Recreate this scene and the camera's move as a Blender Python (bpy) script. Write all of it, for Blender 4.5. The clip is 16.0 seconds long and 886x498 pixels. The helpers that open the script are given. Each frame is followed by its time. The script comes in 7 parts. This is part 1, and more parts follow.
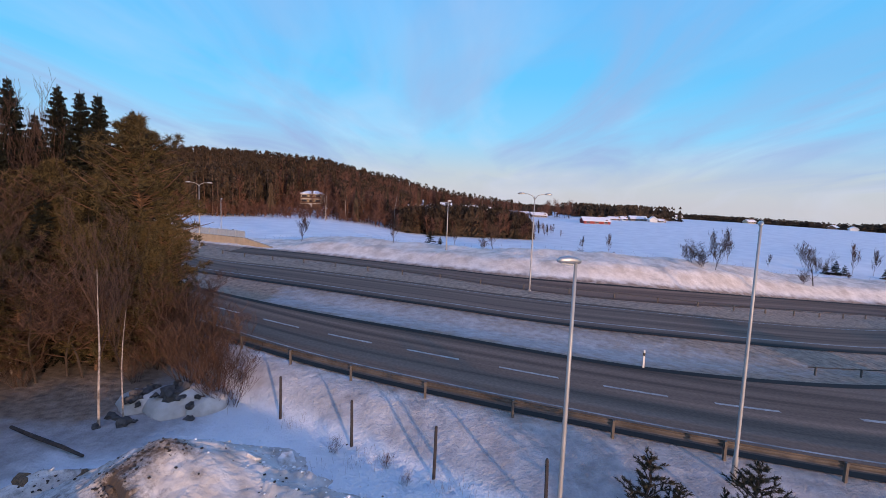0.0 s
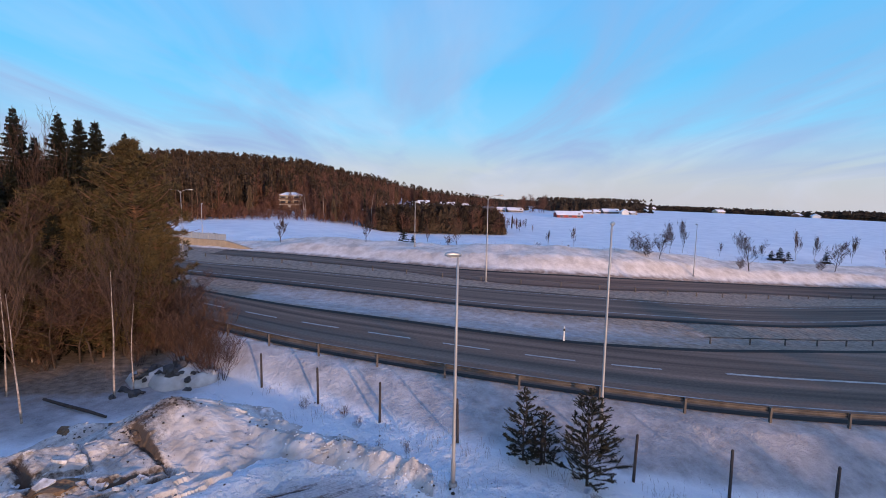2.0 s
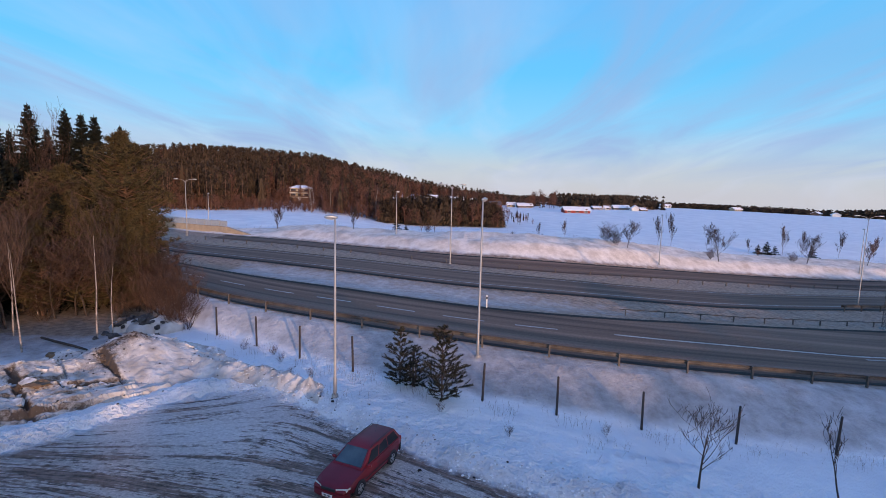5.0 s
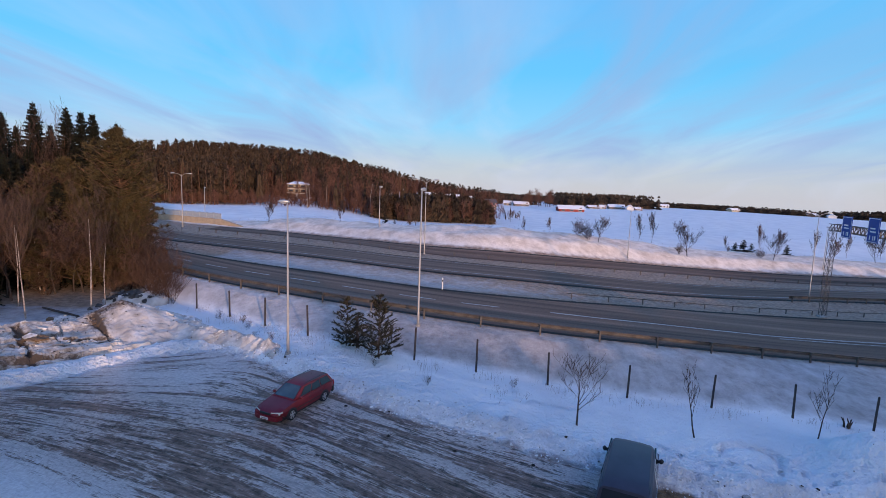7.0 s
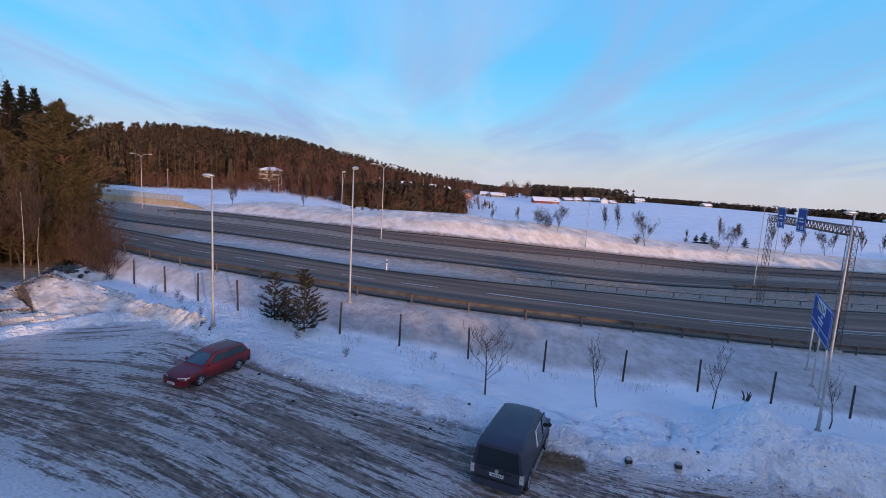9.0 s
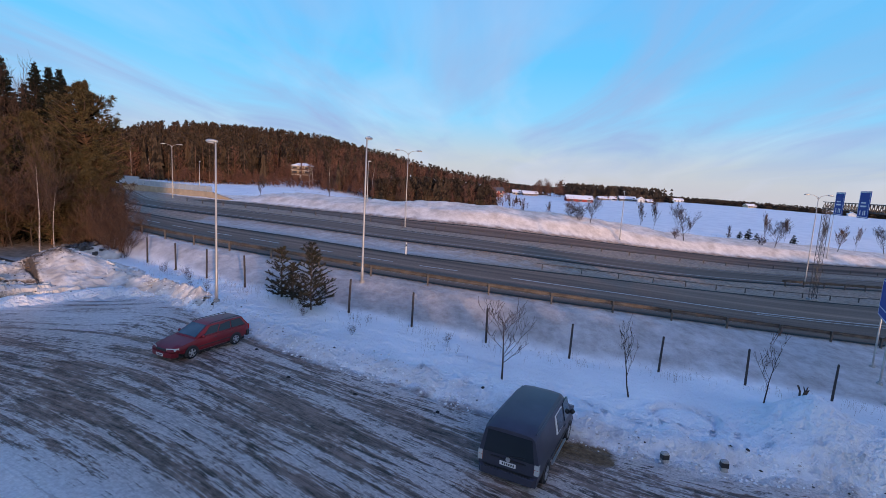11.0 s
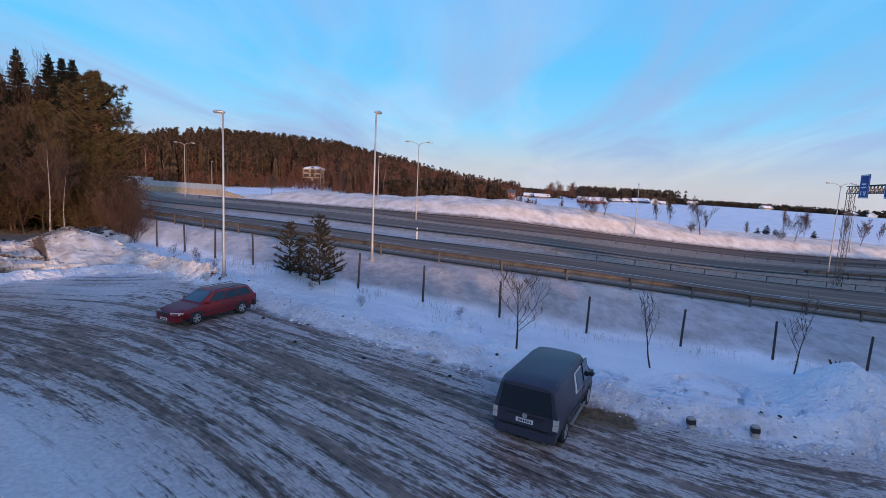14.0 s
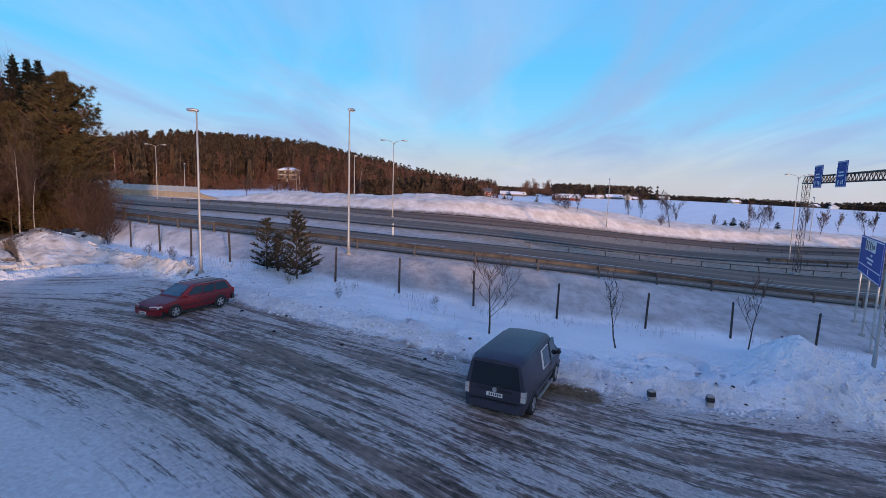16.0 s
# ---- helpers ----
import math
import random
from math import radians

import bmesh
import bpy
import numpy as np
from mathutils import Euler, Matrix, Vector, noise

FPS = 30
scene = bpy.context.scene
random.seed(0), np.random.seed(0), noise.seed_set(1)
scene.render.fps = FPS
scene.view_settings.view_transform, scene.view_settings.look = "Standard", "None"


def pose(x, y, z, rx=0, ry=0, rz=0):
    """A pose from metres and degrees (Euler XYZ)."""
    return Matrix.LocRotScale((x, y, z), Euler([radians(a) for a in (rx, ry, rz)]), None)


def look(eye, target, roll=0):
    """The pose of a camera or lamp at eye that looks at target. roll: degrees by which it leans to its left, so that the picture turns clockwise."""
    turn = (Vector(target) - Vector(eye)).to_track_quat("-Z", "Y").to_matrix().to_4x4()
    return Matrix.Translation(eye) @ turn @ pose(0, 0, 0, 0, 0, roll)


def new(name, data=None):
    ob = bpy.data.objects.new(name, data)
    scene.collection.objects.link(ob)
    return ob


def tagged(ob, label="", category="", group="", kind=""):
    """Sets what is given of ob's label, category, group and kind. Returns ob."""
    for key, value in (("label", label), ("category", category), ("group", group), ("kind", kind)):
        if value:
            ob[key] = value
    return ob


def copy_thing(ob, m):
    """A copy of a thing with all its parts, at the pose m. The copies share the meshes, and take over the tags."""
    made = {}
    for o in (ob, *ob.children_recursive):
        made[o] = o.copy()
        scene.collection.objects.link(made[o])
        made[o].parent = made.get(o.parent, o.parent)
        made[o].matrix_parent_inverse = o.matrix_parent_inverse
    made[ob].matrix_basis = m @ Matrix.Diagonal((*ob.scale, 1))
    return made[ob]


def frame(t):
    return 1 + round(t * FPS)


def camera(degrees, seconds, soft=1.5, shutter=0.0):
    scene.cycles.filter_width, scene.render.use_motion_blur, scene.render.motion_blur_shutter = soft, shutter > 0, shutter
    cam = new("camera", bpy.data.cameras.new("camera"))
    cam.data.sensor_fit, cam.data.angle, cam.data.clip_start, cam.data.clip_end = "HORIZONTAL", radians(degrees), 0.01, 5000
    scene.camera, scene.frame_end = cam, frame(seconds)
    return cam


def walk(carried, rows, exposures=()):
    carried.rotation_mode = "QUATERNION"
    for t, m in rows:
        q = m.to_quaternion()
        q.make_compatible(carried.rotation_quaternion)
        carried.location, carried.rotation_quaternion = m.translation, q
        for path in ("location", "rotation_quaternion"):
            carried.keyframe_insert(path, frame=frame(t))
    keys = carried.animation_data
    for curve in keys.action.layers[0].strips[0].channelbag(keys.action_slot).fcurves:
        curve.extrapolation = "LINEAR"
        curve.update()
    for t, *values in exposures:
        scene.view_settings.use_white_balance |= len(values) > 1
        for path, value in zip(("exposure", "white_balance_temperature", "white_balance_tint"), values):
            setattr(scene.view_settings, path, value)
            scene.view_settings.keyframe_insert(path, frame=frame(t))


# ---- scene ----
cam = camera(83.9, 16.0, soft=0.45)
PATH = [
    (0, 6.541, 3.474, 11.680, 83.996, -2.351, 0.753),
    (0.5, 6.753, 2.079, 11.886, 83.978, -1.808, -0.342),
    (1, 7.119, 0.683, 11.986, 83.897, -1.473, -0.981),
    (1.5, 7.875, -0.852, 12.328, 83.830, -1.341, -1.319),
    (2, 8.674, -2.204, 12.438, 83.627, -1.077, -1.385),
    (2.5, 9.646, -3.448, 12.555, 83.569, -0.900, -1.009),
    (3, 10.741, -4.556, 12.554, 83.447, -0.821, -1.237),
    (3.5, 11.984, -5.553, 12.415, 83.412, -0.868, -0.421),
    (4, 13.088, -6.365, 12.202, 83.132, -0.951, 0.464),
    (6.5, 18.203, -10.737, 11.213, 83.250, -1.786, 1.463),
    (7, 19.158, -12.159, 11.315, 83.007, -2.033, 1.606),
    (7.5, 20.214, -13.124, 11.374, 82.743, -2.149, 3.111),
    (8, 21.238, -13.583, 11.394, 82.327, -2.442, 2.854),
    (8.5, 22.103, -13.442, 11.176, 82.043, -2.856, 0.722),
    (9, 22.618, -12.963, 10.745, 82.069, -3.224, -0.347),
    (9.5, 22.848, -12.584, 10.401, 81.591, -3.333, 3.054),
    (10, 23.027, -12.006, 9.908, 81.795, -3.330, 3.376),
    (12.5, 24.184, -10.020, 7.837, 82.151, -3.030, 4.098),
    (13, 24.116, -10.129, 7.548, 82.339, -2.976, 5.671),
    (13.5, 23.940, -10.269, 7.274, 82.429, -2.831, 6.269),
    (14, 23.666, -10.329, 6.977, 82.714, -2.795, 4.706),
    (14.5, 23.369, -10.586, 6.846, 82.912, -2.603, 3.779),
    (15, 23.275, -10.935, 6.777, 82.783, -2.252, 3.795),
    (15.5, 23.544, -11.187, 6.687, 82.808, -1.936, 2.958),
    (16, 23.977, -11.197, 6.642, 82.818, -1.858, 2.085),
]
walk(cam, [(t, pose(*p)) for t, *p in PATH])

# ---- world, sun ----
SUN_EL, SUN_AZ = 5.0, 151.0          # the sun stands low, behind the walk and to its right
world = bpy.data.worlds.new("winter_sky")
scene.world = world
world.use_nodes = True


def world_nodes():
    nt = world.node_tree
    nt.nodes.clear()
    n = nt.nodes.new
    out, bg = n("ShaderNodeOutputWorld"), n("ShaderNodeBackground")
    sky = n("ShaderNodeTexSky")
    sky.sky_type = "NISHITA"
    sky.sun_disc = False
    sky.sun_elevation = radians(SUN_EL)
    sky.sun_rotation = radians(SUN_AZ)
    sky.air_density, sky.dust_density, sky.ozone_density = 1.0, 0.6, 3.0
    tc = n("ShaderNodeTexCoord")
    sep = n("ShaderNodeSeparateXYZ")
    nt.links.new(tc.outputs["Generated"], sep.inputs[0])
    # thin streaks of high cloud, drawn out along one wind direction, on a flat layer overhead
    den = n("ShaderNodeMath")
    den.operation = "MAXIMUM"
    den.inputs[1].default_value = 0.03
    nt.links.new(sep.outputs["Z"], den.inputs[0])
    add = n("ShaderNodeMath")
    add.operation = "ADD"
    add.inputs[1].default_value = 0.12
    nt.links.new(den.outputs[0], add.inputs[0])
    div = n("ShaderNodeVectorMath")
    div.operation = "DIVIDE"
    nt.links.new(tc.outputs["Generated"], div.inputs[0])
    comb = n("ShaderNodeCombineXYZ")
    for k in range(3):
        nt.links.new(add.outputs[0], comb.inputs[k])
    nt.links.new(comb.outputs[0], div.inputs[1])
    mp = n("ShaderNodeMapping")
    mp.inputs["Rotation"].default_value = (0, 0, radians(8))
    mp.inputs["Scale"].default_value = (0.95, 0.26, 1)
    mp.inputs["Location"].default_value = (0.4, 0.25, 0)
    nt.links.new(div.outputs[0], mp.inputs["Vector"])
    no = n("ShaderNodeTexNoise")
    no.inputs["Scale"].default_value = 1.5
    no.inputs["Detail"].default_value = 6
    no.inputs["Roughness"].default_value = 0.52
    no.inputs["Distortion"].default_value = 0.7
    nt.links.new(mp.outputs[0], no.inputs["Vector"])
    cr = n("ShaderNodeValToRGB")
    cr.color_ramp.elements[0].position, cr.color_ramp.elements[1].position = 0.46, 0.86
    cr.color_ramp.elements[0].color, cr.color_ramp.elements[1].color = (0, 0, 0, 1), (0.42, 0.42, 0.42, 1)
    nt.links.new(no.outputs["Fac"], cr.inputs[0])
    # the clear sky's own colour from the horizon upward
    grad = n("ShaderNodeValToRGB")
    e = grad.color_ramp.elements
    e[0].position, e[0].color = 0.0, (0.60, 0.60, 0.66, 1)
    e[1].position, e[1].color = 1.0, (0.057, 0.195, 0.68, 1)
    for p, c in ((0.05, (0.54, 0.62, 0.72, 1)), (0.12, (0.27, 0.65, 0.98, 1)), (0.22, (0.14, 0.58, 1.0, 1)), (0.42, (0.12, 0.49, 1.0, 1)), (0.62, (0.076, 0.262, 0.81, 1))):
        x = e.new(p)
        x.color = c
    nt.links.new(sep.outputs["Z"], grad.inputs[0])
    k = n("ShaderNodeMix")
    k.data_type, k.blend_type = "RGBA", "MIX"
    k.inputs["Factor"].default_value = 0.82
    dim = n("ShaderNodeMix")
    dim.data_type, dim.blend_type = "RGBA", "MULTIPLY"
    dim.inputs["Factor"].default_value = 1.0
    dim.inputs["B"].default_value = (0.10, 0.10, 0.10, 1)
    nt.links.new(sky.outputs[0], dim.inputs["A"])
    nt.links.new(dim.outputs["Result"], k.inputs["A"])
    nt.links.new(grad.outputs[0], k.inputs["B"])
    cl = n("ShaderNodeMix")
    cl.data_type, cl.blend_type = "RGBA", "MIX"
    cl.inputs["B"].default_value = (0.60, 0.64, 0.80, 1)
    nt.links.new(cr.outputs[0], cl.inputs["Factor"])
    # towards the low sun the sky turns cream and rose
    dot = n("ShaderNodeVectorMath")
    dot.operation = "DOT_PRODUCT"
    dot.inputs[1].default_value = (math.sin(radians(SUN_AZ)), math.cos(radians(SUN_AZ)), 0.12)
    nt.links.new(tc.outputs["Generated"], dot.inputs[0])
    wr = n("ShaderNodeMapRange")
    wr.interpolation_type = "SMOOTHSTEP"
    wr.inputs["From Min"].default_value, wr.inputs["From Max"].default_value = 0.3, 1.0
    wr.inputs["To Max"].default_value = 0.60
    nt.links.new(dot.outputs["Value"], wr.inputs[0])
    warm = n("ShaderNodeMix")
    warm.data_type, warm.blend_type = "RGBA", "MIX"
    warm.inputs["B"].default_value = (1.35, 1.12, 1.02, 1)
    nt.links.new(wr.outputs[0], warm.inputs["Factor"])
    nt.links.new(k.outputs["Result"], warm.inputs["A"])
    nt.links.new(warm.outputs["Result"], cl.inputs["A"])
    # lilac-grey bars of cloud, low over the fields
    mp2 = n("ShaderNodeMapping")
    mp2.inputs["Rotation"].default_value = (0, 0, radians(62))
    mp2.inputs["Scale"].default_value = (0.55, 0.16, 1)
    mp2.inputs["Location"].default_value = (1.9, 0.6, 0)
    nt.links.new(div.outputs[0], mp2.inputs["Vector"])
    no2 = n("ShaderNodeTexNoise")
    no2.inputs["Scale"].default_value, no2.inputs["Detail"].default_value = 2.0, 7
    no2.inputs["Roughness"].default_value, no2.inputs["Distortion"].default_value = 0.55, 0.9
    nt.links.new(mp2.outputs[0], no2.inputs["Vector"])
    cr2 = n("ShaderNodeValToRGB")
    cr2.color_ramp.elements[0].position, cr2.color_ramp.elements[1].position = 0.43, 0.70
    cr2.color_ramp.elements[1].color = (0.85, 0.85, 0.85, 1)
    nt.links.new(no2.outputs["Fac"], cr2.inputs[0])
    low = n("ShaderNodeValToRGB")
    low.color_ramp.elements[0].position, low.color_ramp.elements[0].color = 0.02, (0.1, 0.1, 0.1, 1)
    low.color_ramp.elements[1].position, low.color_ramp.elements[1].color = 0.42, (0.25, 0.25, 0.25, 1)
    for p, v in ((0.09, 1.0), (0.22, 0.9)):
        x = low.color_ramp.elements.new(p)
        x.color = (v, v, v, 1)
    nt.links.new(sep.outputs["Z"], low.inputs[0])
    f2 = n("ShaderNodeMath")
    f2.operation = "MULTIPLY"
    nt.links.new(cr2.outputs[0], f2.inputs[0])
    nt.links.new(low.outputs[0], f2.inputs[1])
    cl2 = n("ShaderNodeMix")
    cl2.data_type, cl2.blend_type = "RGBA", "MIX"
    cl2.inputs["B"].default_value = (0.29, 0.40, 0.66, 1)
    nt.links.new(f2.outputs[0], cl2.inputs["Factor"])
    nt.links.new(cl.outputs["Result"], cl2.inputs["A"])
    nt.links.new(cl2.outputs["Result"], bg.inputs["Color"])
    bg.inputs["Strength"].default_value = 1.0
    nt.links.new(bg.outputs[0], out.inputs[0])


world_nodes()
sun = new("sun", bpy.data.lights.new("sun", "SUN"))
sun.data.energy, sun.data.angle, sun.data.color = 2.9, radians(0.8), (1.0, 0.62, 0.42)
_az, _el = radians(SUN_AZ), radians(SUN_EL)
SUN_DIR = Vector((math.sin(_az) * math.cos(_el), math.cos(_az) * math.cos(_el), math.sin(_el)))
sun.matrix_world = look((SUN_DIR * 300)[:], (0, 0, 0))
scene.view_settings.exposure = 0.22


# ---- materials ----
def material(name, base, rough=0.6, metal=0.0, vary=0.0, scale=4.0, bump=0.0, bump_scale=None, second=None, spec=0.5, detail=5.0, by_object=0.0, coords="Object"):
    """A surface with grain at two scales: base colour, a second colour in blotches, fine relief."""
    m = bpy.data.materials.new(name)
    m.use_nodes = True
    nt = m.node_tree
    b = nt.nodes["Principled BSDF"]
    b.inputs["Roughness"].default_value, b.inputs["Metallic"].default_value = rough, metal
    b.inputs["Specular IOR Level"].default_value = spec
    n, l = nt.nodes.new, nt.links.new
    tc = n("ShaderNodeTexCoord")
    no = n("ShaderNodeTexNoise")
    no.inputs["Scale"].default_value, no.inputs["Detail"].default_value = scale, detail
    l(tc.outputs[coords], no.inputs["Vector"])
    ramp = n("ShaderNodeValToRGB")
    c2 = second or [c * (1 - vary) for c in base]
    ramp.color_ramp.elements[0].position, ramp.color_ramp.elements[1].position = 0.32, 0.68
    ramp.color_ramp.elements[0].color, ramp.color_ramp.elements[1].color = (*c2, 1), (*base, 1)
    l(no.outputs["Fac"], ramp.inputs[0])
    col = ramp.outputs[0]
    if by_object:
        oi = n("ShaderNodeObjectInfo")
        hv = n("ShaderNodeHueSaturation")
        mr = n("ShaderNodeMapRange")
        mr.inputs["To Min"].default_value, mr.inputs["To Max"].default_value = 1 - by_object, 1 + by_object
        l(oi.outputs["Random"], mr.inputs[0])
        l(mr.outputs[0], hv.inputs["Value"])
        l(col, hv.inputs["Color"])
        col = hv.outputs[0]
    l(col, b.inputs["Base Color"])
    if bump:
        fine = n("ShaderNodeTexNoise")
        fine.inputs["Scale"].default_value, fine.inputs["Detail"].default_value = bump_scale or scale * 8, 4
        l(tc.outputs[coords], fine.inputs["Vector"])
        bp = n("ShaderNodeBump")
        bp.inputs["Strength"].default_value, bp.inputs["Distance"].default_value = bump, 0.05
        l(fine.outputs["Fac"], bp.inputs["Height"])
        l(bp.outputs[0], b.inputs["Normal"])
    return m


def island_material(name, a, b2, rough=0.8, spec=0.2, translucent=0.0):
    """Foliage and twigs: each clump takes its own tone between two colours."""
    m = bpy.data.materials.new(name)
    m.use_nodes = True
    nt = m.node_tree
    b = nt.nodes["Principled BSDF"]
    b.inputs["Roughness"].default_value, b.inputs["Specular IOR Level"].default_value = rough, spec
    g = nt.nodes.new("ShaderNodeNewGeometry")
    tc = nt.nodes.new("ShaderNodeTexCoord")
    no = nt.nodes.new("ShaderNodeTexNoise")
    no.inputs["Scale"].default_value = 0.35
    nt.links.new(tc.outputs["Object"], no.inputs["Vector"])
    ad = nt.nodes.new("ShaderNodeMath")
    ad.operation = "ADD"
    nt.links.new(g.outputs["Random Per Island"], ad.inputs[0])
    nt.links.new(no.outputs["Fac"], ad.inputs[1])
    r = nt.nodes.new("ShaderNodeValToRGB")
    r.color_ramp.elements[0].position, r.color_ramp.elements[1].position = 0.35, 1.25 / 1.6
    r.color_ramp.elements[0].color, r.color_ramp.elements[1].color = (*a, 1), (*b2, 1)
    hv = nt.nodes.new("ShaderNodeMath")
    hv.operation = "MULTIPLY"
    hv.inputs[1].default_value = 0.625
    nt.links.new(ad.outputs[0], hv.inputs[0])
    nt.links.new(hv.outputs[0], r.inputs[0])
    nt.links.new(r.outputs[0], b.inputs["Base Color"])
    if translucent:
        t = nt.nodes.new("ShaderNodeBsdfTranslucent")
        mix = nt.nodes.new("ShaderNodeMixShader")
        mix.inputs[0].default_value = translucent
        nt.links.new(r.outputs[0], t.inputs[0])
        nt.links.new(b.outputs[0], mix.inputs[1])
        nt.links.new(t.outputs[0], mix.inputs[2])
        nt.links.new(mix.outputs[0], nt.nodes["Material Output"].inputs[0])
    return m


def ground_material():
    """Snow, trodden ice on the parking lot, road dirt and painted wood shade, mixed by where they lie."""
    m = bpy.data.materials.new("snow_and_ice")
    m.use_nodes = True
    nt = m.node_tree
    n, l = nt.nodes.new, nt.links.new
    b = nt.nodes["Principled BSDF"]
    tc = n("ShaderNodeTexCoord")

    def noise_of(scale, detail=5, vec=None, rough=0.55, dist=0.0):
        x = n("ShaderNodeTexNoise")
        x.inputs["Scale"].default_value, x.inputs["Detail"].default_value = scale, detail
        x.inputs["Roughness"].default_value, x.inputs["Distortion"].default_value = rough, dist
        l(vec or tc.outputs["Object"], x.inputs["Vector"])
        return x.outputs["Fac"]

    def ramp(src, p0, p1, c0=(0, 0, 0, 1), c1=(1, 1, 1, 1)):
        x = n("ShaderNodeValToRGB")
        x.color_ramp.elements[0].position, x.color_ramp.elements[1].position = p0, p1
        x.color_ramp.elements[0].color, x.color_ramp.elements[1].color = c0, c1
        l(src, x.inputs[0])
        return x.outputs[0]

    def math_of(op, a, c):
        x = n("ShaderNodeMath")
        x.operation = op
        for k, v in ((0, a), (1, c)):
            if isinstance(v, (int, float)):
                x.inputs[k].default_value = v
            else:
                l(v, x.inputs[k])
        return x.outputs[0]

    def mix(f, a, c):
        x = n("ShaderNodeMix")
        x.data_type = "RGBA"
        for name_, v in (("Factor", f), ("A", a), ("B", c)):
            if isinstance(v, (tuple, float, int)):
                x.inputs[name_].default_value = v
            else:
                l(v, x.inputs[name_])
        return x.outputs["Result"]

    ice = n("ShaderNodeAttribute")
    ice.attribute_name = "ice"
    dirt_shade = n("ShaderNodeAttribute")
    dirt_shade.attribute_name = "dirt_shade"
    uv = n("ShaderNodeUVMap")
    uv.uv_map = "lane"
    # wheel tracks run along the lane: noise drawn out lengthwise
    mp = n("ShaderNodeMapping")
    mp.inputs["Scale"].default_value = (0.10, 1.05, 1)
    l(uv.outputs[0], mp.inputs["Vector"])
    tracks = noise_of(1.0, 12, mp.outputs[0], 0.68, 0.6)
    mp2 = n("ShaderNodeMapping")
    mp2.inputs["Scale"].default_value = (0.52, 4.4, 1)
    l(uv.outputs[0], mp2.inputs["Vector"])
    ruts = noise_of(1.0, 10, mp2.outputs[0], 0.72, 0.5)
    mp3 = n("ShaderNodeMapping")
    mp3.inputs["Scale"].default_value = (2.0, 12.0, 1)
    l(uv.outputs[0], mp3.inputs["Vector"])
    blot = noise_of(0.45, 4)
    fine = noise_of(9.0, 5)
    # amount of bare wet ice
    t = math_of("ADD", math_of("MULTIPLY", tracks, 1.95), math_of("MULTIPLY", ruts, 0.90))
    t = math_of("ADD", t, math_of("MULTIPLY", blot, 0.40))
    t = math_of("ADD", t, math_of("MULTIPLY", math_of("SUBTRACT", noise_of(4.0, 8, None, 0.7), 0.5), 0.55))
    wear = n("ShaderNodeAttribute")
    wear.attribute_name = "wear"
    grey = n("ShaderNodeAttribute")
    grey.attribute_name = "grey"
    crisp = math_of("MULTIPLY", math_of("SUBTRACT", noise_of(1.0, 6, mp3.outputs[0], 0.75, 0.3), 0.5), 1.05)
    t = math_of("ADD", t, crisp)
    calm = math_of("ADD", math_of("MULTIPLY", wear.outputs["Fac"], 0.55), 0.50)
    t = math_of("ADD", math_of("MULTIPLY", math_of("SUBTRACT", t, 1.62), calm), 1.62)
    t = math_of("ADD", t, math_of("MULTIPLY", math_of("SUBTRACT", 1.0, wear.outputs["Fac"]), 0.30))
    bare = ramp(math_of("SUBTRACT", t, 1.0), 0.58, 0.72)
    edge = math_of("ADD", ice.outputs["Fac"], math_of("MULTIPLY", math_of("SUBTRACT", noise_of(1.3, 5), 0.5), 0.6))
    on_lot = ramp(edge, 0.38, 0.62)
    snow = mix(ramp(noise_of(0.22, 5), 0.35, 0.7), (0.76, 0.77, 0.79, 1), (0.90, 0.905, 0.91, 1))
    packed = mix(ramp(fine, 0.3, 0.7), (0.66, 0.57, 0.54, 1), (0.96, 0.88, 0.84, 1))
    packed = mix(math_of("SUBTRACT", 1.0, wear.outputs["Fac"]), packed, mix(ramp(fine, 0.3, 0.7), (0.72, 0.70, 0.70, 1), (0.95, 0.94, 0.94, 1)))
    packed = mix(math_of("MULTIPLY", ramp(math_of("ADD", math_of("MULTIPLY", tracks, 0.45), math_of("ADD", math_of("MULTIPLY", ruts, 0.35), math_of("MULTIPLY", noise_of(1.0, 6, mp3.outputs[0], 0.75, 0.3), 0.2))), 0.56, 0.44), 0.48), packed, (0.42, 0.37, 0.35, 1))
    dark = mix(ramp(math_of("ADD", math_of("MULTIPLY", ruts, 0.7), math_of("MULTIPLY", noise_of(4.0, 6, None, 0.7), 0.3)), 0.40, 0.56), (0.054, 0.035, 0.028, 1), (0.44, 0.30, 0.25, 1))
    lot = mix(bare, dark, packed)
    inv = math_of("SUBTRACT", 1.0, bare)
    # road dirt, and the near wood's shade painted in the same grit colour
    dmask = math_of("ADD", dirt_shade.outputs["Fac"], math_of("MULTIPLY", math_of("SUBTRACT", noise_of(0.8, 6, None, 0.62), 0.5), 0.7))
    dirt_shade_mix = ramp(dmask, 0.42, 0.75)
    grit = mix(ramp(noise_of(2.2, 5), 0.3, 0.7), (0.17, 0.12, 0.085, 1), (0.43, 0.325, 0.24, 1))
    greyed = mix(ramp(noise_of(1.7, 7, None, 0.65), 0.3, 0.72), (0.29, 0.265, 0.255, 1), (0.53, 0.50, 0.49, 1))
    # grey verge snow; the same mask paints the shade under the wood
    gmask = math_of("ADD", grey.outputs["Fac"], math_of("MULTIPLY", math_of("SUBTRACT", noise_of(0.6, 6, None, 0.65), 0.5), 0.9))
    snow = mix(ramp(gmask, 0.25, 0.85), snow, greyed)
    # cream to tan tint over the face of the far bank
    bank_tint = n("ShaderNodeAttribute")
    bank_tint.attribute_name = "bank_tint"
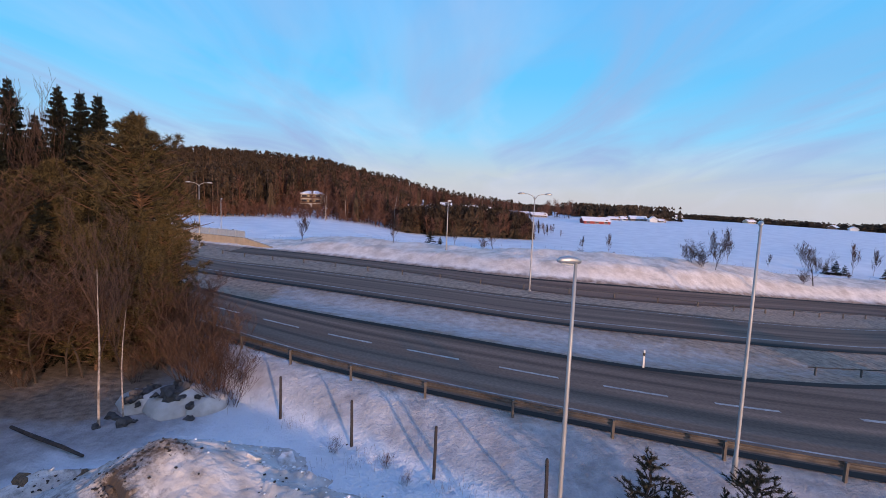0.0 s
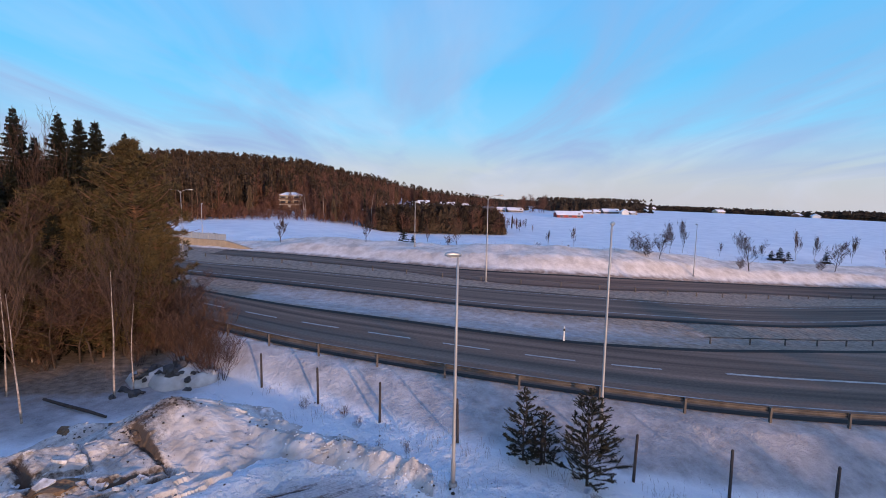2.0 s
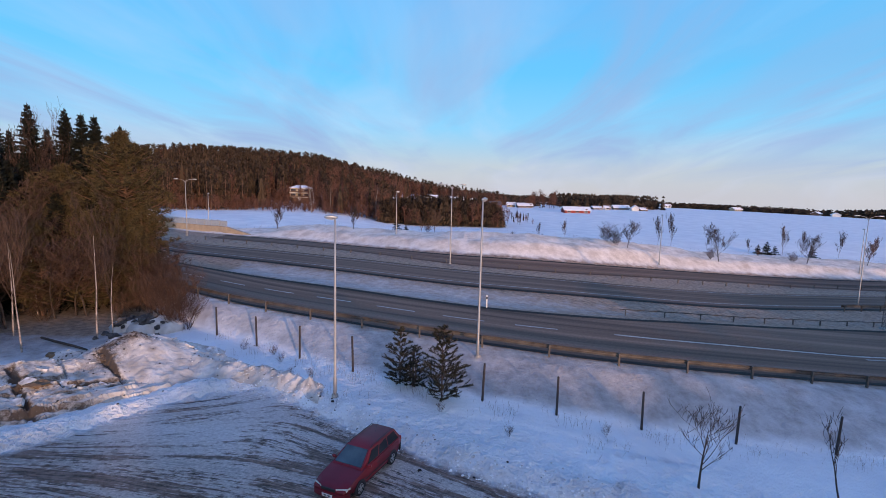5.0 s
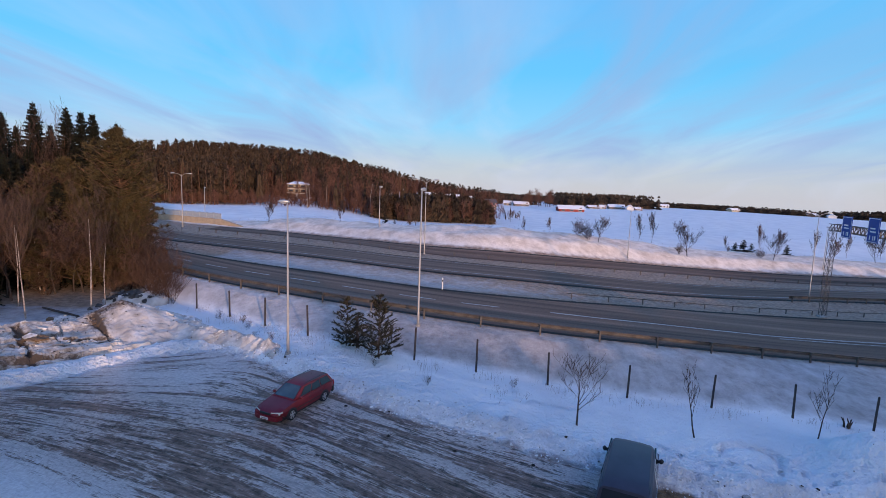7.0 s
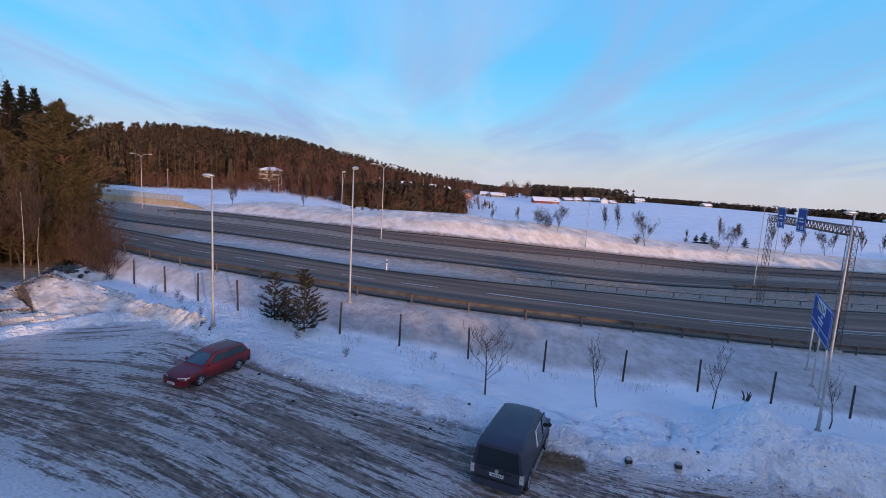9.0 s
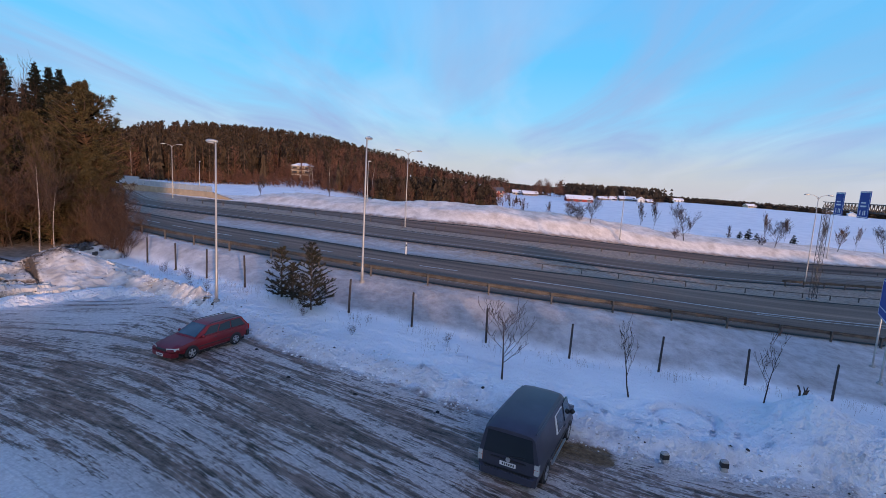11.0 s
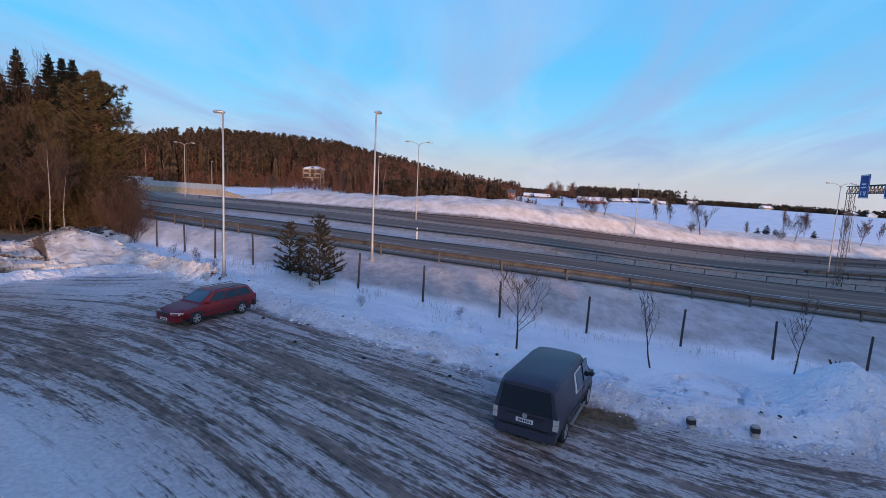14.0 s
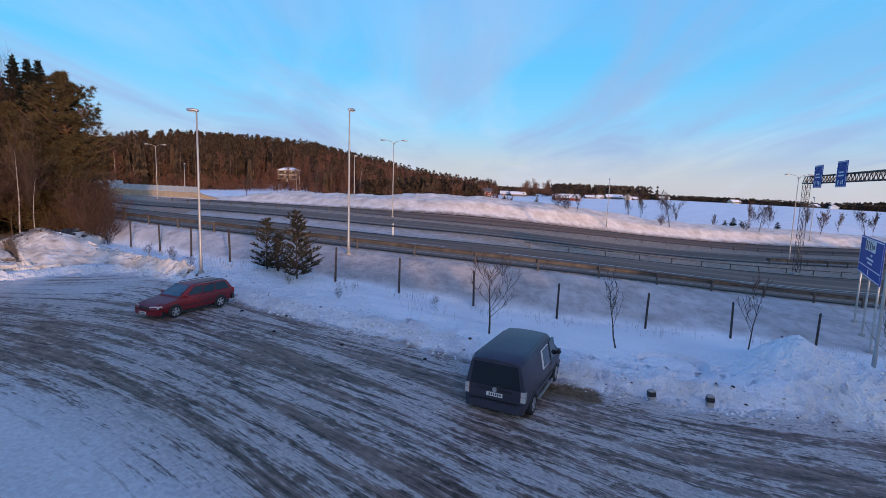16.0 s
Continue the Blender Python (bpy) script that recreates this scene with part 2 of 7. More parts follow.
    tan_snow = mix(ramp(noise_of(0.5, 7, None, 0.68), 0.36, 0.62), (0.50, 0.40, 0.31, 1), (0.86, 0.76, 0.66, 1))
    snow = mix(bank_tint.outputs["Fac"], snow, tan_snow)
    col = mix(dirt_shade_mix, snow, grit)
    col = mix(on_lot, col, lot)
    soil = n("ShaderNodeAttribute")
    soil.attribute_name = "soil"
    smask = ramp(math_of("ADD", soil.outputs["Fac"], math_of("MULTIPLY", math_of("SUBTRACT", noise_of(2.2, 6, None, 0.65), 0.5), 0.9)), 0.42, 0.66)
    col = mix(smask, col, mix(ramp(noise_of(5.0, 5), 0.35, 0.7), (0.13, 0.078, 0.038, 1), (0.33, 0.215, 0.115, 1)))
    l(col, b.inputs["Base Color"])
    wet = math_of("MULTIPLY", inv, on_lot)
    rgh = n("ShaderNodeMapRange")
    rgh.inputs["To Min"].default_value, rgh.inputs["To Max"].default_value = 0.75, 0.34
    l(wet, rgh.inputs[0])
    l(rgh.outputs[0], b.inputs["Roughness"])
    b.inputs["Specular IOR Level"].default_value = 0.35
    h = math_of("ADD", math_of("MULTIPLY", noise_of(2.6, 6, None, 0.6), 0.9), math_of("MULTIPLY", noise_of(13.0, 5, None, 0.65), 0.34))
    h = math_of("MULTIPLY", h, math_of("SUBTRACT", 1.0, math_of("MULTIPLY", on_lot, 0.65)))
    crumb = n("ShaderNodeAttribute")
    crumb.attribute_name = "crumb"
    vo = n("ShaderNodeTexVoronoi")
    vo.inputs["Scale"].default_value, vo.inputs["Detail"].default_value = 2.6, 2.0
    warp = n("ShaderNodeMix")
    warp.data_type, warp.blend_type = "RGBA", "LINEAR_LIGHT"
    warp.inputs["Factor"].default_value = 0.25
    wn = n("ShaderNodeTexNoise")
    wn.inputs["Scale"].default_value = 1.9
    l(tc.outputs["Object"], wn.inputs["Vector"])
    l(tc.outputs["Object"], warp.inputs["A"])
    l(wn.outputs["Color"], warp.inputs["B"])
    l(warp.outputs["Result"], vo.inputs["Vector"])
    h = math_of("ADD", h, math_of("MULTIPLY", math_of("MULTIPLY", vo.outputs["Distance"], crumb.outputs["Fac"]), 1.1))
    h2 = math_of("ADD", h, math_of("MULTIPLY", math_of("MULTIPLY", t, on_lot), 1.2))
    bp = n("ShaderNodeBump")
    bp.inputs["Strength"].default_value, bp.inputs["Distance"].default_value = 0.95, 0.20
    l(h2, bp.inputs["Height"])
    l(bp.outputs[0], b.inputs["Normal"])
    return m


def asphalt_material():
    """Dry grey winter asphalt, wheel tracks lengthwise, salt and snow dust between them."""
    m = bpy.data.materials.new("winter_asphalt")
    m.use_nodes = True
    nt = m.node_tree
    n, l = nt.nodes.new, nt.links.new
    b = nt.nodes["Principled BSDF"]
    uv = n("ShaderNodeUVMap")
    uv.uv_map = "lane"
    mp = n("ShaderNodeMapping")
    mp.inputs["Scale"].default_value = (0.012, 0.62, 1)
    l(uv.outputs[0], mp.inputs["Vector"])
    a = n("ShaderNodeTexNoise")
    a.inputs["Scale"].default_value, a.inputs["Detail"].default_value = 1.0, 6
    l(mp.outputs[0], a.inputs["Vector"])
    r = n("ShaderNodeValToRGB")
    r.color_ramp.elements[0].position, r.color_ramp.elements[1].position = 0.36, 0.66
    r.color_ramp.elements[0].color, r.color_ramp.elements[1].color = (0.075, 0.047, 0.033, 1), (0.27, 0.178, 0.128, 1)
    l(a.outputs["Fac"], r.inputs[0])
    g = n("ShaderNodeTexNoise")
    g.inputs["Scale"].default_value, g.inputs["Detail"].default_value = 6.0, 6
    l(uv.outputs[0], g.inputs["Vector"])
    mx = n("ShaderNodeMix")
    mx.data_type, mx.blend_type = "RGBA", "OVERLAY"
    mx.inputs["Factor"].default_value = 0.5
    l(r.outputs[0], mx.inputs["A"])
    l(g.outputs["Fac"], mx.inputs["B"])
    l(mx.outputs["Result"], b.inputs["Base Color"])
    b.inputs["Roughness"].default_value = 0.7
    b.inputs["Specular IOR Level"].default_value = 0.12
    bp = n("ShaderNodeBump")
    bp.inputs["Strength"].default_value, bp.inputs["Distance"].default_value = 0.25, 0.02
    l(g.outputs["Fac"], bp.inputs["Height"])
    l(bp.outputs[0], b.inputs["Normal"])
    return m


GROUND, ASPHALT = ground_material(), asphalt_material()
WORN_PAINT = material("worn_paint", (0.42, 0.40, 0.38), 0.7, second=(0.16, 0.14, 0.13), scale=1.5)
PAINT = material("road_paint", (0.50, 0.48, 0.45), 0.6, second=(0.26, 0.23, 0.21), scale=2.2)
SNOW = material("snow", (0.88, 0.885, 0.89), 0.75, second=(0.78, 0.79, 0.81), scale=0.8, bump=0.5, bump_scale=6, spec=0.3)
GALV = material("galvanised_steel", (0.55, 0.55, 0.53), 0.45, 0.75, vary=0.25, scale=5)
POLE = material("pole_steel", (0.42, 0.41, 0.395), 0.5, 0.35, vary=0.2, scale=2)
RAIL = material("weathered_rail", (0.15, 0.125, 0.105), 0.65, 0.2, second=(0.075, 0.062, 0.053), scale=1.5)
WOODPOST = material("dark_fence_post", (0.055, 0.045, 0.042), 0.85, second=(0.03, 0.026, 0.026), scale=9, bump=0.4)
ROCK = material("rock", (0.10, 0.095, 0.095), 0.8, second=(0.035, 0.033, 0.033), scale=2.5, bump=0.8)
CONCRETE = material("concrete", (0.42, 0.41, 0.39), 0.85, second=(0.26, 0.25, 0.24), scale=6, bump=0.4)
NEEDLE_DARK = island_material("spruce_needles", (0.005, 0.007, 0.005), (0.020, 0.021, 0.012))
NEEDLE_PINE = island_material("pine_needles", (0.016, 0.015, 0.008), (0.115, 0.085, 0.036))
BARK = material("bark", (0.085, 0.06, 0.045), 0.9, second=(0.035, 0.026, 0.022), scale=7, bump=0.6)
PINE_BARK = material("pine_bark", (0.19, 0.105, 0.06), 0.9, second=(0.08, 0.05, 0.035), scale=5, bump=0.5)
BIRCH_BARK = material("birch_bark", (0.46, 0.40, 0.35), 0.8, second=(0.14, 0.11, 0.09), scale=5, bump=0.2)
DARK_STRIP = material("dark_asphalt", (0.030, 0.024, 0.021), 0.75, spec=0.15, vary=0.4, scale=0.8, coords="Generated")
TWIG = island_material("bare_twigs", (0.034, 0.022, 0.017), (0.105, 0.065, 0.046))
TWIG_RED = island_material("reddish_twigs", (0.033, 0.019, 0.014), (0.115, 0.066, 0.044))
DRY_GRASS = island_material("dry_stalks", (0.12, 0.085, 0.06), (0.25, 0.18, 0.12))
GANTRY_STEEL = material("gantry_steel", (0.09, 0.085, 0.08), 0.55, 0.4, vary=0.3, scale=2)
GREY_SNOW = material("grey_snow", (0.60, 0.59, 0.58), 0.8, second=(0.40, 0.38, 0.36), scale=1.2, bump=0.8, bump_scale=5, spec=0.2)
YOUNG_NEEDLE = island_material("young_pine_needles", (0.016, 0.017, 0.011), (0.062, 0.054, 0.032))


# ---- building tools ----
class Soup:
    """Collects vertices and faces of one mesh."""

    def __init__(self):
        self.v, self.f = [], []

    def add(self, verts, faces):
        o = len(self.v)
        self.v.extend(tuple(p) for p in verts)
        self.f.extend(tuple(i + o for i in q) for q in faces)

    def box(self, x0, y0, z0, x1, y1, z1):
        self.add([(x0, y0, z0), (x1, y0, z0), (x1, y1, z0), (x0, y1, z0), (x0, y0, z1), (x1, y0, z1), (x1, y1, z1), (x0, y1, z1)],
                 [(0, 3, 2, 1), (4, 5, 6, 7), (0, 1, 5, 4), (1, 2, 6, 5), (2, 3, 7, 6), (3, 0, 4, 7)])

    def tube(self, a, b, ra, rb, sides=6, cap=True):
        a, b = Vector(a), Vector(b)
        d = (b - a).normalized() if (b - a).length else Vector((0, 0, 1))
        u = d.orthogonal().normalized()
        w = d.cross(u)
        vs = []
        for c, r in ((a, ra), (b, rb)):
            vs += [c + r * (math.cos(2 * math.pi * k / sides) * u + math.sin(2 * math.pi * k / sides) * w) for k in range(sides)]
        fs = [(k, (k + 1) % sides, sides + (k + 1) % sides, sides + k) for k in range(sides)]
        if cap:
            fs += [tuple(range(sides - 1, -1, -1)), tuple(range(sides, 2 * sides))]
        self.add(vs, fs)

    def sweep(self, points, radii, sides=6):
        """A tube through several points with one ring at each."""
        pts = [Vector(p) for p in points]
        rings = []
        for i, p in enumerate(pts):
            d = (pts[min(i + 1, len(pts) - 1)] - pts[max(i - 1, 0)]).normalized()
            u = d.cross(Vector((0.31, 0.92, 0.23))).normalized()
            w = d.cross(u)
            rings += [p + radii[i] * (math.cos(2 * math.pi * k / sides) * u + math.sin(2 * math.pi * k / sides) * w) for k in range(sides)]
        fs = []
        for i in range(len(pts) - 1):
            for k in range(sides):
                fs.append((i * sides + k, i * sides + (k + 1) % sides, (i + 1) * sides + (k + 1) % sides, (i + 1) * sides + k))
        fs += [tuple(range(sides - 1, -1, -1)), tuple(range(len(rings) - sides, len(rings)))]
        self.add(rings, fs)

    def mesh(self, name, mat, smooth=False):
        me = bpy.data.meshes.new(name)
        me.from_pydata(self.v, [], self.f)
        me.materials.append(mat)
        if smooth:
            me.polygons.foreach_set("use_smooth", [True] * len(me.polygons))
        return me


def part(name, geo, mat, parent=None, label="", smooth=False, at=None, bevel=0.0):
    """Links a Soup, bmesh or mesh as one object under a thing."""
    if isinstance(geo, Soup):
        me = geo.mesh(name, mat, smooth)
    elif isinstance(geo, bmesh.types.BMesh):
        me = bpy.data.meshes.new(name)
        geo.to_mesh(me)
        geo.free()
        me.materials.append(mat)
        if smooth:
            me.polygons.foreach_set("use_smooth", [True] * len(me.polygons))
    else:
        me = geo
    ob = new(name, me)
    if at is not None:
        ob.matrix_basis = at
    if parent is not None:
        ob.parent = parent
    if label:
        tagged(ob, label)
    if bevel:
        mod = ob.modifiers.new("bevel", "BEVEL")
        mod.width, mod.segments, mod.limit_method = bevel, 2, "ANGLE"
    return ob


def boxes(*args):
    s = Soup()
    for a in args:
        s.box(*a)
    return s


def empty(name, m, label, category, group=""):
    ob = new(name)
    ob.matrix_basis = m
    ob.empty_display_size = 0.2
    return tagged(ob, label, category, group)


def smooth_line(pts):
    """y as a smooth function of x through knots."""
    xs, ys = np.array([p[0] for p in pts], float), np.array([p[1] for p in pts], float)
    gx = np.linspace(xs[0], xs[-1], 4000)
    gy = np.interp(gx, xs, ys)
    w = max(3, int(10.0 / (gx[1] - gx[0])) | 1)
    pad = np.r_[gy[0] + (gy[1] - gy[0]) * np.arange(-w, 0), gy, gy[-1] + (gy[-1] - gy[-2]) * np.arange(1, w + 1)]
    k = np.hanning(w + 2)[1:-1]
    gs = np.convolve(pad, k / k.sum(), "same")[w:-w]
    return lambda x: np.interp(x, gx, gs)


def value_noise(x, y, seed=0):
    x, y = np.asarray(x, float), np.asarray(y, float)
    xi, yi = np.floor(x), np.floor(y)
    xf, yf = x - xi, y - yi
    xf, yf = xf * xf * (3 - 2 * xf), yf * yf * (3 - 2 * yf)

    def h(a, b):
        v = np.sin(a * 127.1 + b * 311.7 + seed * 74.7) * 43758.5453
        return v - np.floor(v)
    return (h(xi, yi) * (1 - xf) + h(xi + 1, yi) * xf) * (1 - yf) + (h(xi, yi + 1) * (1 - xf) + h(xi + 1, yi + 1) * xf) * yf


def fbm(x, y, octaves=4, seed=0):
    t, a = 0, 0.5
    for o in range(octaves):
        t = t + a * (value_noise(x * 2 ** o, y * 2 ** o, seed + o) - 0.5)
        a *= 0.5
    return t


def step(x, a, b):
    t = np.clip((np.asarray(x, float) - a) / (b - a), 0, 1)
    return t * t * (3 - 2 * t)


# ---- the lie of the land ----
road_level = smooth_line([(-400, 3.3), (-60, 3), (-30, 2.9), (-12, 2.9), (0, 2.87), (6, 2.82), (12, 2.59), (18, 2.32), (24, 2), (30, 1.5), (36, 0.91), (44, 0), (54, -1.03), (66, -1.95), (80, -2.48), (100, -2.64), (150, -2.95), (600, -3)])
fence_line = smooth_line([(-60, 70), (-25, 41), (-14, 34), (-8, 29.6), (-0.7, 24.8), (3, 22.4), (6.4, 20.4), (10, 17.9), (13.4, 16.9), (17, 16.2), (20.7, 15.8), (24.9, 15.7), (29.5, 15.5), (34.3, 15.4), (38.8, 15.1), (42.9, 14.7), (47, 13.6), (60, 10), (120, 2)])
guard_line = smooth_line([(-120, 142), (-60, 82), (-30, 50.5), (-20, 41.3), (-12, 34.8), (-5, 30.3), (0, 27.2), (6, 24.5), (12, 22.6), (18, 21), (24, 19.9), (30, 20.1), (36, 20.9), (44, 22.5), (54, 24.4), (66, 26.5), (80, 28.6), (100, 30.6), (140, 31.7), (400, 33)])
c1_far = smooth_line([(-120, 148), (-60, 88), (-30, 57), (-20, 48.6), (-12, 43.6), (-5, 39.5), (0, 37), (6, 34.6), (12, 32.5), (18, 31), (24, 30.8), (30, 31.8), (36, 33.8), (44, 36.6), (54, 40.2), (66, 43.5), (80, 46), (100, 47.5), (160, 48), (400, 49)])
c2_near = smooth_line([(-120, 156), (-60, 95), (-30, 61.5), (-20, 54.5), (-12, 51), (-5, 48), (0, 45.7), (6, 43.2), (12, 41.2), (18, 40.1), (24, 40.1), (30, 40.8), (36, 42.1), (44, 44.8), (54, 49.2), (66, 54.3), (80, 57.5), (100, 59), (160, 59), (400, 60)])
c2_far = smooth_line([(-120, 165), (-60, 104), (-30, 69), (-20, 62.5), (-12, 60), (-5, 57), (0, 54.8), (6, 52.2), (12, 50.3), (18, 49.5), (24, 49.2), (30, 49.8), (36, 51.2), (44, 54), (54, 58.2), (66, 63.4), (80, 66.8), (100, 68.4), (160, 68.5), (400, 69.5)])
bank_foot = smooth_line([(-120, 178), (-60, 113), (-40, 86), (-30, 79.7), (-20, 76), (-12, 72.9), (-5, 69.6), (0, 66.9), (6, 63.4), (12, 60.4), (18, 58.7), (24, 58.5), (30, 59.8), (36, 62.2), (44, 66.2), (54, 70.8), (66, 74.2), (80, 76), (100, 77), (140, 76), (400, 77)])
lot_far = smooth_line([(-30, 3), (-8, 8.4), (-2, 9), (0, 12), (1, 14.6), (2.6, 16.9), (5, 17), (7.2, 16), (8.6, 14.5), (11, 13), (13.5, 11.6), (16.6, 9.9), (20, 8.9), (22.6, 8.4), (25, 8.1), (29, 7.1), (31.5, 6.9), (33.5, 6.6), (38.7, 6.6), (60, 3), (120, -6)])
lane_far = smooth_line([(-30, 9), (-8, 11.5), (0, 12.6), (8, 13.0), (11, 12.6), (13.5, 11.6), (16.6, 9.9), (20, 8.9), (22.6, 8.4), (25, 8.1), (29, 7.1), (33.5, 6.6), (38.7, 6.6), (60, 3), (120, -6)])
lot_near = smooth_line([(-30, 6), (-5, 7), (3, 5.6), (8.3, 3.7), (11.8, 2.5), (15.2, 1), (18, -0.4), (20, -1.8), (26, -6), (40, -16), (120, -60)])


lot_slope = smooth_line([(-60, 1.0), (0, 0.95), (8, 0.92), (13, 0.8), (17, 0.58), (20, 0.28), (23, -0.12), (26.6, -0.7), (30, -1.15), (34, -1.45), (40, -1.85), (60, -2.6), (120, -3.4)])
fence_level = smooth_line([(-60, 1.6), (-8, 1.4), (-1, 1.36), (6, 1.5), (10, 1.72), (13, 1.5), (17, 1.1), (20.7, 0.66), (24.9, 0.08), (29.5, -0.41), (34.3, -0.7), (38.8, -0.96), (42.9, -1.26), (60, -2.2), (120, -3.2)])


def lot_level(x, y):
    return lot_slope(np.asarray(x, float))


RIDGE = [(-330, 285, 2), (-208, 285, 2.5), (-181, 285, 3), (-165, 285, 6), (-150, 285, 11), (-134, 285, 13.6), (-114, 285, 12.6), (-98, 285, 11.8), (-82, 285, 11.2), (-62, 285, 10.4), (-38, 285, 8.8), (-20, 285, 6.8), (-2, 285, 4.6), (14, 285, 2.6), (30, 285, 1.0), (47, 285, 0)]


def hill(x, y):
    x, y = np.asarray(x, float), np.asarray(y, float)
    rx, ry, rh = [np.array(c, float) for c in zip(*RIDGE)]
    h, top = np.interp(x, rx, rh, left=12, right=0), np.interp(x, rx, ry)
    knoll = 2.2 * np.exp(-((x + 41) / 15) ** 2 - ((y - 177) / 13) ** 2)
    return h * step(y, top - 128, top - 8) * (1 - 0.4 * step(y, top, top + 300)) + knoll


def land(x, y):
    """The height of the ground, from the parking lot across the motorway to the fields and the wooded hill."""
    x, y = np.asarray(x, float), np.asarray(y, float)
    zr, zl = road_level(x), lot_level(x, y)
    yf, yg, a1, b0, b1, bf = fence_line(x), guard_line(x), c1_far(x), c2_near(x), c2_far(x), bank_foot(x)
    raise_ = 0.8 * step(x, -5, 30)
    crest = 2.0 + 0.7 * step(x, 8, 24) * (1 - step(x, 42, 62)) + 0.6 * step(x, 20, 60) - 1.0 * step(x, 75, 110) - 1.7 * (1 - step(x, -25, -6))
    zfence = fence_level(x)
    zfar = 3.2 - 2.9 * step(x, -35, 5) + (1.0 + 1.3 * step(x, -20, 30)) * step(y, 150, 300) - 1.2 * step(x, 120, 240) - 4.0 * step(x, 200, 420) - 0.035 * np.maximum(0, np.hypot(x, y) - 470)
    mid = 0.5 * (a1 + b0)
    yl = np.minimum(lot_far(x), yf - 4.2)
    ys = [yl, yl + 2.6, yf, yg - 1.0, yg + 0.2, a1 + 0.2, mid, b0 - 0.2, b1, b1 + 4, bf - 1, bf + 4, bf + 9, bf + 18, bf + 60]
    zs = [zl, zl + 0.68 * (zfence - zl), zfence, zr - 0.15, zr, zr, zr - 0.35, zr, zr, zr + 0.2 * raise_, zr + raise_, zr + raise_ + 0.75 * crest, zr + raise_ + crest, zr + raise_ * 0.8 + 0.1 * crest, zfar]
    z = zl + 0 * x
    for k in range(len(ys) - 1):
        t = np.clip((y - ys[k]) / np.maximum(ys[k + 1] - ys[k], 0.1), 0, 1)
        s = t if k not in (10, 11, 12, 13) else t * t * (3 - 2 * t)
        z = np.where(y >= ys[k], zs[k] + (zs[k + 1] - zs[k]) * s, z)
    return z + hill(x, y)


def ground_height(x, y):
    """With the small unevenness of drifts, the ploughed edge and the mound added."""
    x, y = np.asarray(x, float), np.asarray(y, float)
    z = land(x, y)
    off_road = 1 - step(y, guard_line(x) - 1.5, guard_line(x)) * (1 - step(y, bank_foot(x), bank_foot(x) + 1.5))
    d = y - lot_far(x)
    ridge = np.exp(-((d - 1.3) / 0.9) ** 2) * (0.30 + 0.35 * fbm(x * 0.9, y * 0.9, 4, 3)) * (1 - step(y, 16.5, 19))
    z = z + off_road * (0.10 * fbm(x * 0.35, y * 0.35, 4, 1) + 0.10 * step(d, 0, 1) * fbm(x * 1.4, y * 1.4, 3, 7) + 0.30 * step(d, -0.2, 0.6) * (1 - step(d, 2.5, 6)) * fbm(x * 1.9, y * 1.9, 3, 9)) + np.maximum(0, ridge)
    far = step(y, bank_foot(x), bank_foot(x) + 3) * (1 - step(y, bank_foot(x) + 14, bank_foot(x) + 40))
    z = z + far * (0.7 * fbm(x * 0.22, y * 0.3, 4, 11) + 0.5 * np.abs(fbm(x * 0.5, y * 0.7, 3, 13)))
    lo, up = lot_near(x), lot_far(x)
    lane = (y - lo) / np.maximum(lane_far(x) - lo, 3.0) * 12.0
    on = step(up - y, -0.2, 0.8) * step(y, -16, -12)
    z = z + on * (0.07 * fbm((x - 0.35 * y) * 0.22, lane * 1.6, 4, 31) + 0.04 * fbm((x - 0.35 * y) * 0.8, lane * 3.4, 3, 33))
    m = np.hypot((x - 38.6) / 2.3, (y - 10.0) / 1.7)
    z = z + 1.8 * np.exp(-m ** 1.6) * (1 + 0.4 * fbm(x * 0.8, y * 0.8, 4, 5))
    z = z - 0.45 * np.exp(-((x - 36.2) / 1.6) ** 2 - ((y - 9.9) / 1.3) ** 2)
    m = np.hypot((x - 43.0) / 4.2, (y - 8.6) / 1.7)
    z = z + 0.9 * np.exp(-m * m) * (1 + 0.6 * fbm(x * 0.8, y * 0.8, 4, 6))
    # crumbled snow thrown up along the ploughed edge, and on the mounds
    crumb = (1 - 0.92 * np.exp(-((x - 33.8) / 2.6) ** 2 - ((y - 10.5) / 2.0) ** 2)) * (1 - np.exp(-((x - 28.4) / 1.3) ** 2 - ((y - 6.7) / 0.8) ** 2)) * step(d, 0.0, 0.5) * (1 - step(d, 2.2, 5.5)) * step(x, -1, 3) * (1 - step(x, 60, 70))
    z = z + crumb * (0.26 * np.abs(fbm(0.8 * x + 0.6 * y, 0.8 * y - 0.6 * x, 2, 41)) + 0.40 * np.abs(fbm(1.5 * x + 1.1 * y, 1.5 * y - 1.1 * x, 1, 43)) * (0.4 + fbm(x * 0.3, y * 0.3, 2, 45) + 0.4))
    return z


TRAILS = [(10.5, 15.6, 25.4, 13.2, 26), (27.2, 9.2, 37.4, 8.8, 26), (17.1, 12.9, 28.0, 13.2, 22), (34.6, 8.2, 42.6, 7.8, 24), (2.0, 22.6, 9.6, 17.0, 16), (39.0, 7.6, 44.4, 10.0, 20), (27.8, 11.4, 32.2, 8.2, 16), (20.6, 11.0, 25.0, 13.2, 12), (-8.0, 24.0, 1.8, 22.2, 22)]


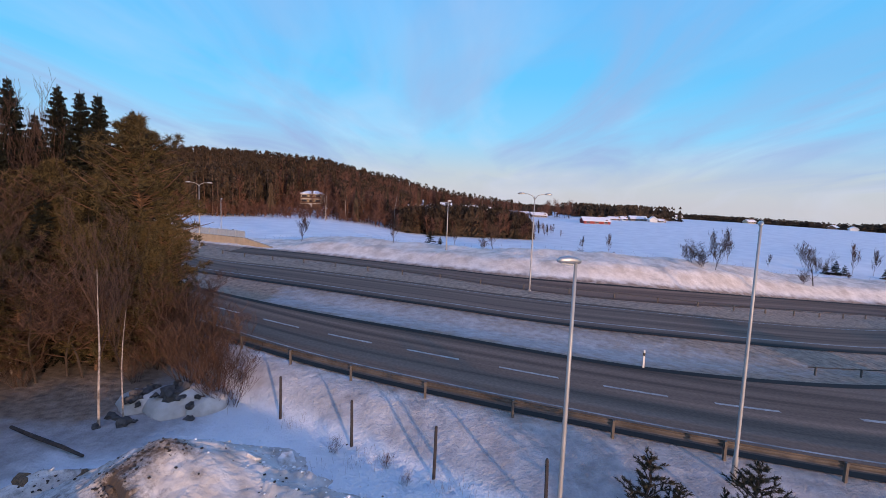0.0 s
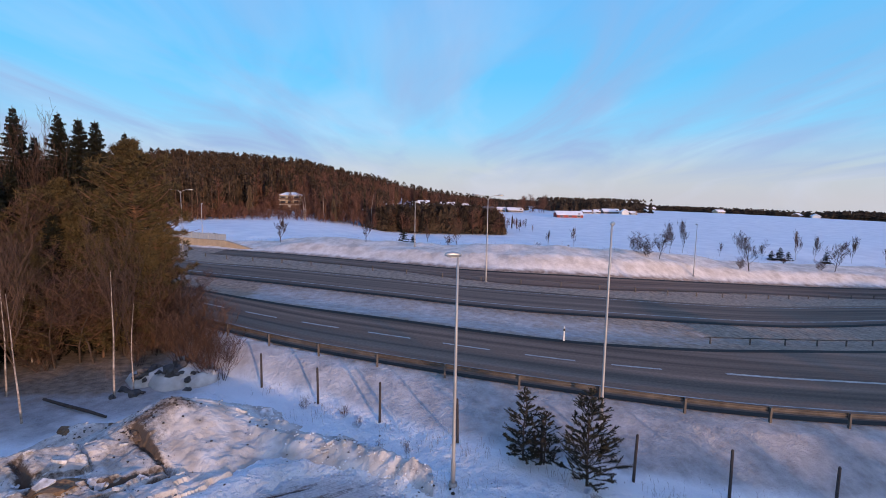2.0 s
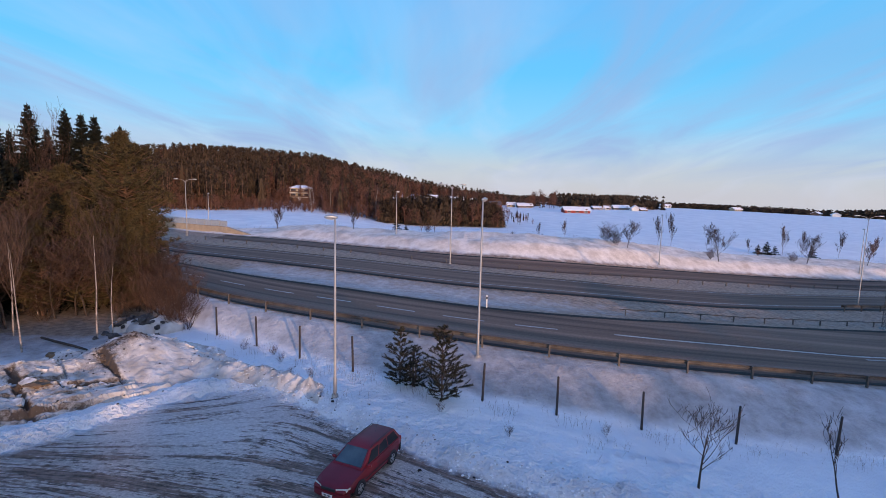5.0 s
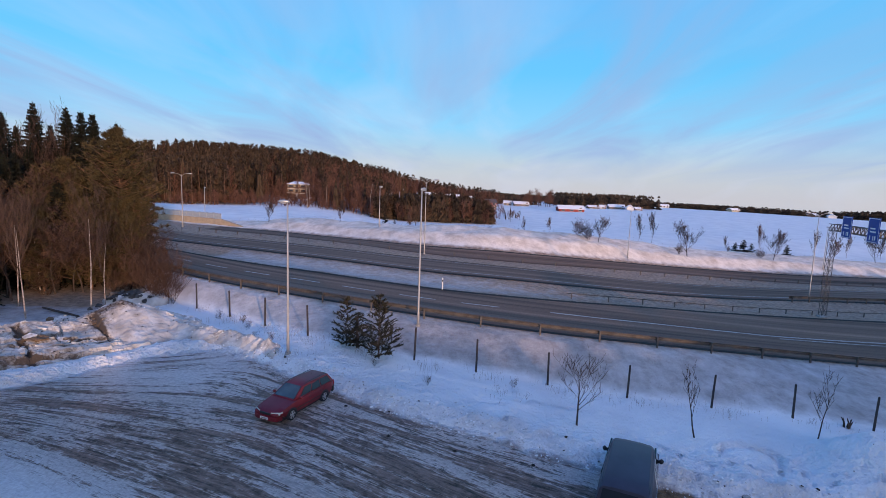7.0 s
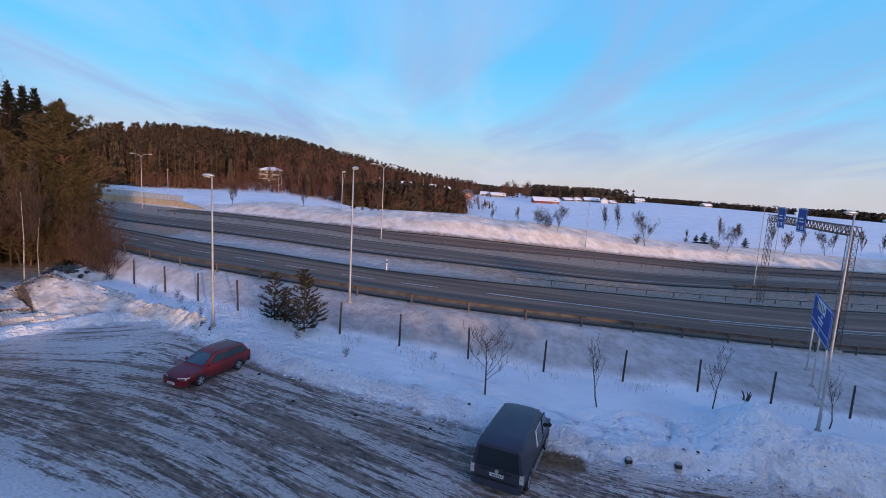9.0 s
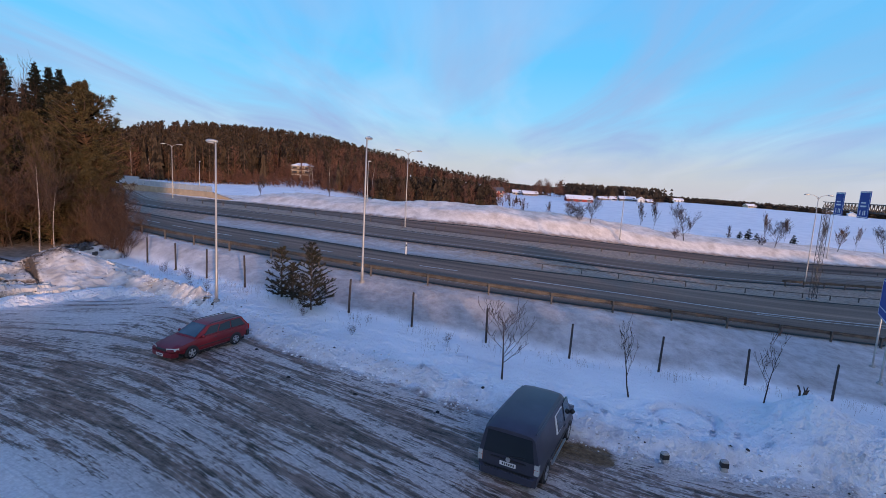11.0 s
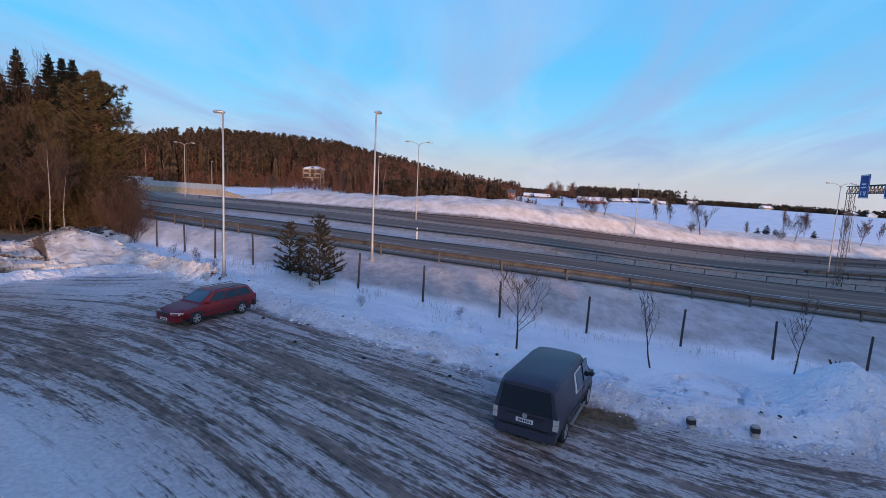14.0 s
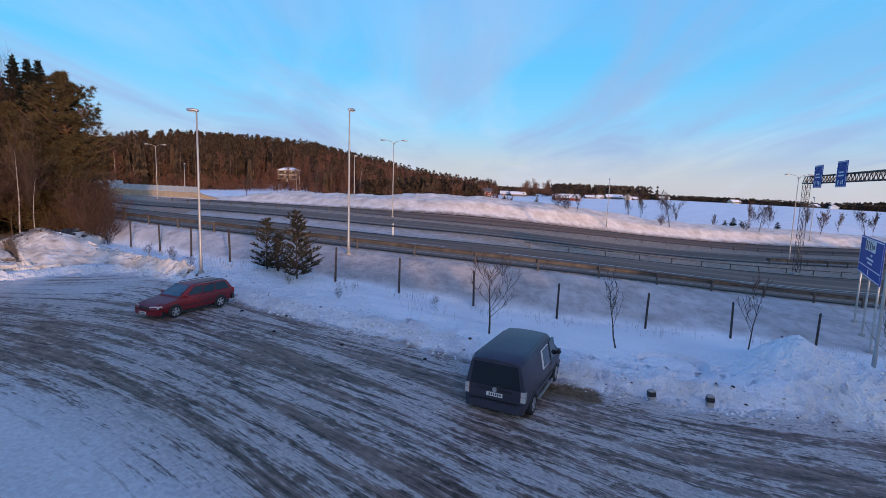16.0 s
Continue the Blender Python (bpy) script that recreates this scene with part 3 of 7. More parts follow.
def dents(X, Y, Z):
    """Footprints in lines across the snow, and one trodden ring."""
    r = random.Random(15)
    spots = []
    for x0, y0, x1, y1, n in TRAILS:
        bend = r.uniform(-0.8, 0.8)
        for k in range(n):
            t = k / (n - 1)
            spots.append((x0 + (x1 - x0) * t + r.gauss(0, 0.12) + (0.13 if k % 2 else -0.13) * (y1 - y0) / 9, y0 + (y1 - y0) * t + bend * math.sin(3.14 * t) + r.gauss(0, 0.1), r.uniform(0.12, 0.18), r.uniform(0.09, 0.16)))
    for k in range(150):
        x = r.uniform(18, 43)
        spots.append((x, float(lot_far(x)) + abs(r.gauss(0.8, 1.6)), r.uniform(0.12, 0.3), r.uniform(0.05, 0.16)))
    xs, ys = X[0], Y[:, 0]
    for x, y, w, h in spots:
        i0, i1 = np.searchsorted(xs, (x - 3 * w, x + 3 * w))
        j0, j1 = np.searchsorted(ys, (y - 3 * w, y + 3 * w))
        d2 = ((X[j0:j1, i0:i1] - x) ** 2 + (Y[j0:j1, i0:i1] - y) ** 2) / (w * w)
        Z[j0:j1, i0:i1] += h * (-np.exp(-d2 * 1.4) + 0.45 * np.exp(-(np.sqrt(d2) - 1.35) ** 2 * 4))
    rho = np.hypot((X - 33.6) / 1.35, (Y - 10.3) / 1.05) + 0.10 * fbm(X * 1.5, Y * 1.5, 2, 95)
    Z += 0.16 * np.exp(-((rho - 1.18) / 0.10) ** 2) - 0.24 * np.exp(-((rho - 1.0) / 0.11) ** 2)
    for off in (0.0, 1.5):                     # one pair of wheel ruts up to the lamp
        c = 12.9 + off + 0.05 * (X - 14) - 0.22 * np.maximum(0, X - 17)
        on = step(X, 13.0, 14.5) * (1 - step(X, 25, 28))
        Z -= on * 0.09 * np.exp(-((Y - c) / 0.16) ** 2)
    return Z


def grow(a, b, first, rate):
    out, s = [a], first
    while abs(out[-1] - b) > s:
        out.append(out[-1] + (s if b > a else -s))
        s *= rate
    return out + [b]


def build_ground():
    gx = sorted(set(grow(-22, -2500, 0.6, 1.06) + list(np.arange(-22, 50, 0.20)) + grow(50, 2500, 0.5, 1.05)))
    gy = sorted(set(grow(-16, -900, 0.6, 1.12) + list(np.arange(-16, 26, 0.20)) + list(np.arange(26, 110, 0.9)) + grow(110, 3200, 1.0, 1.04)))
    X, Y = np.meshgrid(np.array(gx), np.array(gy))
    Z = ground_height(X, Y)
    Z = dents(X, Y, Z)
    under = step(Y, guard_line(X) + 0.6, guard_line(X) + 1.0) * (1 - step(Y, c1_far(X) - 0.4, c1_far(X))) + step(Y, c2_near(X), c2_near(X) + 0.4) * (1 - step(Y, c2_far(X) - 0.4, c2_far(X)))
    Z = Z - 0.12 * np.clip(under, 0, 1)
    nx, ny = len(gx), len(gy)
    verts = np.stack([X.ravel(), Y.ravel(), Z.ravel()], 1)
    i = np.arange(nx * ny).reshape(ny, nx)
    faces = np.stack([i[:-1, :-1].ravel(), i[:-1, 1:].ravel(), i[1:, 1:].ravel(), i[1:, :-1].ravel()], 1)
    me = bpy.data.meshes.new("ground")
    me.from_pydata(verts.tolist(), [], faces.tolist())
    me.materials.append(GROUND)
    me.polygons.foreach_set("use_smooth", [True] * len(me.polygons))
    x, y = X.ravel(), Y.ravel()
    up, lo = lot_far(x), lot_near(x)
    ice = np.clip(0.5 + 0.45 * (up - y), 0, 1)
    wear = np.clip(0.50 + 0.40 * (y - lo + 0.9), 0.0, 1)
    corner = step(x, 11.0, 5.5) * step(y, 9.5, 13.0)
    wear = wear * (1 - 0.62 * corner * (1 - 0.5 * np.exp(-((x - 3.0) / 3.0) ** 2 - ((y - 14.5) / 1.5) ** 2)))
    soil = np.exp(-((x - 28.3) / 1.4) ** 4 - ((y - 6.7) / 0.75) ** 4)
    d_ = y - up
    crumb = step(d_, -0.2, 0.6) * (1 - step(d_, 2.5, 6.5)) * (0.35 + 0.65 * np.clip(0.5 + 2.2 * fbm(x * 0.25, y * 0.25, 3, 61), 0, 1))
    verge1 = np.exp(-((y - guard_line(x) - 0.3) / 1.0) ** 2) * 0.62
    median = ((y > c1_far(x) - 1) & (y < c2_near(x) + 1)) * (0.42 + 0.34 * np.exp(-((y - c2_near(x)) / 2.0) ** 2) + 0.34 * np.exp(-((y - c1_far(x)) / 1.4) ** 2) + 0.34 * step(x, 12, 40))
    verge2 = step(y, c2_far(x) - 2, c2_far(x)) * (1 - step(y, bank_foot(x) - 0.6, bank_foot(x) + 1.4)) * 0.86
    bank = 0.22 * step(y, bank_foot(x), bank_foot(x) + 1) * (1 - step(y, bank_foot(x) + 6, bank_foot(x) + 14))
    # dark speckle on the ploughed edge, painted in place of shading on its relief
    edge = 0.30 * step(y - up, -0.3, 0.5) * (1 - step(y - up, 1.2, 4.0)) * (1 - step(x, 44, 60))
    dirt_shade = np.clip(verge1 + median + verge2 + bank + edge, 0, 1)
    grey = 0.92 * step(y, fence_line(x) - 0.3, fence_line(x) + 1.2) * (1 - step(y, guard_line(x), guard_line(x) + 1)) * (0.75 + 0.25 * step(x, 4, 16) - 0.20 * step(x, 26, 32))
    grey = np.maximum(grey, 0.85 * ((y > c1_far(x) - 1) & (y < c2_near(x) + 1)))
    # shade under the near wood, painted into the ground colour by position
    dirt_shade = np.maximum(dirt_shade, 0.95 * (1 - step(x, -10, -5.5)) * step(y, 21.5, 25.0) * (1 - step(y, 60, 64)))
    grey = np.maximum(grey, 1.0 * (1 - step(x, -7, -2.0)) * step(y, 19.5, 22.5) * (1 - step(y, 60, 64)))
    dirt_shade = np.maximum(dirt_shade, 0.46 * (1 - step(x, -12, -7)) * step(y, 17.5, 20.5) * (1 - step(y, 60, 64)))
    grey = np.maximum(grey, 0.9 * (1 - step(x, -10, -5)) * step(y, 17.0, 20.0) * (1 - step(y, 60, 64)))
    grey = np.maximum(grey, 0.35 * (1 - step(y - up, 0.8, 3.0)) * step(y - up, -1, 0))
    bank_tint = 0.85 * step(y, bank_foot(x) - 1, bank_foot(x) + 1.5) * (1 - step(y, bank_foot(x) + 8, bank_foot(x) + 13))
    for name_, val in (("ice", ice), ("dirt_shade", dirt_shade), ("wear", wear), ("grey", grey), ("soil", soil), ("crumb", crumb), ("bank_tint", bank_tint)):
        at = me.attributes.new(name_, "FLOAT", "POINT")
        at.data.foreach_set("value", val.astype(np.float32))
    frac = (y - lo) / np.maximum(lane_far(x) - lo, 3.0)
    lane = me.uv_layers.new(name="lane")
    loops = np.empty(len(me.loops), np.int32)
    me.loops.foreach_get("vertex_index", loops)
    uv = np.stack([x - 0.35 * y, frac * 12.0 - 0.5 * corner * (x - 4)], 1)[loops]
    lane.data.foreach_set("uv", uv.astype(np.float32).ravel())
    return tagged(new("ground", me), "snow-covered ground with icy trodden parking lot and fields", "ground", kind="structure")


def strip(name, lo, hi, lift, mat, x0, x1, label, category, cols=7, dx=1.5):
    """A ribbon along the motorway between two lines."""
    xs = np.arange(x0, x1 + dx, dx)
    vs, fs, uvs = [], [], []
    for x in xs:
        y0, y1 = float(lo(x)), float(hi(x))
        for k in range(cols):
            y = y0 + (y1 - y0) * k / (cols - 1)
            vs.append((x, y, float(land(x, y)) + lift))
            uvs.append((x, y - y0))
    for i in range(len(xs) - 1):
        for k in range(cols - 1):
            a = i * cols + k
            fs.append((a, a + cols, a + cols + 1, a + 1))
    me = bpy.data.meshes.new(name)
    me.from_pydata(vs, [], fs)
    me.materials.append(mat)
    lay = me.uv_layers.new(name="lane")
    for lp in me.loops:
        lay.data[lp.index].uv = uvs[lp.vertex_index]
    me.polygons.foreach_set("use_smooth", [True] * len(me.polygons))
    return tagged(new(name, me), label, category, kind="structure")


build_ground()
ROAD_A, ROAD_B = -120, 400
strip("road_1", lambda x: guard_line(x) + 0.75, lambda x: c1_far(x), 0.02, ASPHALT, ROAD_A, ROAD_B, "grey asphalt carriageway beside the guardrail, dusted with salt", "road")
strip("road_2", lambda x: c2_near(x), lambda x: c2_far(x), 0.02, ASPHALT, ROAD_A, ROAD_B, "grey asphalt carriageway beyond the snowy median", "road")
strip("road_3", lambda x: bank_foot(x) - 6.2, lambda x: bank_foot(x) - 1.2, 0.03, ASPHALT, -24, ROAD_B, "narrow dark asphalt slip road at the foot of the snowbank", "road", 5)


def mark(name, fn, width, x0, x1, label):
    return strip(name, lambda x: fn(x) - width / 2, lambda x: fn(x) + width / 2, 0.026, WORN_PAINT if "edge" in name else PAINT, x0, x1, label, "road marking", 2, 1.0)


def centre_1(x):
    return 0.44 * (guard_line(x) + 0.75) + 0.56 * c1_far(x)


mark("edge_line", lambda x: c2_near(x) + 1.5, 0.26, -90, 300, "worn white edge line along the far carriageway")
mark("edge_line", lambda x: c2_far(x) - 1.0, 0.16, -90, 300, "worn white edge line along the far carriageway")
mark("edge_line", lambda x: guard_line(x) + 2.0, 0.14, -60, 300, "faint white edge line by the guardrail")
for k in range(-8, 1):
    xa = 19.9 + 5.15 * k
    mark("lane_dash", centre_1, 0.22, xa, xa + 2.6, "white lane dash on asphalt")
mark("lane_line", lambda x: centre_1(x) - 0.09 * np.minimum(x - 27, 20), 0.30, 27, 200, "long white line dividing the lanes")
mark("edge_line", lambda x: centre_1(x) - 1.8 - 0.55 - 0.02 * (x - 40), 0.26, 47, 200, "white line dividing the exit lane")


# a narrow dark ribbon laid along a road edge
def dark_edge(fn, width, x0, x1):
    return strip("dark_edge", lambda x: fn(x) - width / 2, lambda x: fn(x) + width / 2, 0.032, DARK_STRIP, x0, x1, "narrow dark strip along the road edge", "road edge", 2, 1.0)


dark_edge(lambda x: c1_far(x) + 0.1, 0.75, -60, 300)
dark_edge(lambda x: c2_near(x) - 0.2, 0.7, -60, 300)
dark_edge(lambda x: bank_foot(x) - 0.9, 0.6, -24, 300)
dark_edge(lambda x: guard_line(x) + 0.55, 0.5, -18, 300)


# ---- guardrails, fence ----
def rail_run(name, fn, x0, x1, spacing, height, label, side=1, beam=0.31, mat=None, post_w=0.10):
    """A steel guardrail: a ribbed beam on posts, along a line of the plan."""
    mat = mat or RAIL
    root = empty(name, pose(0, 0, 0), label, "guardrail")
    prof = [(0.0, -0.5), (0.03, -0.42), (0.08, -0.3), (0.08, -0.2), (0.03, -0.08), (0.03, 0.08), (0.08, 0.2), (0.08, 0.3), (0.03, 0.42), (0.0, 0.5)]
    xs = np.arange(x0, x1, 1.0)
    s = Soup()
    n = len(prof)
    vs, fs = [], []
    for x in xs:
        y = float(fn(x))
        z = float(land(x, y)) + height - beam / 2
        for a, b in prof:
            vs.append((x, y + side * a, z + b * beam))
        for a, b in reversed(prof):
            vs.append((x, y + side * (a - 0.02), z + b * beam))
    m = 2 * n
    for i in range(len(xs) - 1):
        for k in range(m):
            fs.append((i * m + k, i * m + (k + 1) % m, (i + 1) * m + (k + 1) % m, (i + 1) * m + k))
    s.add(vs, fs)
    part("beam", s, mat, root, smooth=False)
    ps = Soup()
    ps.box(-post_w / 2, -0.06, -0.4, post_w / 2, 0.06, height)
    post = ps.mesh("post", mat)
    x = x0 + 0.5
    while x < x1 - 0.5:
        y = float(fn(x)) - side * 0.08
        part("post", post, mat, root, at=pose(x, y, float(land(x, y))))
        sl = (float(fn(x + 0.1)) - float(fn(x - 0.1))) / 0.2
        x += spacing / math.hypot(1, sl)
    return root


rail_run("guardrail", guard_line, -18, 110, 4.0, 0.74, "weathered steel guardrail with posts along the motorway verge", beam=0.27)
rail_run("guardrail", lambda x: 0.72 * c1_far(x) + 0.28 * c2_near(x), 30, 130, 4.0, 0.55, "low thin steel barrier standing in the snowy median", beam=0.07, post_w=0.06)
rail_run("guardrail", lambda x: c2_near(x) - 0.9, 63, 150, 3.2, 0.80, "double steel guardrail beginning in the median", beam=0.34)
rail_run("guardrail", lambda x: c2_far(x) + 4.0, -24, 130, 4.6, 0.55, "low cable barrier on short posts beside the slip road", beam=0.05)

post_mesh = Soup()
post_mesh.sweep([(0, 0, -0.5), (0, 0, 1.0), (0.01, 0, 1.95), (0.01, 0, 2.0)], [0.065, 0.06, 0.056, 0.035], 7)
post_mesh = post_mesh.mesh("fence_post", WOODPOST, False)
FENCE_X = [-0.7, 3.0, 6.4, 10.0, 13.4, 17.0, 20.7, 24.9, 29.5, 34.3, 38.75, 42.9, 46.9, 51, 55, 59]
for x in FENCE_X:
    y = float(fence_line(x))
    lean = random.uniform(-1.5, 1.5)
    o = new("fence_post", post_mesh)
    o.matrix_basis = pose(x, y, float(ground_height(x, y)), lean, random.uniform(-1.5, 1.5), random.uniform(0, 360))
    tagged(o, "dark weathered wooden fence post standing in snow", "fence post", "posts of the fence line")


# ---- lamps ----
def lamp_post(x, y, height, arms, yaw, label, name="street_lamp", lean=0.0):
    """A tapered steel pole with one head on top or two on a curved bracket."""
    z = float(ground_height(x, y))
    root = empty(name, pose(x, y, z, 0, lean, yaw), label, "street lamp", "lamps along the motorway")
    s = Soup()
    s.sweep([(0, 0, -0.3), (0, 0, 0.9), (0, 0, 1.0), (0, 0, height * 0.6), (0, 0, height)], [0.092, 0.092, 0.072, 0.058, 0.042], 10)
    part("pole", s, POLE, root, smooth=True)
    s = Soup()
    s.sweep([(0, 0, -0.02), (0, 0, 0.12)], [0.17, 0.16], 10)
    part("foot", s, CONCRETE, root)
    if arms == 2:
        for sgn in (-1, 1):
            s = Soup()
            s.sweep([(0, 0, height - 0.35), (sgn * 0.25, 0, height + 0.05), (sgn * 0.7, 0, height + 0.22), (sgn * 1.15, 0, height + 0.25)], [0.035, 0.035, 0.03, 0.03], 8)
            arm = part("arm", s, POLE, root, smooth=True)
            h = Soup()
            h.sweep([(sgn * 1.05, 0, height + 0.26), (sgn * 1.2, 0, height + 0.27), (sgn * 1.55, 0, height + 0.26), (sgn * 1.75, 0, height + 0.22)], [0.05, 0.09, 0.10, 0.04], 8)
            part("lamp_head", h, GALV, arm, smooth=True)
    else:
        h = Soup()
        h.sweep([(-0.12, 0, height + 0.02), (0.0, 0, height + 0.04), (0.2, 0, height + 0.06), (0.42, 0, height + 0.05), (0.50, 0, height + 0.04)], [0.05, 0.08, 0.10, 0.08, 0.03], 8)
        part("lamp_head", h, GALV, root, smooth=True)
        h = Soup()
        h.sweep([(0.08, 0, height - 0.07), (0.24, 0, height - 0.04), (0.40, 0, height - 0.03)], [0.02, 0.04, 0.02], 8)
        part("lens", h, material_cache("lamp_lens"), root)
    return root


_cache = {}


def material_cache(key):
    if key not in _cache:
        if key == "lamp_lens":
            _cache[key] = material("lamp_lens", (0.55, 0.56, 0.55), 0.15, vary=0.2, scale=8)
    return _cache[key]


lamp_post(9.68, 15.4, 8.8, 1, 195, "slim grey steel lamp post with single head, by the lot")
lamp_post(16.9, 19.95, 9.05, 1, 60, "slim grey steel lamp post by the guardrail")
lamp_post(43.2, 11.3, 11.5, 1, 170, "slim grey steel lamp post at the fence")
lamp_post(15.1, 53.3, 9.6, 2, 5, "double-headed steel motorway lamp on the far verge")
lamp_post(-29.5, 74.4, 9.2, 2, 20, "double-headed steel motorway lamp by the noise barrier")
lamp_post(69.0, 57.0, 11.6, 2, -8, "double-headed steel motorway lamp beside the gantry")
lamp_post(6.4, 70.0, 6.6, 1, 20, "single-headed lamp post on the far snowbank")
lamp_post(47.5, 68.6, 7.6, 1, 90, "single-headed lamp post on the far snowbank")
lamp_post(-34.5, 92.0, 6.4, 1, 90, "single-headed lamp post at the edge of the field")
lamp_post(86.0, 78.0, 7.6, 1, 90, "single-headed lamp post on the far snowbank")




# ---- trees ----
def rng_of(seed):
    return random.Random(seed)


def conifer_geo(seed, height, radius, bare=0.06, spacing=0.34, droop=0.35, clump=0.34, per=6, taper=0.9):
    """A spruce: drooping fronds in whorls, each a spine with needle blades. Returns trunk and needles."""
    r = rng_of(seed)
    tr, ne = Soup(), Soup()
    bend = r.uniform(-0.15, 0.15)
    tr.sweep([(bend * (k / 5) ** 2, 0, height * k / 5 - (0.4 if k == 0 else 0)) for k in range(6)], [0.011 * height * (1 - 0.96 * k / 5) + 0.012 for k in range(6)], 7)
    z = height * bare
    while z < height * 0.985:
        f = (z - height * bare) / (height * (1 - bare))
        reach = radius * (1 - f) ** taper * r.uniform(0.72, 1.12) + 0.12
        n = max(3, int(per * (1 - 0.4 * f)))
        a0 = r.uniform(0, 6.28)
        for k in range(n):
            a = a0 + 6.283 * k / n + r.uniform(-0.35, 0.35)
            L = reach * r.uniform(0.62, 1.15)
            up = 0.25 * (f ** 2) * L
            dx, dy = math.cos(a), math.sin(a)
            m = max(3, int(L / (clump * 0.42 * (1 - 0.5 * f))))
            pz = z + r.uniform(-0.28, 0.28) * (1 - 0.6 * f)
            if L > 1.0:
                tr.tube((bend * f * f, 0, pz), (dx * L * 0.7, dy * L * 0.7, pz + up - droop * 0.45 * L * (1 - f)), 0.02 + 0.006 * L, 0.008, 3, False)
            for i in range(m):
                t = (i + 0.6) / m
                q = L * t
                zz = pz + up * t - droop * L * t * t * (1 - f) + 0.08 * t
                w = clump * (1.15 - 0.55 * t) * (1 - 0.6 * f) * r.uniform(0.8, 1.3)
                cx, cy = dx * q + bend * f * f, dy * q
                sx, sy = -dy, dx
                g = r.uniform(-0.10, 0.10)
                h = r.uniform(0.10, 0.26) * clump * 2
                ne.add([(cx - dx * w * 0.45, cy - dy * w * 0.45, zz + 0.05), (cx + sx * w + dx * w * 0.5, cy + sy * w + dy * w * 0.5, zz - h + g), (cx + dx * w * 0.8, cy + dy * w * 0.8, zz + g * 0.5), (cx - sx * w + dx * w * 0.5, cy - sy * w + dy * w * 0.5, zz - h - g)],
                       [(0, 1, 2), (0, 2, 3)])
        z += spacing * (1 - 0.35 * f) * r.uniform(0.75, 1.25)
    ne.add([(-0.05, 0, height - 0.5), (0.05, 0, height - 0.5), (0, 0, height + 0.12)], [(0, 1, 2)])
    ne.add([(0, -0.05, height - 0.5), (0, 0.05, height - 0.5), (0, 0, height + 0.12)], [(0, 1, 2)])
    return tr, ne


def pine_geo(seed, height, radius, first=0.30, puffs=150, puff=0.55, blades=26):
    """A Scots pine: crooked limbs that end in tufts of needles, with gaps between."""
    r = rng_of(seed)
    tr, ne = Soup(), Soup()
    spine = []
    x = y = 0.0
    for k in range(9):
        spine.append(Vector((x, y, height * k / 8 - (0.4 if k == 0 else 0))))
        x += r.uniform(-0.16, 0.16)
        y += r.uniform(-0.16, 0.16)
    tr.sweep(spine, [0.012 * height * (1 - 0.9 * k / 8) + 0.015 for k in range(9)], 8)
    n = int(puffs / 5)
    for b in range(n):
        f = (b + r.random()) / n
        z = height * (first + (1 - first) * f * 0.98)
        i = min(7, int(z / height * 8))
        base = spine[i].lerp(spine[i + 1], z / height * 8 - i)
        a = b * 2.4 + r.uniform(-0.5, 0.5)
        env = math.sin(math.pi * min(1, 0.22 + 0.80 * f)) ** 0.7
        L = max(0.5, radius * env * r.uniform(0.55, 1.1))
        d = Vector((math.cos(a), math.sin(a), r.uniform(-0.15, 0.35) + 0.3 * f))
        mid = base + d * L * 0.55 + Vector((0, 0, r.uniform(-0.2, 0.2)))
        tip = base + d * L + Vector((r.uniform(-0.3, 0.3), r.uniform(-0.3, 0.3), 0.12 * L))
        tr.sweep([base, mid, tip], [0.02 + 0.012 * L, 0.014 + 0.006 * L, 0.01], 4)
        for k in range(5):
            t = r.uniform(0.35, 1.02)
            c = (base.lerp(mid, t * 2) if t < 0.5 else mid.lerp(tip, t * 2 - 1)) + Vector((r.gauss(0, 0.28), r.gauss(0, 0.28), r.gauss(0.06, 0.16))) * min(1, L * 0.6)
            s = puff * r.uniform(0.6, 1.25)
            for q in range(blades):
                u = Vector((r.gauss(0, 1), r.gauss(0, 1), r.gauss(0.25, 0.8))).normalized()
                w = u.orthogonal().normalized() * 0.046 * s
                w.rotate(Matrix.Rotation(r.uniform(0, 6.28), 3, u))
                e = c + u * s * r.uniform(0.45, 1.0)
                o = c + u * s * 0.08
                ne.add([o - w, o + w, e + w * 0.3, e - w * 0.3], [(0, 1, 2, 3)])
    return tr, ne


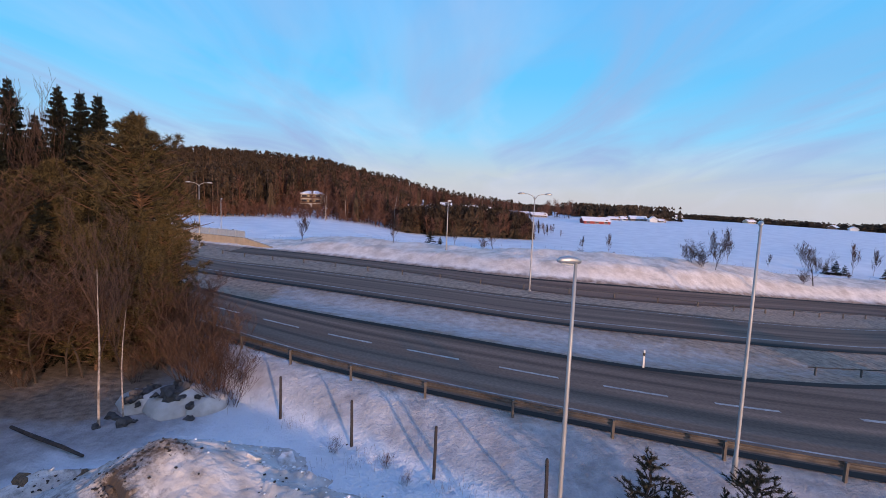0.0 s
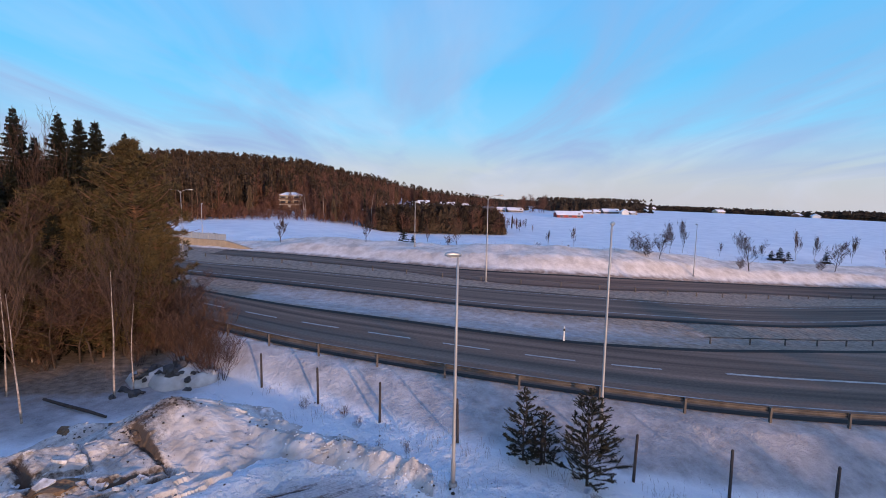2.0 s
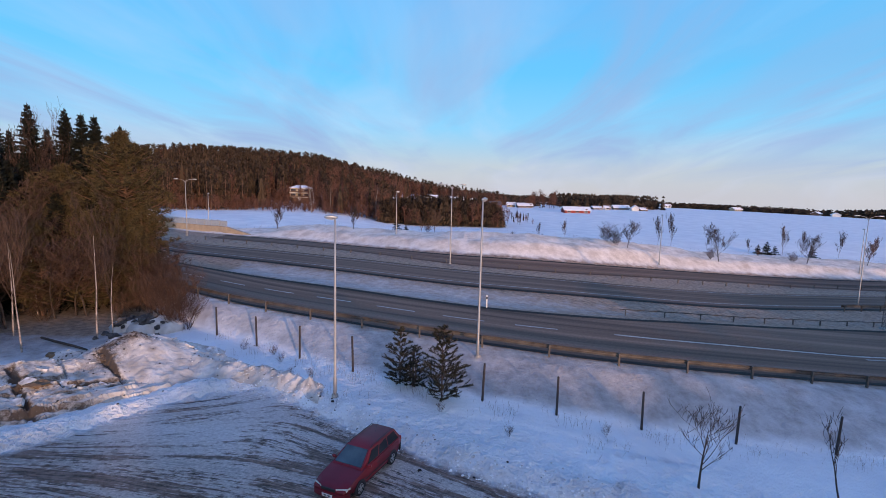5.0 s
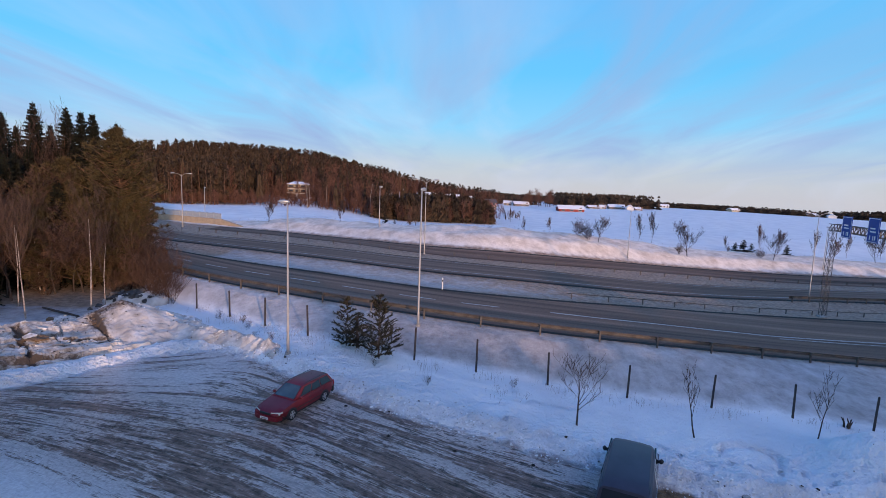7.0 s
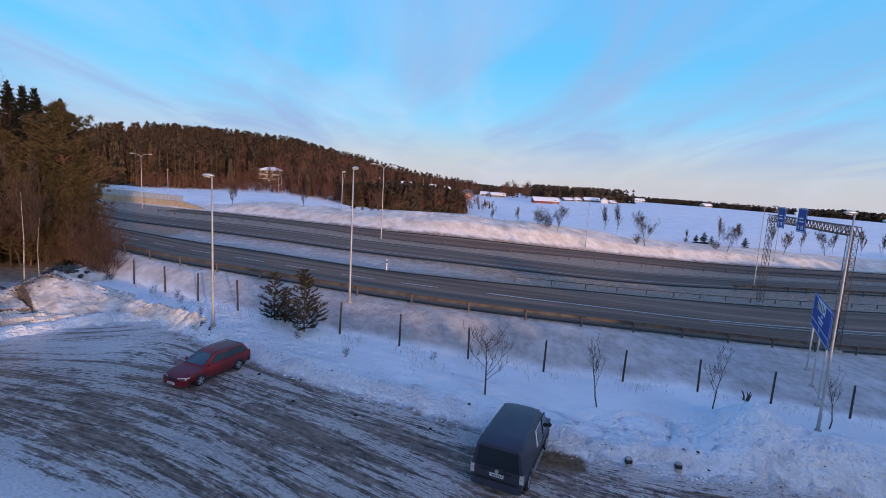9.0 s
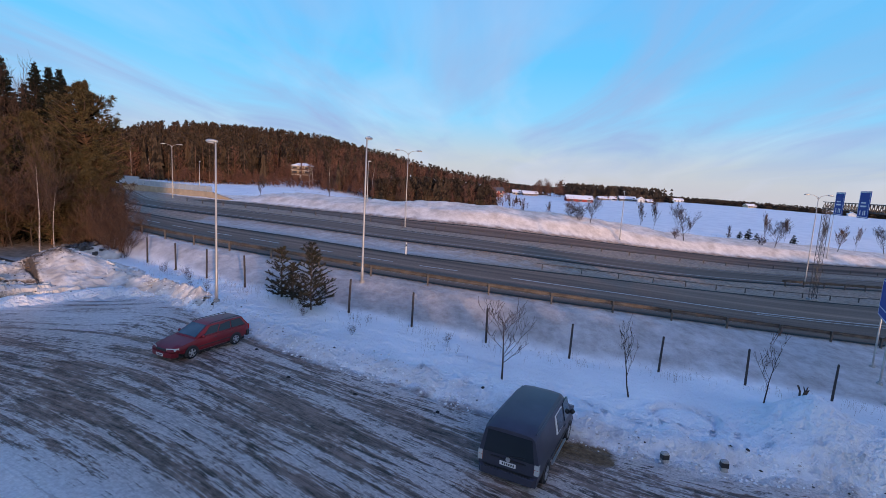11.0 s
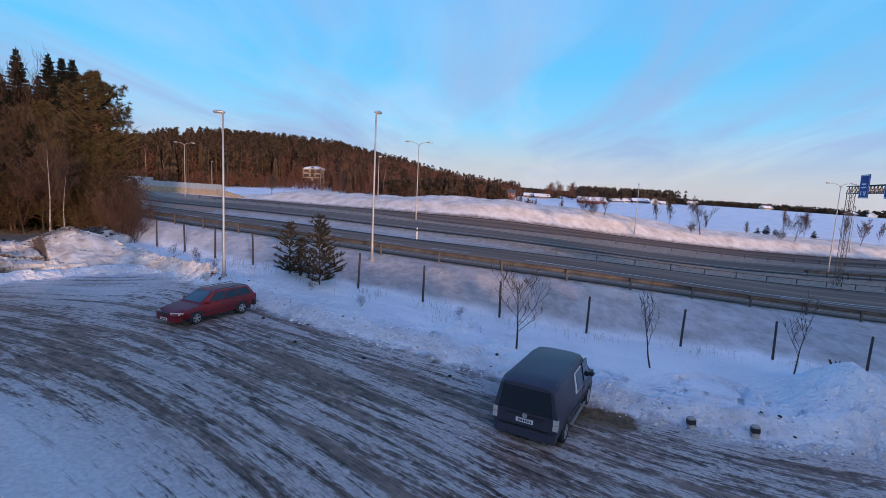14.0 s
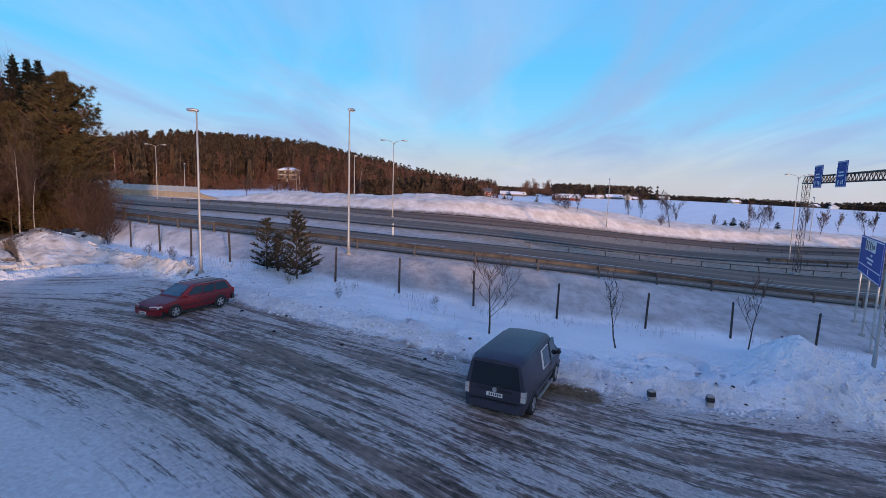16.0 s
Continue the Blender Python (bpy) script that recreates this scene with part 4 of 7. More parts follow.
def young_pine_geo(seed, height, radius):
    """A young pine: whorls of upswept shoots a foot apart, bottle-brush needles, sky between them."""
    r = rng_of(seed)
    tr, ne = Soup(), Soup()
    tr.sweep([(0.03 * k * r.uniform(-1, 1), 0, height * k / 4 - (0.3 if k == 0 else 0)) for k in range(5)], [0.05, 0.04, 0.03, 0.02, 0.008], 6)

    def brush(a, b, n, s):
        for i in range(n):
            c = a.lerp(b, (i + r.random()) / n)
            d = (b - a).normalized()
            u = Vector((r.gauss(0, 1), r.gauss(0, 1), r.gauss(0, 1)))
            u = (u - d * u.dot(d)).normalized() + d * 0.7
            w = u.cross(d).normalized() * 0.016
            e = c + u.normalized() * s * r.uniform(0.6, 1.1)
            ne.add([c - w, c + w, e], [(0, 1, 2)])
    z = height * 0.06
    while z < height * 0.97:
        f = z / height
        n = r.randint(5, 7)
        a0 = r.uniform(0, 6.28)
        for k in range(n):
            a = a0 + 6.283 * k / n + r.uniform(-0.3, 0.3)
            L = (radius * (1 - f) ** 0.7 + 0.16) * r.uniform(0.45, 1.15)
            base = Vector((0, 0, z + r.uniform(-0.05, 0.05)))
            tip = base + Vector((math.cos(a) * L, math.sin(a) * L, L * (0.25 + 0.5 * f)))
            tr.tube(base, tip, 0.016, 0.005, 4, False)
            brush(base.lerp(tip, 0.25), tip, int(20 + 48 * L), 0.13)
            for j in range(int(1 + L * 3.2)):
                q = base.lerp(tip, r.uniform(0.35, 0.9))
                e = q + Vector((math.cos(a + r.choice((-0.9, 0.9))) * L * 0.36, math.sin(a + r.choice((-0.9, 0.9))) * L * 0.36, L * 0.2))
                tr.tube(q, e, 0.008, 0.004, 3, False)
                brush(q, e, int(12 + 34 * L), 0.12)
        z += r.uniform(0.26, 0.42) * (1 - 0.25 * f)
    brush(Vector((0, 0, height * 0.9)), Vector((0, 0, height)), 50, 0.12)
    return tr, ne


def bare_geo(seed, height, spread=0.5, trunk=0.07, levels=4, kids=5, first=0.25, up=0.55, fine=0.006, stems=1, wander=0.16):
    """A leafless tree or shrub: stems that fork into ever finer twigs. Returns the thick wood and the twigs."""
    r = rng_of(seed)
    wood, twig = Soup(), Soup()

    def grow_one(p, d, L, rad, lev):
        n = 4 if lev < 2 else 3
        pts, rr = [p], [rad]
        cur, dd = Vector(p), d.normalized()
        for k in range(n):
            dd = (dd + Vector((r.gauss(0, wander), r.gauss(0, wander), r.gauss(0.05, wander * 0.6)))).normalized()
            cur = cur + dd * L / n
            pts.append(Vector(cur))
            rr.append(max(fine, rad * (1 - 0.78 * (k + 1) / n)))
        (wood if lev < 1 else twig).sweep(pts, rr, 6 if lev == 0 else 3)
        if lev >= levels:
            return
        m = kids if lev == 0 else max(2, kids - lev)
        if lev == 0:
            m = int(kids * 2.2)
        for k in range(m):
            t = first + (1 - first) * (k + r.random() * 0.9) / m if lev == 0 else r.uniform(0.2, 1.0)
            i = min(n - 1, int(t * n))
            q = pts[i].lerp(pts[i + 1], t * n - i)
            a = r.uniform(0, 6.28)
            side = Vector((math.cos(a), math.sin(a), 0))
            nd = (side * spread * r.uniform(0.7, 1.3) + dd * (0.35 if lev else 0.15) + Vector((0, 0, up))).normalized()
            grow_one(q, nd, L * (0.62 - 0.25 * t if lev == 0 else 0.55) * r.uniform(0.7, 1.2), max(fine, rr[i] * 0.5), lev + 1)

    for s in range(stems):
        a = r.uniform(0, 6.28)
        off = Vector((math.cos(a), math.sin(a), 0)) * (0.0 if stems == 1 else r.uniform(0.05, 0.5))
        lean = Vector((r.gauss(0, 0.05), r.gauss(0, 0.05), 1)) if stems == 1 else Vector((off.x * 0.9 + r.gauss(0, 0.12), off.y * 0.9 + r.gauss(0, 0.12), 1))
        grow_one(off + Vector((0, 0, -0.2)), lean, height * (1 if stems == 1 else r.uniform(0.6, 1.0)), trunk * (1 if stems == 1 else r.uniform(0.6, 1)), 0)
    top = max(p[2] for g in (wood, twig) for p in g.v)
    k = height / top
    for g in (wood, twig):
        g.v = [(p[0] * k, p[1] * k, p[2] * k) for p in g.v]
    return wood, twig


def plant(name, geo, x, y, yaw, mats, names, label, category, group="", scale=1.0, sink=0.0):
    root = empty(name, pose(x, y, float(ground_height(x, y)) - sink, 0, 0, yaw) @ Matrix.Scale(scale, 4), label, category, group)
    for g, mat, nm in zip(geo, mats, names):
        if g.f:
            part(nm, g, mat, root)
    return root


def replant(ob, x, y, yaw, scale=1.0, sink=0.0):
    c = copy_thing(ob, pose(x, y, float(ground_height(x, y)) - sink, 0, 0, yaw))
    c.scale = (scale, scale, scale)
    return c


# the wood at the edge of the lot
SPRUCE = ("trunk", "crown")
sp1 = plant("spruce", conifer_geo(11, 16.9, 4.2, 0.05, 0.17, 0.42, 0.36, 8, 1.0), -22.6, 36.2, 10, (BARK, NEEDLE_DARK), SPRUCE, "tall dark green spruce at the edge of the wood", "spruce", "trees of the near wood")
sp2 = plant("spruce", conifer_geo(12, 15.8, 3.8, 0.06, 0.17, 0.40, 0.34, 8, 0.98), -16.1, 35.4, 70, (BARK, NEEDLE_DARK), SPRUCE, "tall dark green spruce at the edge of the wood", "spruce", "trees of the near wood")
sp3 = plant("spruce", conifer_geo(13, 16.6, 3.9, 0.06, 0.17, 0.40, 0.35, 8, 0.96), -19.5, 36.5, 0, (BARK, NEEDLE_DARK), SPRUCE, "tall dark green spruce at the edge of the wood", "spruce", "trees of the near wood")
for k, (x, y, s) in enumerate([(-24.5, 40.5, 0.9), (-17.7, 36.0, 1.02), (-26.5, 37.0, 0.96), (-30, 39, 0.95), (-25, 31, 0.80), (-29, 33, 0.88), (-34, 42, 1.0), (-28, 43, 0.9), (-35, 34, 1.0), (-38, 40, 1.05), (-44, 46, 1.0), (-33, 27, 0.95), (-24, 27, 0.7), (-20.5, 31.5, 0.75), (-39, 30, 1.0), (-46, 38, 1.1), (-21.0, 33.6, 0.8), (-31, 30, 0.9), (-27.4, 34.4, 0.9), (-21.2, 38.5, 0.86), (-18.2, 38.4, 0.86), (-15.2, 37.4, 0.82), (-13.8, 36.0, 0.74), (-24.6, 36.4, 0.88)]):
    replant((sp1, sp2, sp3)[k % 3], x, y, 53 * k, s)
PINE = ("trunk", "crown")
pine = plant("pine", pine_geo(21, 13.2, 4.0, 0.16, 1150, 0.46, 46), -12.7, 34.1, 0, (PINE_BARK, NEEDLE_PINE), PINE, "broad Scots pine with brownish green crown", "pine", "trees of the near wood")
pine2 = plant("pine", pine_geo(22, 10.6, 3.3, 0.08, 820, 0.44, 44), -15.2, 33.4, 40, (PINE_BARK, NEEDLE_PINE), PINE, "dense Scots pine with brownish green crown", "pine", "trees of the near wood")
replant(pine2, -15.3, 31.8, 160, 0.86)
replant(pine, -17.6, 33.2, 100, 0.86)
replant(pine2, -12.2, 33.0, 300, 0.62)
replant(pine2, -20.5, 29.8, 250, 0.9)
BIRCH = ("trunk", "twigwork")
bi1 = plant("birch", bare_geo(31, 11.5, 0.42, 0.10, 4, 5, 0.40, 0.7, 0.010, 1, 0.05), -8.0, 23.4, 0, (BIRCH_BARK, TWIG), BIRCH, "slender bare birch with pale bark", "birch", "bare trees of the near wood")
bi2 = plant("birch", bare_geo(32, 17.6, 0.36, 0.15, 4, 6, 0.40, 0.8, 0.013), -20.6, 36.2, 0, (BIRCH_BARK, TWIG), BIRCH, "tall bare birch rising over the spruces", "birch", "bare trees of the near wood")
al1 = plant("alder", bare_geo(33, 9.5, 0.7, 0.11, 4, 6, 0.22, 0.35, 0.012), -16.5, 25.6, 0, (BARK, TWIG_RED), BIRCH, "bare alder with many brown twigs", "bare tree", "bare trees of the near wood")
al2 = plant("alder", bare_geo(34, 7.5, 0.8, 0.09, 4, 6, 0.16, 0.3, 0.012), -13.4, 28.6, 0, (BARK, TWIG_RED), BIRCH, "bare alder with reddish brown twigs", "bare tree", "bare trees of the near wood")
for k, (x, y, s) in enumerate([(-13.6, 23.4, 0.9), (-19.5, 27.0, 1.0), (-24.0, 24.5, 1.0), (-16.2, 28.4, 0.9)]):
    replant(bi1, x, y, 77 * k, s)
replant(bi1, -10.4, 20.4, 200, 0.9)
replant(bi1, -7.2, 23.8, 120, 0.72)
for k, (x, y, s) in enumerate([(-19.0, 24.2, 1.0), (-21.5, 27.5, 1.0), (-17.8, 29.0, 1.1), (-11.6, 30.2, 0.85), (-24.5, 22.5, 0.9)]):
    replant((al1, al2)[k % 2], x, y, 61 * k, s)
replant(bi2, -23.8, 38.0, 120, 0.97)
sh1 = plant("shrub", bare_geo(35, 4.6, 0.7, 0.035, 3, 4, 0.10, 0.55, 0.009, 8), -6.8, 29.0, 0, (TWIG_RED, TWIG_RED), ("stemwork", "twigwork"), "dense bare shrub with reddish brown twigs", "shrub", "shrubs at the wood's edge")
for k, (x, y, s) in enumerate([(-8.8, 30.4, 1.15), (-9.4, 28.0, 0.6), (-10.8, 31.8, 1.2), (-13.0, 33.0, 1.1), (-5.2, 30.6, 0.55)]):
    replant(sh1, x, y, 83 * k, s)

for k, (x, y, s) in enumerate([(-3.4, 25.9, 0.75), (-4.4, 26.4, 0.95), (-5.6, 26.8, 1.1), (-4.6, 27.4, 1.05), (-6.2, 27.6, 1.2), (-7.6, 30.2, 1.3), (-5.9, 29.0, 1.1), (-9.6, 30.2, 1.2), (-14.5, 27.0, 0.8)]):
    replant(sh1, x, y, 47 * k + 20, s)
for k, (x, y, s) in enumerate([(-9.2, 31.2, 0.80), (-17.6, 31.2, 1.15), (-22.6, 29.4, 1.2), (-26.6, 26.4, 1.2), (-15.6, 33.4, 1.2)]):
    replant((al2, al1)[k % 2], x, y, 71 * k + 15, s)
for k, (x, y, s) in enumerate([(-10.2, 31.0, 0.62), (-12.6, 29.6, 0.62), (-15.6, 28.2, 0.66), (-21.0, 27.0, 0.8), (-18.6, 25.6, 0.6), (-24.6, 28.0, 0.9)]):
    replant(pine2, x, y, 97 * k + 15, s)
replant(pine2, -11.2, 31.6, 200, 0.74)
replant(pine2, -13.6, 30.6, 20, 0.74)
replant(pine2, -17.4, 29.6, 130, 0.80)
replant(pine2, -10.6, 33.0, 290, 0.66)
for k, (x, y, s) in enumerate([(-16.2, 30.8, 0.62), (-19.6, 28.4, 0.66), (-22.6, 26.8, 0.70), (-14.8, 32.4, 0.66), (-26.8, 29.4, 0.8), (-30.5, 25.0, 0.8), (-23.6, 33.0, 0.9), (-20.2, 30.2, 0.7)]):
    replant((sp2, sp3, sp1)[k % 3], x, y, 67 * k, s)

for k, (x, y, s) in enumerate([(-15.4, 24.8, 0.9), (-18.0, 26.4, 1.05), (-21.2, 24.2, 1.0), (-14.2, 27.6, 1.0), (-12.4, 28.4, 0.8), (-23.5, 26.0, 1.1), (-20.0, 28.6, 1.1), (-26.0, 24.0, 1.0)]):
    replant((al1, al2)[k % 2], x, y, 101 * k + 40, s)
for k, (x, y, s) in enumerate([(-25.5, 33.5, 1.5), (-29.0, 31.0, 1.6), (-28.0, 27.5, 1.3)]):
    replant((al1, al2)[k % 2], x, y, 77 * k + 30, s)
replant(sp2, -13.6, 20.4, 30, 0.24)
replant(sp3, -15.2, 21.8, 130, 0.34)
replant(sp1, -17.0, 23.4, 230, 0.42)

# two young pines at the fence
yp1 = plant("young_pine", young_pine_geo(41, 2.9, 0.95), 12.7, 17.2, 0, (BARK, YOUNG_NEEDLE), PINE, "young pine standing in snow beside the fence", "pine", "young pines at the fence")
plant("young_pine", young_pine_geo(42, 3.75, 1.3), 14.95, 15.8, 0, (BARK, YOUNG_NEEDLE), PINE, "bushy young pine standing in snow beside the fence", "pine", "young pines at the fence")
replant(yp1, 13.5, 16.9, 140, 0.75)

# three young planted trees on the lot's edge
plant("sapling", bare_geo(51, 4.2, 0.62, 0.07, 3, 5, 0.28, 0.5, 0.010, 1, 0.08), 25.54, 11.24, 0, (BARK, TWIG), BIRCH, "young bare tree planted in the snow", "young tree", "saplings along the lot")
yt2 = plant("sapling", bare_geo(52, 4.0, 0.42, 0.06, 3, 4, 0.38, 0.65, 0.010, 1, 0.12), 31.56, 11.58, 0, (BARK, TWIG), BIRCH, "thin young bare tree planted in the snow", "young tree", "saplings along the lot")
plant("sapling", bare_geo(55, 3.8, 0.45, 0.055, 3, 4, 0.35, 0.6, 0.010, 1, 0.06), 37.84, 11.9, 0, (BARK, TWIG), BIRCH, "thin young bare tree planted in the snow", "young tree", "saplings along the lot")
replant(yt2, 44.4, 12.0, 90, 0.9)

# bare trees and shrubs on the far snowbank
bt1 = plant("bank_tree", bare_geo(61, 6.6, 0.60, 0.11, 4, 6, 0.16, 0.55, 0.016, 1, 0.12), 60.3, 75.4, 0, (BARK, TWIG), BIRCH, "bare tree on the far snowbank", "bare tree", "trees on the far snowbank")
bt2 = plant("bank_tree", bare_geo(62, 4.4, 0.50, 0.08, 4, 6, 0.12, 0.62, 0.014, 1, 0.12), -16.7, 81.4, 0, (BARK, TWIG), BIRCH, "bare tree on the far snowbank", "bare tree", "trees on the far snowbank")
bs1 = plant("bank_shrub", bare_geo(63, 2.9, 0.9, 0.03, 3, 4, 0.12, 0.4, 0.013, 7), 41.4, 71.0, 0, (TWIG, TWIG), ("stemwork", "twigwork"), "bare bush on the far snowbank", "shrub", "shrubs on the far snowbank")
for k, (ob, x, y, s) in enumerate([(bt2, -1.4, 74.8, 0.92), (bt2, 12.6, 69.2, 0.9), (bt1, 43.0, 70.2, 0.70), (bt1, 78.0, 79.6, 0.85), (bt2, 90.5, 82.0, 1.1), (bt1, 101, 85, 0.8), (bs1, 58.8, 75.6, 0.7), (bs1, 76.0, 80.4, 0.7), (bs1, 11.4, 70.2, 0.55), (bs1, 40.2, 71.6, 1.1), (bs1, 25.0, 72.0, 0.4), (bs1, 30.0, 73.0, 0.35), (bs1, 35.0, 77.0, 0.35), (bs1, 71.5, 83.0, 0.4)]):
    replant(ob, x, y, 70 * k, s)
fb = plant("field_birch", bare_geo(64, 7.8, 0.32, 0.07, 4, 6, 0.14, 0.75, 0.015, 1, 0.10), 65.2, 112, 0, (BIRCH_BARK, TWIG), BIRCH, "slim bare birch at the edge of the snowy field", "birch", "birches at the field")
for k, (x, y, s) in enumerate([(68.8, 113, 1.1), (92.5, 108, 0.95), (97.0, 108, 0.8), (104.0, 106, 0.85), (111.0, 105, 0.75), (118, 104, 0.8), (36.5, 113, 0.55), (43.5, 116, 0.65), (84.0, 107, 0.5), (124, 103, 0.9), (8, 108, 0.6), (129, 103, 0.8), (76, 110, 0.45)]):
    replant(fb, x, y, 41 * k, s)
fsp = plant("field_spruce", conifer_geo(65, 3.0, 1.5, 0.02, 0.3, 0.2, 0.34, 7), 88.5, 107.5, 0, (BARK, NEEDLE_DARK), SPRUCE, "small dark spruce beside the snowy field", "spruce", "small spruces at the field")
for k, (x, y, s) in enumerate([(86.6, 107.6, 0.72), (97.2, 105.0, 0.85), (90.2, 107.2, 0.7), (3.0, 100.5, 0.95), (-29.0, 84.5, 0.62), (5.0, 101.5, 0.6)]):
    replant(fsp, x, y, 50 * k, s)


def mesh_of(name, verts, faces, mat):
    me = bpy.data.meshes.new(name)
    me.from_pydata(verts, [], faces)
    me.materials.append(mat)
    return me


def low_conifer(seed, layers=11, spokes=8):
    """A far spruce one metre high: ragged skirts of branches, one over another."""
    r = rng_of(seed)
    v, f = [], []
    for k in range(layers):
        z0 = 0.08 + 0.86 * k / layers
        rad = 0.15 * (1 - k / layers) ** 0.8 + 0.010
        top = z0 + 0.17 - 0.05 * k / layers
        o = len(v)
        v.append((0, 0, min(1.0, top)))
        for s in range(spokes * 2):
            a = math.pi * s / spokes + 0.3 * k
            q = rad * (r.uniform(0.85, 1.3) if s % 2 == 0 else r.uniform(0.35, 0.6))
            v.append((q * math.cos(a), q * math.sin(a), z0 + r.uniform(-0.035, 0.025) - (0.02 if s % 2 == 0 else 0)))
        for s in range(spokes * 2):
            f.append((o, o + 1 + s, o + 1 + (s + 1) % (spokes * 2)))
    return np.array(v), np.array(f)


def low_bare(seed, rays=70):
    """A far leafless tree one metre high: trunk and a fan of fine twigs."""
    r = rng_of(seed)
    v, f = [], []

    def sliver(a, b, w):
        o = len(v)
        d = (Vector(b) - Vector(a))
        s = d.cross(Vector((r.gauss(0, 1), r.gauss(0, 1), r.gauss(0, 1)))).normalized() * w
        v.extend([tuple(Vector(a) - s), tuple(Vector(a) + s), tuple(Vector(b))])
        f.append((o, o + 1, o + 2))
    sliver((0, 0, 0), (0.01, 0, 0.97), 0.010)
    sliver((0.006, 0, 0), (0.0, 0.01, 0.95), 0.010)
    for k in range(rays):
        z = r.uniform(0.2, 0.85)
        a = r.uniform(0, 6.28)
        L = 0.30 * (1 - z * 0.75) * r.uniform(0.5, 1.2)
        p = Vector((0, 0, z))
        q = p + Vector((math.cos(a) * L, math.sin(a) * L, L * r.uniform(0.6, 1.5)))
        sliver(p, q, 0.0055)
        for j in range(2):
            m = p.lerp(q, r.uniform(0.3, 0.8))
            sliver(m, m + Vector((r.gauss(0, 0.05), r.gauss(0, 0.05), r.uniform(0.02, 0.09))), 0.005)
    return np.array(v), np.array(f)


def low_pine(seed, tufts=120):
    """A far pine one metre high: the ragged crown alone, on the upper part of its trunk."""
    r = rng_of(seed)
    v, f = [], []
    for k in range(tufts):
        z = 1.0 - 0.72 * r.random() ** 1.2
        wide = 0.012 + 0.105 * math.sin(math.pi * min(1.0, (1.02 - z) / 0.85 + 0.04)) ** 0.7
        a = r.uniform(0, 6.28)
        q = wide * math.sqrt(r.random())
        c = Vector((q * math.cos(a), q * math.sin(a), z))
        for j in range(2):
            o = len(v)
            for i in range(3):
                v.append(tuple(c + Vector((r.gauss(0, 0.019), r.gauss(0, 0.019), r.gauss(0, 0.022)))))
            f.append((o, o + 1, o + 2))
    return np.array(v), np.array(f)


def low_trunk(seed):
    r = rng_of(seed)
    s = Soup()
    s.sweep([(0, 0, 0), (r.gauss(0, 0.008), r.gauss(0, 0.008), 0.5), (r.gauss(0, 0.012), 0, 0.95)], [0.011, 0.009, 0.004], 4)
    return np.array(s.v), np.array([(a, b, c) for a, b, c, *_ in s.f] + [(q[0], q[2], q[3]) for q in s.f])


def scatter(name, templates, places, mat, label):
    """Joins many small far trees into one object. places: rows of x, y, height, width factor."""
    vs, fs, o = [], [], 0
    for i, (x, y, h, w) in enumerate(places):
        tv, tf = templates[i % len(templates)]
        a = i * 2.399
        c, s = math.cos(a), math.sin(a)
        z = float(land(x, y)) - 0.2
        p = np.stack([x + h * w * (c * tv[:, 0] - s * tv[:, 1]), y + h * w * (s * tv[:, 0] + c * tv[:, 1]), z + h * tv[:, 2]], 1)
        vs.append(p)
        fs.append(tf + o)
        o += len(tv)
    return tagged(new(name, mesh_of(name, np.concatenate(vs).tolist(), np.concatenate(fs).tolist(), mat)), label, "forest", kind="stuff")


FAR_SPRUCE = [low_conifer(s) for s in (1, 2, 3, 4, 5)]
VERY_FAR = [low_conifer(s, 4, 5) for s in (41, 42, 43, 44)]
FAR_BARE = [low_bare(s) for s in (6, 7, 8, 9)]
FAR_NEEDLE = island_material("far_conifers", (0.013, 0.010, 0.007), (0.078, 0.053, 0.032))
FAR_TWIG = island_material("far_bare_woods", (0.060, 0.030, 0.021), (0.185, 0.092, 0.062))
rr_ = rng_of(77)
dark_rows, bare_rows = [], []


def clear_of_house(x, y):
    return not (-48 < x < -34 and y < 182)


pine_rows = []
for k in range(9500):
    x, y = rr_.uniform(-330, 44), rr_.uniform(140, 318)
    front = 147 + max(0, (x + 60) * 0.10) + 5 * float(value_noise(x * 0.06, 1.0, 2)) + 20 * float(np.exp(-((x + 41) / 15) ** 2))
    if y < front or not clear_of_house(x, y) or (x < -120 and y > 300):
        continue
    if y > front + 45 and y < 255 and rr_.random() < 0.4:
        continue
    west = float(step(x, -30, -75))
    hgt = (11.5 + 4.3 * west) * rr_.uniform(0.82, 1.08) * (1.0 - 0.22 * float(step(x, -30, 40)))
    if x > -8 and y < 256:
        if rr_.random() < 0.5:
            continue
        hgt *= 0.40
    u = rr_.random()
    if y < front + 14 * float(np.exp(-((x + 43) / 22) ** 2)) and u < 0.75:
        continue
    u = rr_.random()
    if u < 0.24 + 0.24 * west:
        pine_rows.append((x, y, hgt, rr_.uniform(0.75, 1.15)))
    elif u < 0.33 + 0.50 * west:
        dark_rows.append((x, y, hgt * 0.98, rr_.uniform(0.6, 0.9)))
    else:
        bare_rows.append((x, y, hgt * 0.90, rr_.uniform(0.9, 1.4)))
for k in range(900):                      # brown undergrowth along the foot of the hill
    x = rr_.uniform(-190, -2)
    bare_rows.append((x, 148 + max(0, (x + 60) * 0.10) + 22 * float(np.exp(-((x + 41) / 15) ** 2)) + rr_.uniform(0, 16), rr_.uniform(2.0, 6.0), rr_.uniform(1.3, 2.0)))
for x, h in ((-46.5, 9.5), (-44.0, 7.5), (-39.5, 8.5), (-36.8, 10.0), (-34.0, 8.0)):
    bare_rows.append((x, 167 + 0.3 * h, h, 1.2))
